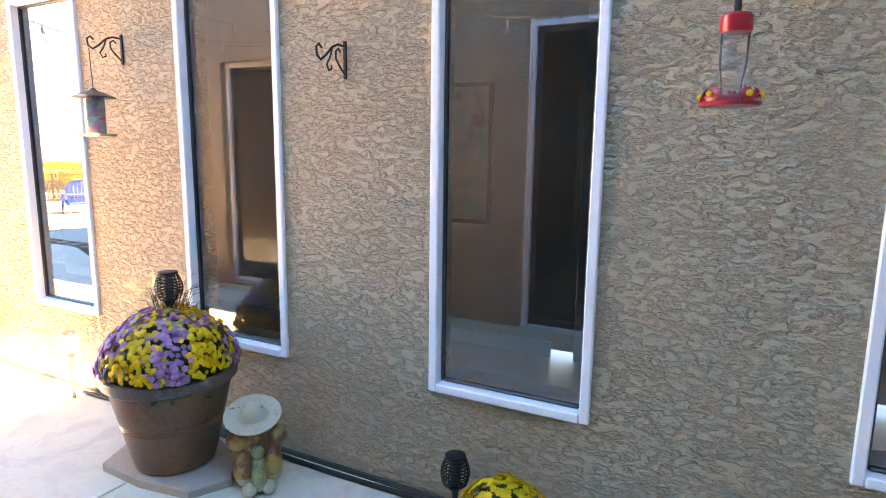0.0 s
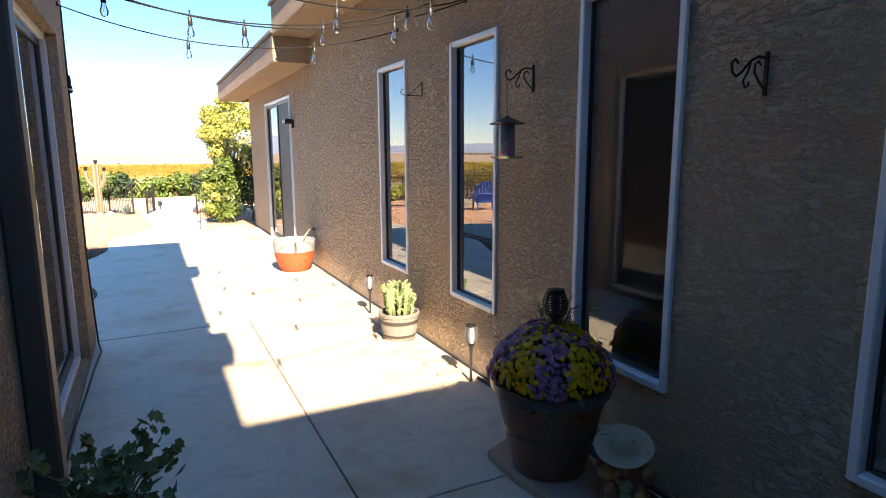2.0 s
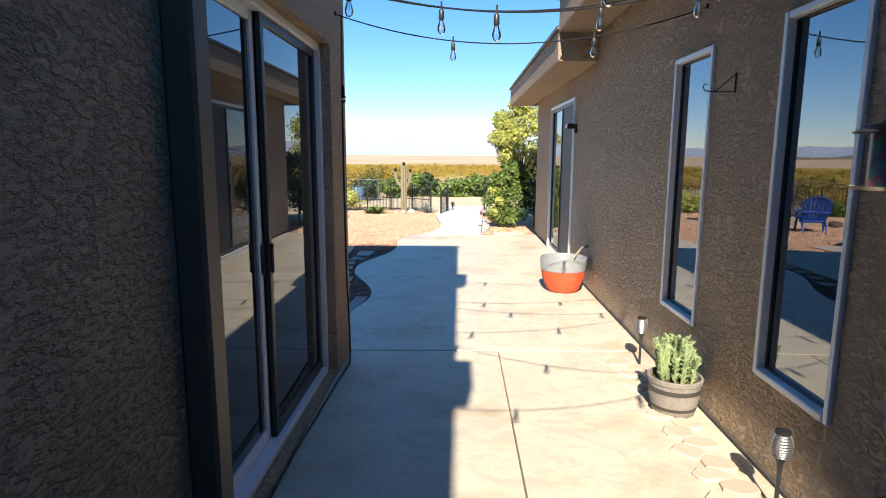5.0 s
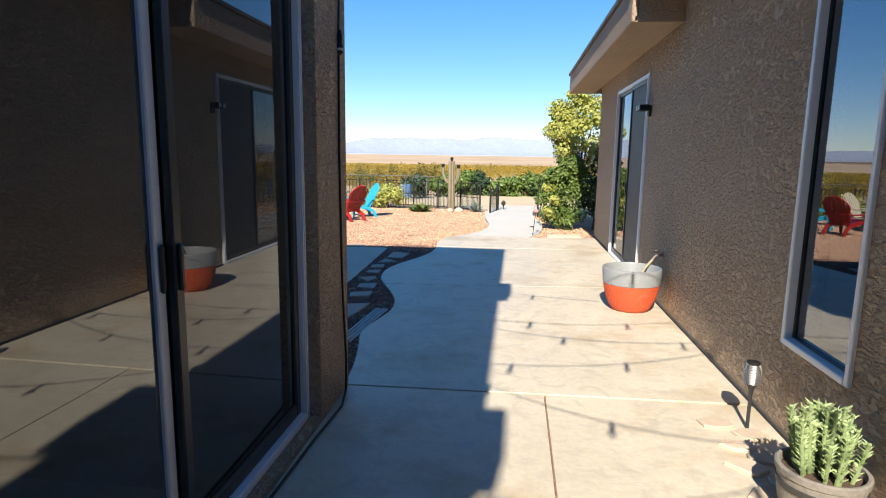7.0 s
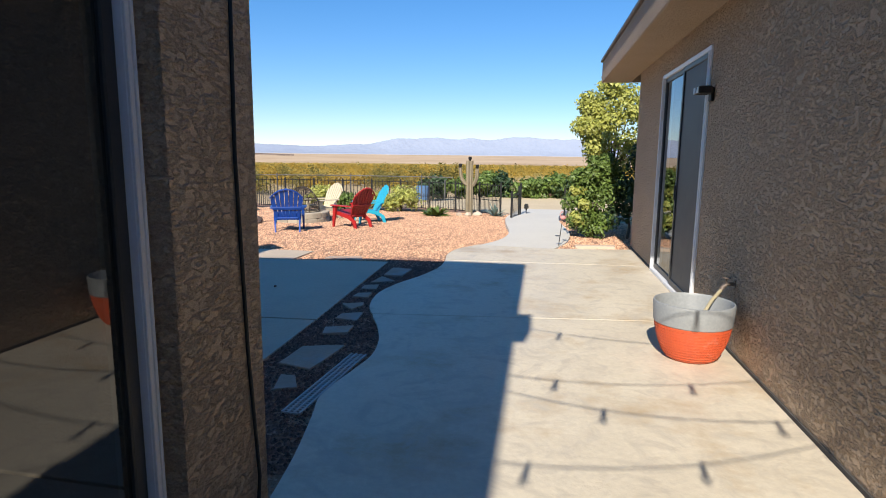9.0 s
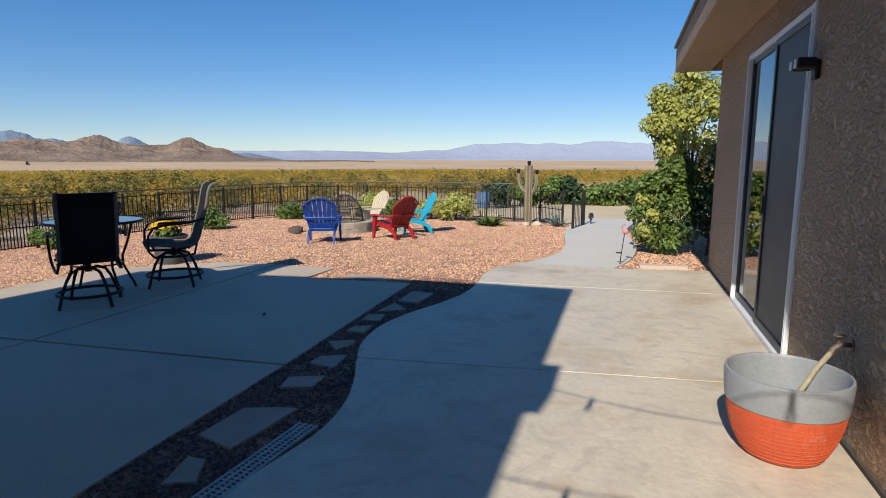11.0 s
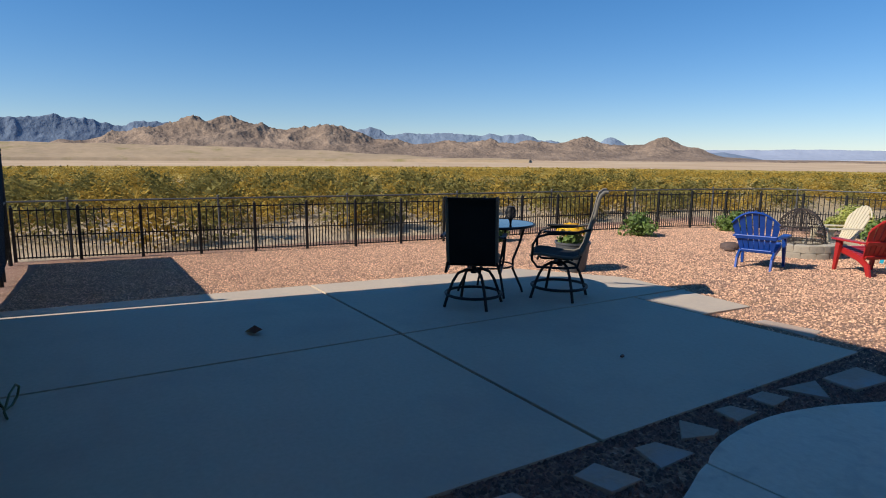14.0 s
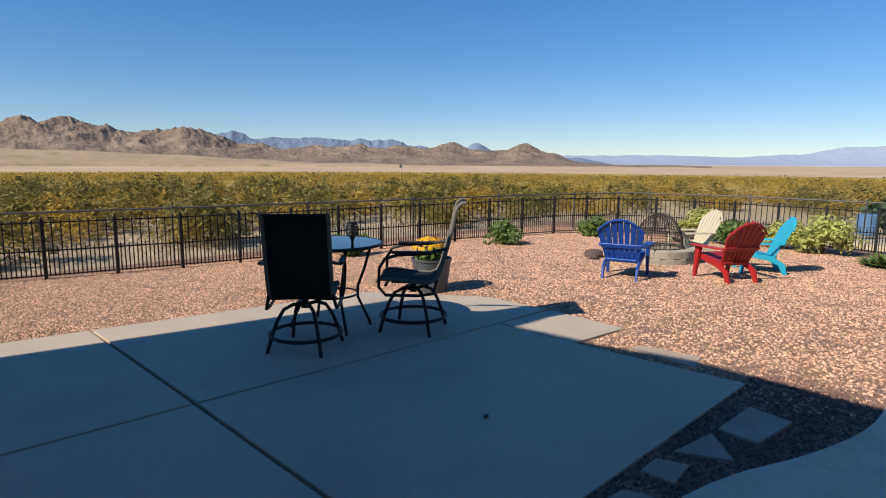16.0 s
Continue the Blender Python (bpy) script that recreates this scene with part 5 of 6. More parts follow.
# leafy plant beside the left door
gp = thing("geranium_pot", pose(0.02, 2.44, 0), "plain terracotta pot beside the sliding door", "flower pot")
part("pot_body", Mesh().lathe([(0.09, 0), (0.115, 0.13), (0.128, 0.135), (0.13, 0.17), (0.115, 0.17), (0.10, 0.13)], 24), TERRA, gp)
part("soil", Mesh().lathe([(0.108, 0.145), (0.01, 0.15)], 16), SOIL, gp)
ge = thing("geranium", pose(0.02, 2.44, 0.14), "leggy green geranium with scalloped leaves in a pot", "plant")
GERANIUM = mat('geranium_leaf', (0.13, 0.20, 0.075), (0.08, 0.13, 0.05), 12, 60, 0.5, bump=0.1, island=0.3, translucent=0.25)
rq = random.Random(31)
leaves = Mesh()
for k in range(20):
    a, o, h = rq.uniform(0, 6.28), rq.uniform(0.03, 0.28), rq.uniform(0.12, 0.34)
    tip = Vector((o * math.cos(a), o * math.sin(a), h))
    part("stem", Mesh().tube([(0.03 * math.cos(a), 0.03 * math.sin(a), 0), tuple(tip * 0.5 + Vector((0, 0, 0.03))), tuple(tip)], 0.005, 5, r1=0.003), STEM, ge)
    for j in range(7):
        d = Vector((rq.uniform(-1, 1), rq.uniform(-1, 1), rq.uniform(0.2, 1))).normalized()
        c = tip + Vector((rq.uniform(-0.055, 0.055), rq.uniform(-0.055, 0.055), rq.uniform(-0.05, 0.045)))
        s = d.orthogonal().normalized()
        u = d.cross(s)
        r = rq.uniform(0.02, 0.036)
        b = len(leaves.v)
        leaves.v.append(tuple(c - d * r * 0.25))
        for i in range(14):
            aa = 2 * math.pi * i / 14 + 0.2
            rr = r * (1.0 if i % 2 else 0.8) * (0.55 if i == 0 else 1)
            leaves.v.append(tuple(c + (s * math.cos(aa) + u * math.sin(aa)) * rr))
        leaves.f += [(b, b + 1 + i, b + 1 + (i + 1) % 14) for i in range(14)]
tagged(part("foliage", leaves, GERANIUM, ge), kind="stuff")

# what shows inside the room behind the windows
DOORWOOD = mat("door_wood", (0.26, 0.18, 0.125), (0.19, 0.13, 0.09), 3, 40, 0.5)
rd = thing("room_door", pose(4.3, 0.39, 0), "white-cased doorway in the beige room", "doorway", "", "structure")
for a, b in ((-0.57, -0.47), (0.47, 0.57)):
    part("casing", Mesh().box(-0.03, 0.0, a, b, -0.06, 2.32, 0.008), VINYL, rd)
part("casing", Mesh().box(-0.03, 0.0, -0.57, 0.57, 2.32, 2.42, 0.008), VINYL, rd)
part("door_leaf", Mesh().box(-0.012, 0.0, -0.47, 0.47, -0.06, 2.32), DOORWOOD, rd, "plain dark wooden door")
setting("baseboard", Mesh().box(4.28, 4.3, 1.13, 7.5, -0.06, 0.06, 0.004), VINYL, "white painted baseboard", "baseboard")
PAINTING = mat("desert_painting", (0.50, 0.36, 0.22), (0.16, 0.30, 0.20), 2.2, 9, 0.6, stain=((0.35, 0.14, 0.07), 3.0, 0.5, 0.6))
pc = thing("framed_picture", pose(4.3, 1.83, 0.9), "framed painting of desert plants on the beige wall", "picture")
part("canvas", Mesh().box(-0.02, -0.004, -0.16, 0.16, 0.03, 1.02), PAINTING, pc, "loose desert scene in green and tan")
for a, b, c, d in ((-0.19, -0.16, 0, 1.05), (0.16, 0.19, 0, 1.05), (-0.16, 0.16, 0, 0.03), (-0.16, 0.16, 1.02, 1.05)):
    part("frame", Mesh().box(-0.03, -0.004, a, b, c, d, 0.004), TERRA, pc)
vb = thing("vertical_blinds", pose(-0.75, 0.0, 0), "pale vertical blinds hanging behind the sliding door", "blinds")
for k in range(12):
    part("blind_slat", Mesh().box(-0.002, 0.002, -0.04, 0.04, 0.05, 2.3, 0, pose(0, -0.9 + k * 0.085, 0, 0, 0, 35)), VINYL, vb)
for a, b in WINS:
    setting("trim_inner_sill", Mesh().box(WX + 0.06, WX + WT + 0.03, a + 0.01, b - 0.01, WZ0 + 0.005, WZ0 + 0.03, 0.004), VINYL, "white painted inner window sill", "window sill")

# ---- patio and yard things ----
SLING = mat("black_sling", (0.02, 0.02, 0.021), (0.012, 0.012, 0.013), 5, 400, 0.75, spec=0.15, bump=0.3, bscale=600, dist=0.001)
SLING_TAN = mat("tan_sling", (0.20, 0.18, 0.145), (0.15, 0.135, 0.11), 5, 400, 0.75, spec=0.15, bump=0.3, bscale=600, dist=0.001)
GLASS_TOP = mat("table_glass", (0.03, 0.035, 0.04), (0.02, 0.025, 0.03), 3, 50, 0.06, bump=0.0, spec=0.8)


def sheet(pts, w, thick):
    """A bent panel: pts are (y, z) along its middle, w its half width."""
    bm = Mesh()
    n = len(pts)
    v = []
    for i, (y, z) in enumerate(pts):
        a, b = pts[max(0, i - 1)], pts[min(n - 1, i + 1)]
        d = Vector((b[0] - a[0], b[1] - a[1])).normalized()
        ny, nz = -d.y * thick / 2, d.x * thick / 2
        v += [(-w, y + ny, z + nz), (w, y + ny, z + nz), (w, y - ny, z - nz), (-w, y - ny, z - nz)]
    f = [(0, 1, 2, 3), ((n - 1) * 4 + 3, (n - 1) * 4 + 2, (n - 1) * 4 + 1, (n - 1) * 4)]
    for i in range(n - 1):
        for k in range(4):
            k2 = (k + 1) % 4
            f.append((i * 4 + k, (i + 1) * 4 + k, (i + 1) * 4 + k2, i * 4 + k2))
    return bm.add(v, f)


def swivel_chair(m, label):
    c = thing("swivel_chair", m, label, "patio chair", "swivel chairs round the patio table")
    for k in range(4):
        a = math.pi / 4 + 1.28 + k * math.pi / 2
        part("leg", Mesh().tube([(r * math.cos(a), r * math.sin(a), z) for r, z in ((0.02, 0.335), (0.09, 0.345), (0.165, 0.315), (0.215, 0.24), (0.26, 0.13), (0.30, 0.0))], 0.014, 8), BLACK, c)
    part("foot_ring", Mesh().tube(arc((0, 0), 0.268, 0, 360, 40, "xy", 0.115)[:-1], 0.014, 8, True), BLACK, c)
    part("swivel_post", Mesh().lathe([(0.03, 0.31), (0.034, 0.35), (0.026, 0.355), (0.026, 0.40), (0.07, 0.402), (0.07, 0.42)], 14), BLACK, c)
    line = [(0.27, 0.425), (0.24, 0.455), (0.15, 0.452), (0.0, 0.432), (-0.13, 0.425), (-0.19, 0.45), (-0.225, 0.52), (-0.27, 0.68), (-0.315, 0.85), (-0.335, 0.96), (-0.355, 1.02), (-0.39, 1.05), (-0.42, 1.048)]
    part("seat", sheet(line[:6], 0.212, 0.012), SLING, c)
    part("backrest", sheet(line[5:], 0.218, 0.012), SLING, c, "black sling backrest")
    for s in (-1, 1):
        part("side_rail", Mesh().tube([(0.224 * s, y, z) for y, z in line], 0.016, 8), SLING_TAN, c, "tan side rail")
        arm = part("armrest", Mesh().tube([(0.236 * s, -0.275, 0.70), (0.285 * s, -0.12, 0.665), (0.29 * s, 0.10, 0.655), (0.288 * s, 0.20, 0.625), (0.285 * s, 0.245, 0.55), (0.275 * s, 0.25, 0.40), (0.262 * s, 0.20, 0.335), (0.255 * s, -0.05, 0.33), (0.252 * s, -0.17, 0.345), (0.226 * s, -0.20, 0.45)], 0.0125, 8), BLACK, c)
        part("arm_pad", Mesh().box(0.262 * s - 0.0, 0.262 * s + 0.045 * s if s > 0 else 0.262 * s, -0.16, 0.15, 0.665, 0.685, 0.006) if s > 0 else Mesh().box(-0.307, -0.262, -0.16, 0.15, 0.665, 0.685, 0.006), BLACK, arm)
    part("cross_bar", Mesh().tube([(-0.25, 0.2, 0.41), (0.25, 0.2, 0.41)], 0.012, 6), BLACK, c)
    part("cross_bar", Mesh().tube([(-0.25, -0.12, 0.41), (0.25, -0.12, 0.41)], 0.012, 6), BLACK, c)
    return c


ch1 = swivel_chair(pose(-3.80, 8.975, 0, 0, 0, 53) @ Matrix.Scale(1.035, 4), "black sling swivel patio chair with a ring base")
copy_thing(ch1, pose(-3.665, 9.96, 0, 0, 0, 137) @ Matrix.Scale(1.035, 4))

tb = thing("patio_table", pose(-4.19, 9.44, 0), "round dark glass patio table on curved metal legs", "table")
part("tabletop", Mesh().lathe([(0.01, 0.735), (0.44, 0.735), (0.452, 0.74), (0.455, 0.75), (0.45, 0.757), (0.01, 0.757)], 48), GLASS_TOP, tb, "glossy dark glass top")
part("table_rim", Mesh().tube(arc((0, 0), 0.455, 0, 360, 48, "xy", 0.746)[:-1], 0.014, 8, True), BLACK, tb)
for deg in (-10, 57, 170, 237):
    a = radians(deg)
    part("leg", Mesh().tube([(r * math.cos(a), r * math.sin(a), z) for r, z in ((0.36, 0.735), (0.34, 0.66), (0.30, 0.52), (0.24, 0.36), (0.24, 0.26), (0.29, 0.15), (0.335, 0.05), (0.35, 0.0))], 0.013, 8), BLACK, tb)
part("shelf_ring", Mesh().tube(arc((0, 0), 0.24, 0, 360, 32, "xy", 0.30)[:-1], 0.009, 6, True), BLACK, tb)
solar_torch(pose(-3.98, 9.54, 0.757), 0.19, False, "black solar torch light standing on the patio table")

GALV = mat("galvanised_bucket", (0.12, 0.125, 0.13), (0.08, 0.085, 0.09), 6, 60, 0.5, metal=0.4)
bk = thing("bucket_planter", pose(-4.78, 11.14, yard_z(-4.7, 11.2)) @ Matrix.Scale(1.18, 4), "dark grey bucket planter on the gravel", "planter")
part("bucket", Mesh().lathe([(0.15, 0), (0.19, 0.30), (0.2, 0.305), (0.2, 0.325), (0.185, 0.325), (0.18, 0.29)], 28), GALV, bk)
part("soil", Mesh().lathe([(0.18, 0.30), (0.01, 0.31)], 16), SOIL, bk)
om = thing("orange_chrysanthemums", pose(-4.80, 11.13, yard_z(-4.7, 11.2) + 0.375) @ Matrix.Scale(1.3, 4), "orange and yellow chrysanthemums in a grey bucket", "flowers")
rnd0 = random.Random(4)
part("foliage", leaf_cloud(Mesh(), (0, 0, 0.05), (0.15, 0.15, 0.09), 260, 0.035, rnd0, 0.3), LEAF, om)
pts = []
for k in range(110):
    a, e = rnd0.uniform(0, 6.28), math.asin(rnd0.uniform(0.05, 1))
    d = (math.cos(a) * math.cos(e), math.sin(a) * math.cos(e), math.sin(e))
    pts.append(((d[0] * 0.15, d[1] * 0.15, 0.09 + d[2] * 0.10), d))
tagged(part("orange_bloom", blooms(pts[:45], 0.026), ORANGE, om), kind="stuff")
tagged(part("yellow_bloom", blooms(pts[45:], 0.026), YELLOW, om), kind="stuff")

dl = thing("dead_leaf", pose(-3.82, 6.85, 0.004, 0, 0, 30) @ Matrix.Scale(1.25, 4), "curled dry brown leaf lying on the patio", "leaf")
part("blade", Mesh().add([(-0.09, 0, 0.0), (-0.03, 0.03, 0.045), (0.05, 0.025, 0.03), (0.11, -0.01, 0.055), (0.04, -0.03, 0.012), (-0.04, -0.028, 0.01), (0, 0, 0.0)],
                         [(0, 6, 1), (1, 6, 2), (2, 6, 3), (3, 6, 4), (4, 6, 5), (5, 6, 0)]), BROWNGLAZE, dl)
tagged(part("pebble", Mesh().ball((-1.95, 9.1, 0.012), 0.014, 0.02, 0.012, 7, 5), PEBBLE_DARK), "single dark stone lying on the patio slab", "stone")

# stepping stones in the gravel strip
for k, poly in enumerate([
        [(-0.83, 6.80), (-0.77, 6.56), (-0.64, 6.62), (-0.73, 6.80)],
        [(-0.93, 6.99), (-0.91, 7.34), (-0.75, 7.40), (-0.61, 7.43), (-0.64, 7.14), (-0.68, 6.91), (-0.80, 6.95)],
        [(-0.88, 7.66), (-0.92, 7.83), (-0.70, 7.92), (-0.69, 7.72)],
        [(-0.94, 8.12), (-0.93, 8.27), (-0.75, 8.35), (-0.73, 8.08)],
        [(-1.04, 8.59), (-0.85, 8.68), (-0.82, 8.60), (-0.88, 8.41)],
        [(-1.03, 8.88), (-1.02, 9.02), (-0.88, 9.07), (-0.86, 8.86)],
        [(-1.06, 9.24), (-1.07, 9.41), (-0.92, 9.47), (-0.89, 9.25)],
        [(-1.04, 9.53), (-1.00, 9.89), (-0.79, 9.67)],
        [(-1.00, 9.97), (-1.00, 10.41), (-0.75, 10.37), (-0.78, 9.95)]]):
    tagged(part("stepping_stone", Mesh().prism(poly, -0.05, 0.000 + 0.003 * (k % 3), 0.006), FLAG),
           "irregular flagstone stepping stone set in dark gravel", "stepping stone", "stepping stones in the gravel strip")
tagged(part("stepping_stone", Mesh().prism([(-2.1, 10.9), (-2.08, 11.05), (-1.62, 11.15), (-1.55, 10.87)], -0.06, -0.005, 0.01), FLAG),
       "long tan flagstone at the edge of the patio slab", "stepping stone", "stepping stones in the gravel strip")

# drain channel along the curved walkway
GRATE = mat("drain_plastic", (0.45, 0.46, 0.45), (0.38, 0.39, 0.38), 6, 60, 0.6)
dg = thing("drain_grate", pose(-0.492, 6.77, -0.004, 0, 0, -4.5), "pale slotted drain grate beside the walkway", "drain", "", "structure")
part("channel", Mesh().box(-0.055, 0.055, -0.50, 0.50, -0.1, -0.008), JOINT, dg, "dark channel under the grate")
gr = Mesh()
for x in (-0.052, -0.018, 0.018, 0.052):
    gr.box(x - 0.006, x + 0.006, -0.50, 0.50, -0.008, 0.006)
k = -0.50
while k < 0.495:
    gr.box(-0.052, 0.052, k, k + 0.012, -0.006, 0.004)
    k += 0.028
part("grate", gr, GRATE, dg)


def adirondack(m, ma, label):
    c = thing("adirondack_chair", m, label, "chair", "adirondack chairs round the fire pit")
    for s in (-1, 1):
        part("front_leg", Mesh().add([(x * s, y, z) for x, y, z in ((0.27, 0.30, 0.50), (0.33, 0.30, 0.50), (0.33, 0.40, 0.50), (0.27, 0.40, 0.50), (0.29, 0.38, 0), (0.325, 0.38, 0), (0.325, 0.43, 0), (0.29, 0.43, 0))],
                                     [(0, 1, 2, 3), (7, 6, 5, 4), (0, 4, 5, 1), (1, 5, 6, 2), (2, 6, 7, 3), (3, 7, 4, 0)] if s < 0 else [(3, 2, 1, 0), (4, 5, 6, 7), (1, 5, 4, 0), (2, 6, 5, 1), (3, 7, 6, 2), (0, 4, 7, 3)]), ma, c)
        part("side_stringer", Mesh().add([(x * s, y, z) for x in (0.235, 0.265) for y, z in ((0.38, 0.30), (0.38, 0.375), (-0.10, 0.27), (-0.24, 0.18), (-0.29, 0.0), (-0.22, 0.0), (-0.15, 0.15), (0.0, 0.22))],
                                         [(0, 1, 2, 3, 4, 5, 6, 7), (15, 14, 13, 12, 11, 10, 9, 8)] + [(i, i + 8, (i + 1) % 8 + 8, (i + 1) % 8) for i in range(8)], ), ma, c)
        part("armrest", Mesh().prism([(0.26 * s, 0.44), (0.30 * s, 0.46), (0.38 * s, 0.44), (0.39 * s, 0.30), (0.37 * s, 0.05), (0.34 * s, -0.20), (0.27 * s, -0.20), (0.27 * s, 0.1)], 0.50, 0.525, 0.008), ma, c)
    for k in range(6):
        y0 = 0.40 - k * 0.085
        z = 0.375 - (0.40 - y0) * 0.22
        part("seat_slat", Mesh().box(-0.25, 0.25, -0.038, 0.038, -0.009, 0.009, 0.004, Matrix.Translation((0, y0 - 0.04, z)) @ Euler((radians(12), 0, 0)).to_matrix().to_4x4()), ma, c)
    lean = Matrix.Translation((0, -0.07, 0.25)) @ Euler((radians(24), 0, 0)).to_matrix().to_4x4()
    for k in range(7):
        u = (k - 3) / 3
        wb, wt = 0.027, 0.038
        xb, xt = u * 0.205, u * 0.30
        top = 0.76 - 0.20 * abs(u) ** 2.2
        t1 = 0.76 - 0.20 * min(1.25, abs((xt - wt) / 0.30)) ** 2.2
        t2 = 0.76 - 0.20 * min(1.25, abs((xt + wt) / 0.30)) ** 2.2
        v = [(xb - wb, -0.01, 0), (xb + wb, -0.01, 0), (xt * 0.98 + wt, -0.01, t2 * 0.94), (xt, -0.01, top), (xt * 0.98 - wt, -0.01, t1 * 0.94)]
        v += [(x, y + 0.022, z) for x, y, z in v]
        part("back_slat", Mesh().add(v, [(0, 1, 2, 3, 4), (9, 8, 7, 6, 5)] + [(i + 5, (i + 1) % 5 + 5, (i + 1) % 5, i) for i in range(5)], lean), ma, c)
    arch = []
    for k in range(13):
        u = (k - 6) / 6
        arch.append(lean @ Vector((u * 0.335, -0.02, 0.735 - 0.20 * abs(u) ** 2.2)))
    part("back_hoop", Mesh().tube(arch, 0.017, 6), ma, c)
    part("back_rail", Mesh().box(-0.30, 0.30, -0.035, -0.008, 0.26, 0.33, 0.006, lean), ma, c)
    part("back_rail", Mesh().box(-0.22, 0.22, -0.035, -0.008, 0.02, 0.07, 0.006, lean), ma, c)
    return c


def plastic(name, a):
    return mat(name, a, tuple(x * 0.85 for x in a), 6, 60, 0.42, bump=0.08, bscale=150, var=0.0)


def facing(x, y, tx, ty):
    return pose(x, y, yard_z(x, y), 0, 0, math.degrees(math.atan2(-(tx - x), ty - y))) @ Matrix.Scale(0.87, 4)


PIT = (-4.40, 15.68)
adirondack(facing(-3.86, 13.72, -4.55, 15.6), plastic("blue_resin", (0.006, 0.062, 0.33)), "cobalt blue resin adirondack chair on the gravel")
adirondack(facing(-2.88, 14.74, -4.4, 15.5), plastic("red_resin", (0.42, 0.02, 0.018)), "red resin adirondack chair facing the fire pit")
adirondack(facing(-2.88, 15.95, -4.6, 14.9), plastic("turquoise_resin", (0.02, 0.42, 0.58)), "turquoise resin adirondack chair beside the fire pit")
adirondack(facing(-4.16, 16.5, -5.1, 15.2), plastic("cream_resin", (0.66, 0.56, 0.38)), "cream resin adirondack chair behind the fire pit")

# fire pit
BLOCK = mat("pit_block", (0.46, 0.39, 0.29), (0.34, 0.29, 0.22), 8, 60, 0.9, bump=0.6, bscale=40, dist=0.008, var=0.18)
fz = yard_z(*PIT)
fp = thing("fire_pit", pose(PIT[0], PIT[1], fz), "round fire pit of stacked tan wall blocks", "fire pit")
blk = Mesh()
n_b = 16
a = 2 * math.pi / n_b
ro, ri = 0.58, 0.43
blk.prism([(ro * math.cos(-a * 0.47), ro * math.sin(-a * 0.47)), (ro + 0.012, 0), (ro * math.cos(a * 0.47), ro * math.sin(a * 0.47)), (ri * math.cos(a * 0.44), ri * math.sin(a * 0.44)), (ri * math.cos(-a * 0.44), ri * math.sin(-a * 0.44))], 0.0, 0.115, 0.014)
bme = blk.data("block")
bme.materials.append(BLOCK)
for course in range(2):
    for k in range(n_b):
        part("block", bme, BLOCK, fp, at=pose(0, 0, course * 0.118 - 0.01, 0, 0, 360 / n_b * (k + 0.5 * course) + 1.5 * math.sin(k * 7)))
part("ash_bed", Mesh().lathe([(0.47, 0.02), (0.3, 0.05), (0.01, 0.06)], 24), SOIL, fp)
WIRE = mat("rusty_wire", (0.07, 0.05, 0.04), (0.045, 0.035, 0.03), 20, 90, 0.7, metal=0.3)
ss = thing("spark_screen", pose(PIT[0], PIT[1], fz + 0.225) @ Matrix.Scale(0.86, 4), "domed rusty wire spark screen on the fire pit", "spark screen")
for k in range(4):
    aa = math.pi * k / 4
    part("hoop", Mesh().tube([(0.45 * math.cos(t) * math.cos(aa), 0.45 * math.cos(t) * math.sin(aa), 0.62 * math.sin(t)) for t in [math.pi * i / 16 for i in range(17)]], 0.010, 5), WIRE, ss)
for z in (0.0, 0.3):
    r = 0.45 * math.sqrt(1 - (z / 0.62) ** 2)
    part("hoop", Mesh().tube(arc((0, 0), r, 0, 360, 28, "xy", z)[:-1], 0.010, 5, True), WIRE, ss)
mesh_w = Mesh()
for k in range(30):
    aa = math.pi * k / 30
    mesh_w.tube([(0.445 * math.cos(t) * math.cos(aa), 0.445 * math.cos(t) * math.sin(aa), 0.615 * math.sin(t)) for t in [math.pi * i / 12 for i in range(13)]], 0.0028, 3)
for k in range(1, 20):
    t = math.pi / 2 * k / 20
    mesh_w.tube(arc((0, 0), 0.445 * math.cos(t), 0, 360, 24, "xy", 0.615 * math.sin(t))[:-1], 0.0028, 3, True)
part("wire_mesh", mesh_w, WIRE, ss)
ROCKM = mat("dark_rock", (0.14, 0.09, 0.07), (0.09, 0.06, 0.05), 8, 60, 0.85, bump=0.6, bscale=30, dist=0.01)


def rock(x, y, r, ma, seed, label="rough brown rock lying on the gravel"):
    rr = random.Random(seed)
    bm = Mesh().ball((0, 0, 0), r, r * 0.8, r * 0.6, 9, 6)
    bm.v = [tuple(Vector(p) * (1 + 0.3 * noise.noise(Vector(p) / r * 1.3 + Vector((seed, 0, 0))))) for p in bm.v]
    o = part("rock", bm, ma, None, "", 30)
    o.matrix_basis = pose(x, y, yard_z(x, y) + r * 0.3, 0, 0, rr.uniform(0, 360))
    return tagged(o, label, "rock")


rock(-5.20, 15.05, 0.16, ROCKM, 1)
rock(-5.05, 14.85, 0.09, ROCKM, 5)
rock(-0.80, 18.35, 0.13, EDGE_STONE, 2, "pale tan rock at the foot of the cactus sculpture")
rock(-1.25, 18.25, 0.10, EDGE_STONE, 3, "pale tan rock at the foot of the cactus sculpture")
rock(-1.02, 18.2, 0.12, EDGE_STONE, 4, "pale tan rock at the foot of the cactus sculpture")

# saguaro sculpture with torches
SAG = mat("weathered_metal", (0.30, 0.25, 0.16), (0.22, 0.18, 0.115), 5, 40, 0.6, metal=0.3, bump=0.2)


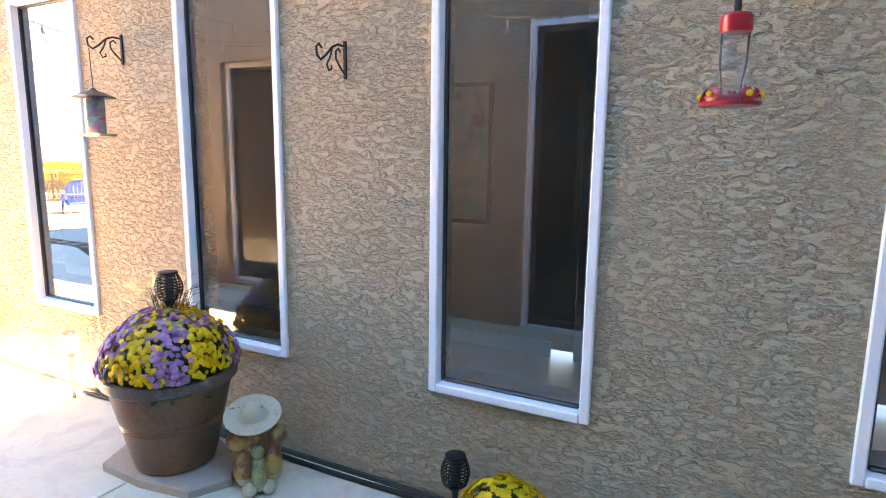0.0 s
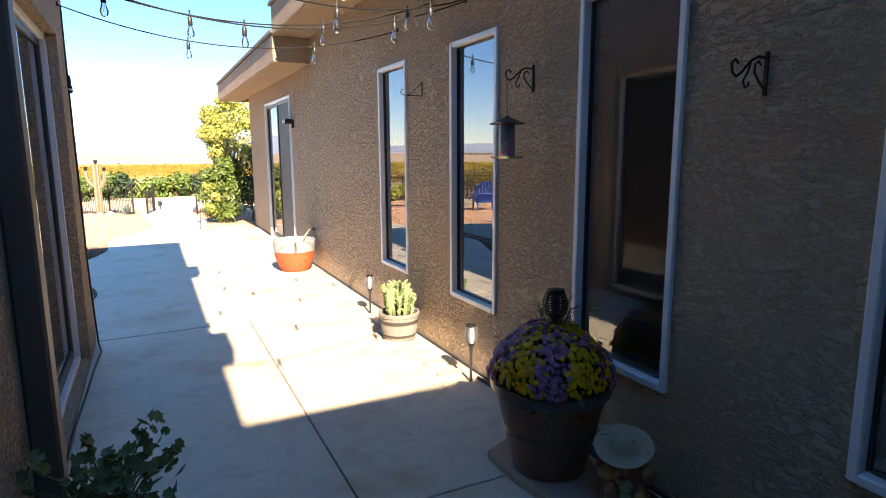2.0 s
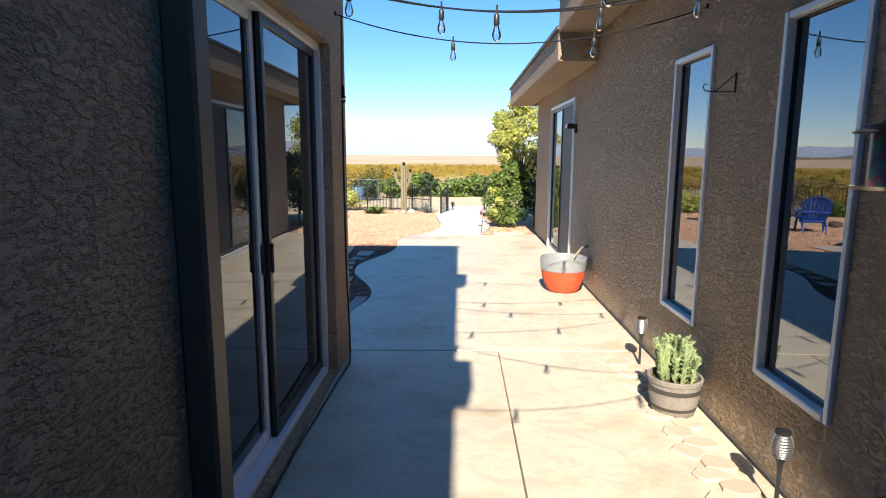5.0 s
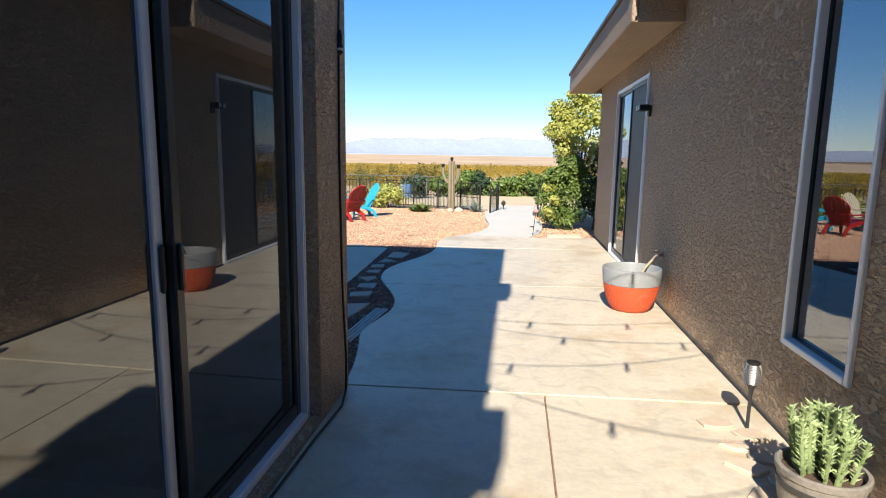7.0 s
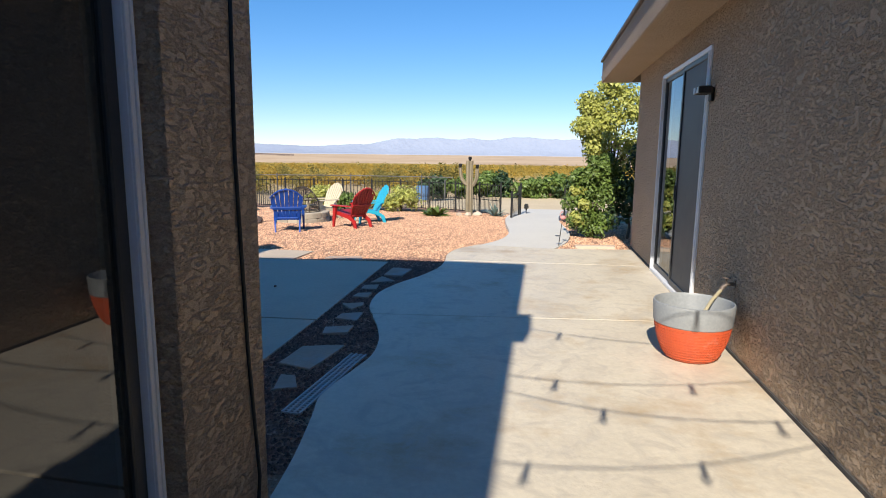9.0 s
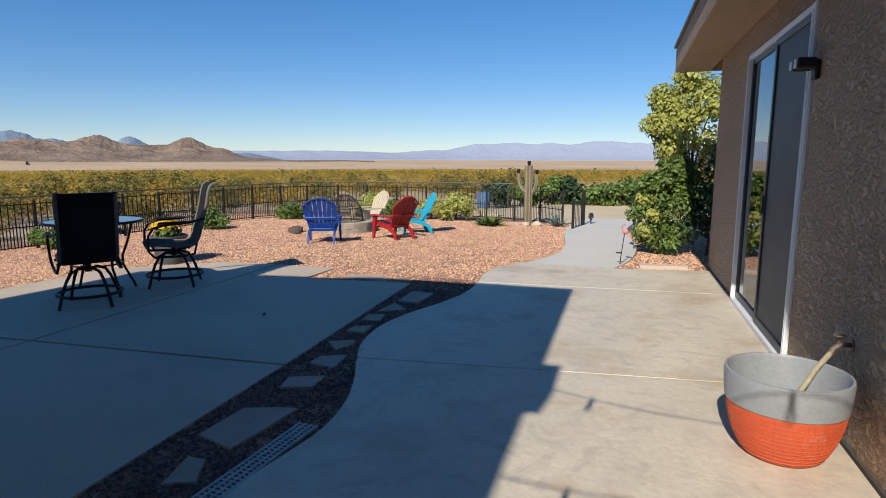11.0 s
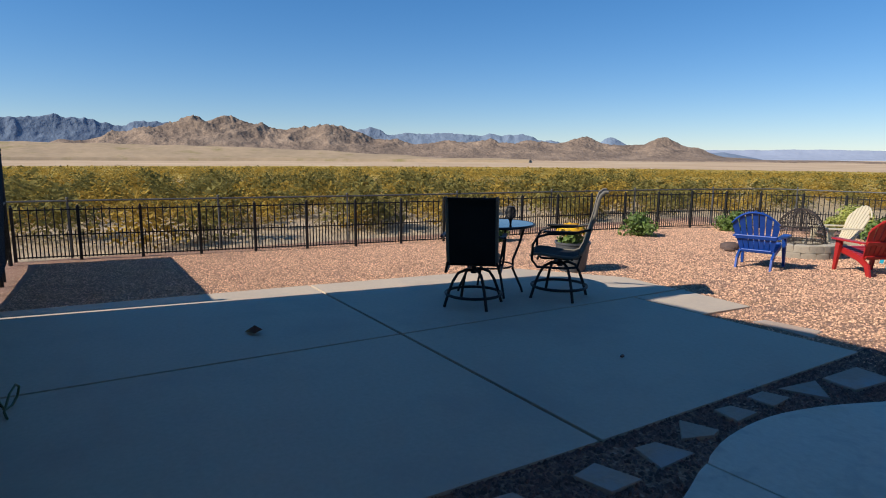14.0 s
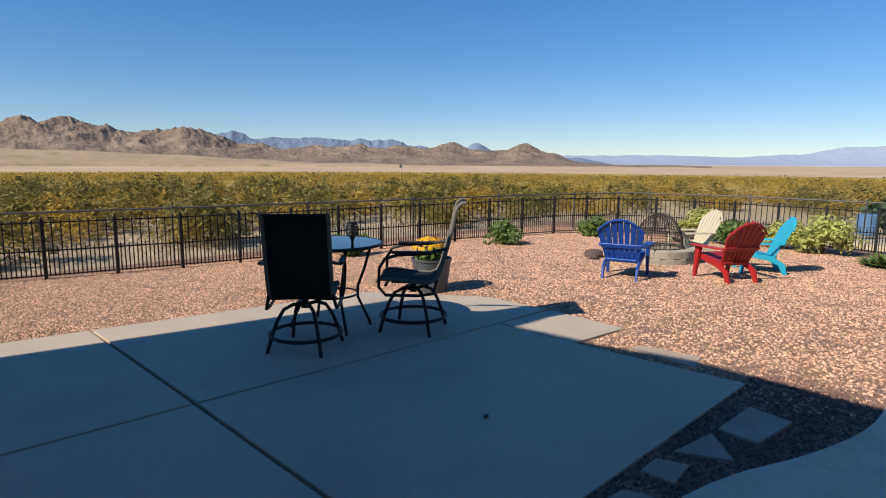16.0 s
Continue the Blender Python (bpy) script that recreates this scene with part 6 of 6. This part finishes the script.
def ribbed(path, r, ribs=9):
    bm = Mesh().tube(path, r, ribs * 2)
    per = ribs * 2
    n = len(path)
    out = []
    for i in range(n):
        c = Vector(path[i])
        for j in range(per):
            p = Vector(bm.v[i * per + j])
            out.append(tuple(c + (p - c) * (1.0 if j % 2 else 0.78)))
    bm.v = out
    return bm


sg = thing("cactus_sculpture", pose(-1.03, 18.5, yard_z(-1.03, 18.5)), "weathered metal saguaro cactus sculpture with torch tops", "sculpture")
part("trunk", ribbed([(0, 0, 0), (0, 0, 0.5), (0, 0, 1.0), (0, 0, 1.40)], 0.095), SAG, sg)
part("arm", ribbed([(-0.04, 0, 0.78), (-0.12, 0, 0.83), (-0.20, 0, 0.93), (-0.235, 0, 1.05), (-0.245, 0, 1.22)], 0.05, 7), SAG, sg)
part("arm", ribbed([(0.04, 0, 0.75), (0.11, 0, 0.80), (0.16, 0, 0.90), (0.185, 0, 1.02), (0.19, 0, 1.20)], 0.05, 7), SAG, sg)
part("base_plate", Mesh().lathe([(0.16, -0.01), (0.16, 0.012)], 20), SAG, sg)
for x, z in ((0, 1.40), (-0.245, 1.22), (0.19, 1.20)):
    part("torch_head", Mesh().lathe([(0.02, z - 0.01), (0.035, z + 0.02), (0.045, z + 0.06), (0.042, z + 0.10), (0.02, z + 0.105)], 12, Matrix.Translation((x, 0, 0))), BLACK, sg, "black torch lamp head")


# garden fence of low iron panels
FENCE = [(-9.88, 4.58), (-9.62, 6.12), (-9.30, 8.09), (-9.0, 9.97), (-8.66, 13.06), (-8.43, 15.36), (-8.0, 17.3), (-7.35, 19.1), (-6.4, 19.95),
         (-4.5, 20.05), (-2.5, 19.95), (-1.2, 19.4), (-0.3, 18.6), (0.12, 17.85)]


def resample(pts, step):
    out, carry = [Vector(pts[0])], 0.0
    for p, q in zip(pts, pts[1:]):
        p, q = Vector(p), Vector(q)
        L = (q - p).length
        d = step - carry
        while d <= L:
            out.append(p + (q - p) * d / L)
            d += step
        carry = L - (d - step)
    return out


fn = thing("garden_fence", Matrix.Identity(4), "low black iron garden fence round the gravel yard", "fence", "", "structure")
posts = resample(FENCE, 0.875)
FH = 0.84
post_me = Mesh().box(-0.022, 0.022, -0.022, 0.022, -0.05, FH, 0.003).ball((0, 0, FH + 0.012), 0.016, None, None, 8, 5).data("post")
tall_me = Mesh().tube([(0, 0, 0.04), (0, 0, FH - 0.02)], 0.0098, 5).lathe([(0.007, FH - 0.02), (0.001, FH + 0.012)], 5).data("picket")
short_me = Mesh().tube([(0, 0, 0.04), (0, 0, 0.44)], 0.0092, 5).lathe([(0.007, 0.44), (0.001, 0.475)], 5).data("picket")
rail_me = Mesh().box(-0.007, 0.007, 0, 1, -0.009, 0.009).data("rail")
for me in (post_me, tall_me, short_me, rail_me):
    me.materials.append(BLACK)
rest = Mesh()
n_pk = 0
for i, p in enumerate(posts):
    z = yard_z(p.x, p.y)
    part("post", post_me, BLACK, fn, at=pose(p.x, p.y, z))
    if i == len(posts) - 1:
        break
    q = posts[i + 1]
    d = q - p
    yaw = math.degrees(math.atan2(-d.x, d.y))
    for h in (0.06, 0.40, FH - 0.05):
        part("rail", rail_me, BLACK, fn, at=pose(p.x, p.y, z + h, 0, 0, yaw) @ Matrix.Diagonal((1, d.length, 1, 1)))
    for k in range(1, 16):
        c = p + d * k / 16
        tall = k % 2 == 0
        if n_pk < 290:
            part("picket", tall_me if tall else short_me, BLACK, fn, at=pose(c.x, c.y, z))
            n_pk += 1
        else:
            h = FH if tall else 0.47
            rest.tube([(c.x, c.y, z + 0.04), (c.x, c.y, z + h)], 0.0095, 4)
far_pk = part("far_pickets", rest, BLACK, fn)
tagged(far_pk, kind="stuff")

gt = thing("garden_gate", pose(0.14, 16.85, yard_z(0.14, 16.85), 0, 0, -12), "low black iron garden gate standing open beside the path", "gate")
part("gate_frame", Mesh().box(-0.02, 0.02, -0.02, 0.02, 0, 0.72, 0.003).box(-0.02, 0.02, 0.80, 0.84, 0, 0.86, 0.003).box(-0.012, 0.012, 0.0, 0.82, 0.05, 0.075).box(-0.012, 0.012, 0.0, 0.82, 0.60, 0.625), BLACK, gt)
for k in range(1, 8):
    part("bar", Mesh().tube([(0, k * 0.102, 0.06), (0, k * 0.102, 0.66)], 0.007, 5), BLACK, gt)
part("latch_plate", Mesh().box(-0.012, 0.012, 0.62, 0.80, 0.02, 0.80, 0.004), BLACK, gt, "solid black latch panel")
rf = thing("gate_side_fence", pose(1.34, 17.2, yard_z(1.3, 17.2)), "short black iron fence panel beside the gate", "fence")
part("post", Mesh().box(-0.02, 0.02, -0.02, 0.02, -0.05, 0.8, 0.003), BLACK, rf)
part("post", Mesh().box(0.86, 0.89, -0.015, 0.015, -0.05, 0.75, 0.003), BLACK, rf)
part("rail", Mesh().box(0, 0.88, -0.007, 0.007, 0.06, 0.08).box(0, 0.88, -0.007, 0.007, 0.68, 0.70), BLACK, rf)
for k in range(1, 12):
    part("picket", Mesh().tube([(k * 0.073, 0, 0.05), (k * 0.073, 0, 0.74)], 0.0065, 5), BLACK, rf)
solar_torch(pose(0.45, 17.9, -0.012), 0.24, False, "black solar torch light beside the path gate")

# boundary chain-link fence with a grey top rail
GREYM = mat("galvanised_pipe", (0.13, 0.125, 0.115), (0.09, 0.087, 0.082), 6, 60, 0.65, metal=0.2)
BOUND = [(-10.6, 3.0), (-10.25, 6.0), (-9.9, 8.1), (-9.6, 10.0), (-9.25, 13.1), (-9.0, 15.5), (-8.6, 18.2), (-7.9, 20.6), (-5.5, 21.4), (-2.4, 21.3), (-1.4, 21.2)]
cl = thing("boundary_fence", Matrix.Identity(4), "galvanised pipe fence running behind the garden fence", "fence", "", "structure")
bpost = resample(BOUND, 2.3)
BZ = 0.70
rail_pts = [(p.x, p.y, BZ) for p in resample(BOUND, 0.6)]
part("top_rail", Mesh().tube(rail_pts, 0.015, 6), GREYM, cl)
for p in bpost:
    part("post", Mesh().tube([(p.x, p.y, -0.7), (p.x, p.y, BZ + 0.03)], 0.017, 6).ball((p.x, p.y, BZ + 0.04), 0.024, None, None, 8, 5), GREYM, cl)
link = Mesh()
fine = resample(BOUND, 0.16)
for i in range(len(fine) - 6):
    a, b = fine[i], fine[i + 6]
    link.tube([(a.x, a.y, -0.25), (b.x, b.y, BZ)], 0.0016, 3, caps=False)
    link.tube([(b.x, b.y, -0.25), (a.x, a.y, BZ)], 0.0016, 3, caps=False)
tagged(part("wire_netting", link, GREYM, cl), kind="stuff")

# tall slatted chain-link screen beside the house corner
sc = thing("screen_fence", Matrix.Identity(4), "tall black chain-link fence and gate filled with dark privacy slats", "fence", "", "structure")
SA, SB = Vector((-5.42, 4.84)), Vector((-9.55, 4.55))
for u in (0.0, 0.36, 0.52, 0.62, 1.0):
    p = SA.lerp(SB, u)
    part("post", Mesh().tube([(p.x, p.y, -0.2), (p.x, p.y, 1.50)], 0.028, 10).ball((p.x, p.y, 1.51), 0.036, None, None, 8, 5), BLACK, sc)
for h in (0.05, 0.75, 1.44):
    part("rail", Mesh().tube([(SA.x, SA.y, h), (SB.x, SB.y, h)], 0.019, 8), BLACK, sc)
slat_me = Mesh().box(-0.0025, 0.0025, -0.0235, 0.0235, -0.02, 1.42).data("slat")
slat_me.materials.append(SLING)
ang = math.degrees(math.atan2(-(SB - SA).x, (SB - SA).y))
for k in range(84):
    p = SA.lerp(SB, (k + 0.5) / 84)
    part("slat", slat_me, SLING, sc, at=pose(p.x, p.y, 0, 0, 0, ang + 3 * math.sin(k * 12.9)))
wires = Mesh()
for k in range(70):
    u0, u1 = k / 70 - 0.18, k / 70 + 0.18
    for s in (0, 1):
        ua, ub = (u0, u1) if s else (u1, u0)
        za, zb = 0.05, 1.44
        pa, pb = SA.lerp(SB, ua), SA.lerp(SB, ub)
        if 0 <= min(ua, ub) and max(ua, ub) <= 1:
            wires.tube([(pa.x, pa.y + 0.03, za), (pb.x, pb.y + 0.03, zb)], 0.0022, 3, caps=False)
tagged(part("wire_netting", wires, BLACK, sc), kind="stuff")

# outlet and hose on the patio wall
ob_ = thing("outlet_box", pose(-2.72, 5.20, 0.50, 0, 0, 5.5), "grey weatherproof outlet box on the patio wall", "outlet box")
part("box", Mesh().box(-0.05, 0.05, 0, 0.05, 0, 0.12, 0.008), GREYM, ob_)
part("conduit", Mesh().tube([(0, 0.025, 0), (0, 0.025, -0.5)], 0.012, 8), GREYM, ob_)
hl = thing("patio_hose", pose(-2.95, 5.27, 0), "thin green garden hose looped on the patio by the wall", "garden hose")
part("loop", Mesh().tube([(0.12, 0, 0.20), (0.10, 0.01, 0.10), (0.03, 0.02, 0.03), (-0.07, 0.04, 0.015), (-0.15, 0.06, 0.04), (-0.17, 0.07, 0.09), (-0.12, 0.06, 0.12), (-0.03, 0.04, 0.10), (0.06, 0.02, 0.03), (0.12, 0.04, 0.01)], 0.007, 6), STEM, hl)

# flamingo garden stake
FLAM = mat("flamingo_pink", (0.62, 0.30, 0.28), (0.50, 0.22, 0.20), 20, 90, 0.5)
fs = thing("flamingo_stake", pose(1.09, 12.85, -0.02), "pink flamingo garden stake with a small solar panel", "garden ornament")
part("stake", Mesh().tube([(0, 0, -0.05), (0.05, 0.06, 0.42)], 0.006, 6), BLACK, fs)
body = Mesh().ball((0.06, 0.07, 0.45), 0.045, 0.03, 0.035, 12, 8)
part("body", body.tube([(0.03, 0.06, 0.46), (0.01, 0.05, 0.50), (0.03, 0.055, 0.54), (0.05, 0.06, 0.55), (0.055, 0.06, 0.53)], 0.010, 6, r1=0.007), FLAM, fs)
part("solar_panel", Mesh().box(-0.05, 0.03, -0.03, 0.03, 0.16, 0.172, 0.003), BLACK, fs)
tagged(part("edging_slab", Mesh().prism([(1.35, 12.66), (1.95, 12.74), (1.97, 12.88), (1.34, 12.82)], -0.08, 0.02, 0.01), EDGE_STONE), "long tan edging stone beside the walkway", "stone")

# ---- planting ----
BARK = mat("bark", (0.16, 0.115, 0.08), (0.10, 0.07, 0.05), 8, 60, 0.9, bump=0.6, bscale=40, dist=0.01)


def tree(m, height, trunk, clumps, leaf, lsize, per, ma, label, seed, name="tree"):
    t = thing(name, m, label, "tree" if name == "tree" else "shrub")
    rnd = random.Random(seed)
    tr = Mesh().tube([(0, 0, -0.05), (0.03, 0.02, trunk * 0.5), (0.0, 0.0, trunk)], 0.06 if name == "tree" else 0.03, 8, r1=0.035 if name == "tree" else 0.015)
    for c in clumps:
        tr.tube([(0, 0, trunk * 0.8), (c[0] * 0.5, c[1] * 0.5, lerp(trunk, c[2], 0.6)), tuple(c[:3])], 0.02, 5, r1=0.005)
    part("trunk", tr, BARK, t)
    cr = Mesh()
    for c in clumps:
        for k in range(6):
            o = Vector((rnd.gauss(0, 1), rnd.gauss(0, 1), rnd.gauss(0, 1))).normalized() * c[3] * 0.55
            r = c[3] * rnd.uniform(0.5, 0.82)
            leaf_cloud(cr, (c[0] + o.x, c[1] + o.y, c[2] + o.z * 0.8), (r, r, r * 0.85), per // 6, lsize, rnd, 0.35)
    part("crown", cr, ma, t, smooth=0)
    return t


tree(pose(2.24, 16.0, -0.05) @ Matrix.Scale(1.08, 4), 3.0, 1.2, [(-0.55, -0.2, 1.9, 0.34), (-0.35, 0.0, 2.35, 0.36), (0.05, 0.1, 2.6, 0.42), (-0.25, -0.1, 1.6, 0.36), (0.25, 0, 2.15, 0.45), (-0.1, 0.2, 1.2, 0.4), (0.35, 0.1, 1.5, 0.45), (-0.45, 0.05, 2.1, 0.32), (-0.15, -0.05, 1.95, 0.30), (-0.05, 0.0, 2.85, 0.22)],
     LEAF_YELLOW, 0.05, 1250, LEAF_YELLOW, "yellow-green broadleaf tree behind the house corner", 3)
tree(pose(1.74, 14.35, -0.05), 1.4, 0.4, [(-0.15, -0.05, 1.05, 0.30), (0.05, 0.0, 0.75, 0.38), (-0.28, 0, 0.65, 0.30), (0.0, -0.1, 0.32, 0.34), (-0.2, 0.0, 0.38, 0.30), (0.2, 0.05, 1.15, 0.28), (0.1, 0, 1.35, 0.22)],
     LEAF, 0.045, 1100, LEAF, "dense green shrub with yellow flower clusters", 4, "shrub")
tree(pose(1.62, 14.25, -0.05), 1.0, 0.3, [(-0.22, -0.12, 0.35, 0.16), (-0.2, -0.1, 0.85, 0.14), (-0.05, -0.2, 0.6, 0.12)], LEAF_YELLOW, 0.05, 160, LEAF_YELLOW, "yellow flowering shrub twigs", 6, "shrub")
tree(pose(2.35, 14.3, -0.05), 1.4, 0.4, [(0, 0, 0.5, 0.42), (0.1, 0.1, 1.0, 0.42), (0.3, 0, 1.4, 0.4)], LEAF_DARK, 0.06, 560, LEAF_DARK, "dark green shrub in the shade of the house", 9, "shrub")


def low_bush(x, y, r, h, ma, label, seed, n=380, ls=0.05):
    z = yard_z(x, y)
    return tree(pose(x, y, z), h, h * 0.3, [(0.4 * r * math.cos(k * 1.9), 0.4 * r * math.sin(k * 1.9), h * (0.45 + 0.15 * (k % 2)), r * 0.62) for k in range(4)], ma, ls, n, ma, label, seed, "shrub")


low_bush(-7.35, 15.2, 0.42, 0.45, LEAF, "low green flowering shrub on the gravel", 12)
low_bush(-7.05, 17.9, 0.40, 0.42, LEAF, "low green flowering shrub on the gravel", 13)
low_bush(-8.3, 12.3, 0.36, 0.40, LEAF, "low green shrub beside the fence", 14)
low_bush(-3.0, 19.1, 0.55, 0.75, LEAF_YELLOW, "yellow flowering shrub beside the iron fence", 15, 520)
low_bush(-3.7, 19.2, 0.42, 0.65, LEAF_YELLOW, "yellow flowering shrub beside the iron fence", 16, 420)
low_bush(-5.4, 19.3, 0.45, 0.75, LEAF_YELLOW, "yellow flowering shrub beside the iron fence", 17, 420)
low_bush(-4.6, 19.0, 0.40, 0.5, LEAF, "green shrub behind the cream chair", 18, 400)
AGAVE = mat("agave_blue", (0.17, 0.24, 0.20), (0.11, 0.17, 0.15), 10, 60, 0.55, bump=0.1)


def rosette(x, y, n, l, w, ma, label, seed, rise):
    t = thing("agave" if rise > 0.5 else "aloe", pose(x, y, yard_z(x, y)), label, "succulent")
    rnd = random.Random(seed)
    for k in range(n):
        a = k * 2.4
        e = radians(rnd.uniform(15, 75) if rise > 0.5 else rnd.uniform(8, 50))
        L = l * rnd.uniform(0.75, 1.1)
        d = Vector((math.cos(a) * math.cos(e), math.sin(a) * math.cos(e), math.sin(e)))
        s = Vector((-math.sin(a), math.cos(a), 0))
        u = s.cross(d)
        v = []
        for q, ww in ((0, 0.6), (0.35, 1.0), (0.7, 0.7), (1.0, 0.02)):
            c = d * L * q - Vector((0, 0, 0.12 * L * q * q))
            v += [tuple(c - s * w * ww), tuple(c - u * w * 0.35 * ww), tuple(c + s * w * ww)]
        f = []
        for i in range(3):
            f += [(i * 3, i * 3 + 1, i * 3 + 4, i * 3 + 3), (i * 3 + 1, i * 3 + 2, i * 3 + 5, i * 3 + 4), (i * 3 + 2, i * 3, i * 3 + 3, i * 3 + 5)]
        part("leaf", Mesh().add(v, f), ma, t)
    return t


rosette(-1.75, 17.9, 46, 0.42, 0.035, LEAF, "spreading green aloe clump on the gravel", 3, 0.3)
rosette(-2.0, 18.05, 30, 0.36, 0.035, LEAF, "spreading green aloe clump on the gravel", 4, 0.3)
rosette(-0.35, 18.35, 26, 0.40, 0.03, AGAVE, "blue-grey agave rosette by the gate", 5, 0.9)

# oleander hedge and lot beyond the fence
rh = random.Random(40)
for k in range(17):
    x = -3.3 + k * 0.85 + rh.uniform(-0.2, 0.2)
    y = 25.3 + 0.10 * k + rh.uniform(-0.3, 0.3)
    r, h = rh.uniform(0.55, 0.8), rh.uniform(0.75, 1.05)
    t = tree(pose(x, y, -0.32), h, h * 0.3, [(0.5 * r * math.cos(j * 1.7), 0.5 * r * math.sin(j * 1.7), h * (0.35 + 0.12 * j), r * 0.6) for j in range(5)], LEAF, 0.10, 330,
             LEAF if k % 3 else LEAF_DARK, "dense green oleander bush along the track", 100 + k, "shrub")
    tagged(t, group="oleander hedge beyond the fence")
BARREL = mat("blue_plastic", (0.10, 0.20, 0.36), None, 5, 60, 0.5)
brl = thing("blue_barrel", pose(-3.3, 23.6, -0.2), "blue plastic barrel beyond the fence", "barrel")
part("drum", Mesh().lathe([(0.20, 0), (0.22, 0.02), (0.22, 0.2), (0.235, 0.22), (0.22, 0.24), (0.22, 0.48), (0.2, 0.5)], 20), BARREL, brl)
tagged(part("marker_post", Mesh().box(-2.59, -2.54, 24.0, 24.05, -0.2, 0.50, 0.01), GREYM), "grey marker post beyond the fence", "post")


# desert brush
CREOSOTE = mat("creosote", (0.45, 0.30, 0.06), (0.34, 0.225, 0.045), 3, 30, 0.8, bump=0.0, island=0.25, spec=0.1, translucent=0.3)
CREOSOTE_DK = mat("creosote_green", (0.25, 0.21, 0.06), (0.17, 0.145, 0.045), 3, 30, 0.8, bump=0.0, island=0.25, spec=0.1, translucent=0.3)


def brush(name, seed, count, r0, r1, a0, a1, size, tris, tall, ma, label, skip=0.0):
    rnd = random.Random(seed)
    v, f = [], []
    for _ in range(count):
        u = rnd.random()
        r = math.sqrt(lerp(r0 * r0, r1 * r1, u)) if r1 / r0 < 6 else r0 * (r1 / r0) ** u
        az = radians(rnd.uniform(a0, a1))
        x, y = -r * math.sin(az), 6 + r * math.cos(az)
        if y < 30 and x > -10.9 and y > 3.5:
            continue
        if 20 < y < 32 and x > -11:
            continue
        z = land_z(x, y) - 0.06
        s = size * rnd.uniform(0.55, 1.35)
        h = s * tall * rnd.uniform(0.8, 1.2)
        for _k in range(tris):
            a, e = rnd.uniform(0, 6.28), rnd.uniform(0.15, 1.5)
            k = rnd.uniform(0.45, 1)
            px, py, pz = x + s * k * math.cos(a) * math.cos(e), y + s * k * math.sin(a) * math.cos(e), z + h * k * math.sin(e)
            q = s * rnd.uniform(0.05, 0.12) * (1.7 if tris < 20 else 1)
            b = len(v)
            for _c in range(3):
                v.append((px + rnd.uniform(-q, q), py + rnd.uniform(-q, q), pz + rnd.uniform(-q * 0.5, q)))
            f.append((b, b + 1, b + 2))
    bm = Mesh()
    bm.v, bm.f = v, f
    return tagged(part(name, bm, ma, None, "", 0), label, "desert brush", "", "stuff")


brush("desert_brush", 1, 380, 11, 38, 5, 112, 0.75, 520, 1.0, CREOSOTE, "olive creosote bushes on the desert plain")
brush("desert_brush", 2, 330, 11, 38, 5, 112, 0.85, 520, 1.15, CREOSOTE_DK, "green creosote bushes on the desert plain")
brush("desert_brush", 3, 3400, 36, 150, -25, 118, 0.95, 120, 0.78, CREOSOTE, "olive creosote bushes on the desert plain")
brush("desert_brush", 4, 700, 36, 150, -25, 118, 1.05, 120, 0.9, CREOSOTE_DK, "green creosote bushes on the desert plain")
brush("desert_brush", 6, 10000, 140, 1100, -25, 118, 1.7, 12, 0.55, CREOSOTE, "olive creosote bushes on the desert plain")
brush("desert_brush", 7, 1800, 140, 1100, -25, 118, 1.9, 12, 0.62, CREOSOTE_DK, "green creosote bushes on the desert plain")
STRAW = mat("dry_straw", (0.42, 0.33, 0.18), (0.30, 0.23, 0.12), 3, 30, 0.9, bump=0.0, island=0.3, spec=0.1, translucent=0.2)
brush("dry_brush", 11, 420, 10.5, 30, 5, 112, 0.42, 130, 0.9, STRAW, "dry straw-coloured scrub on the sandy ground")
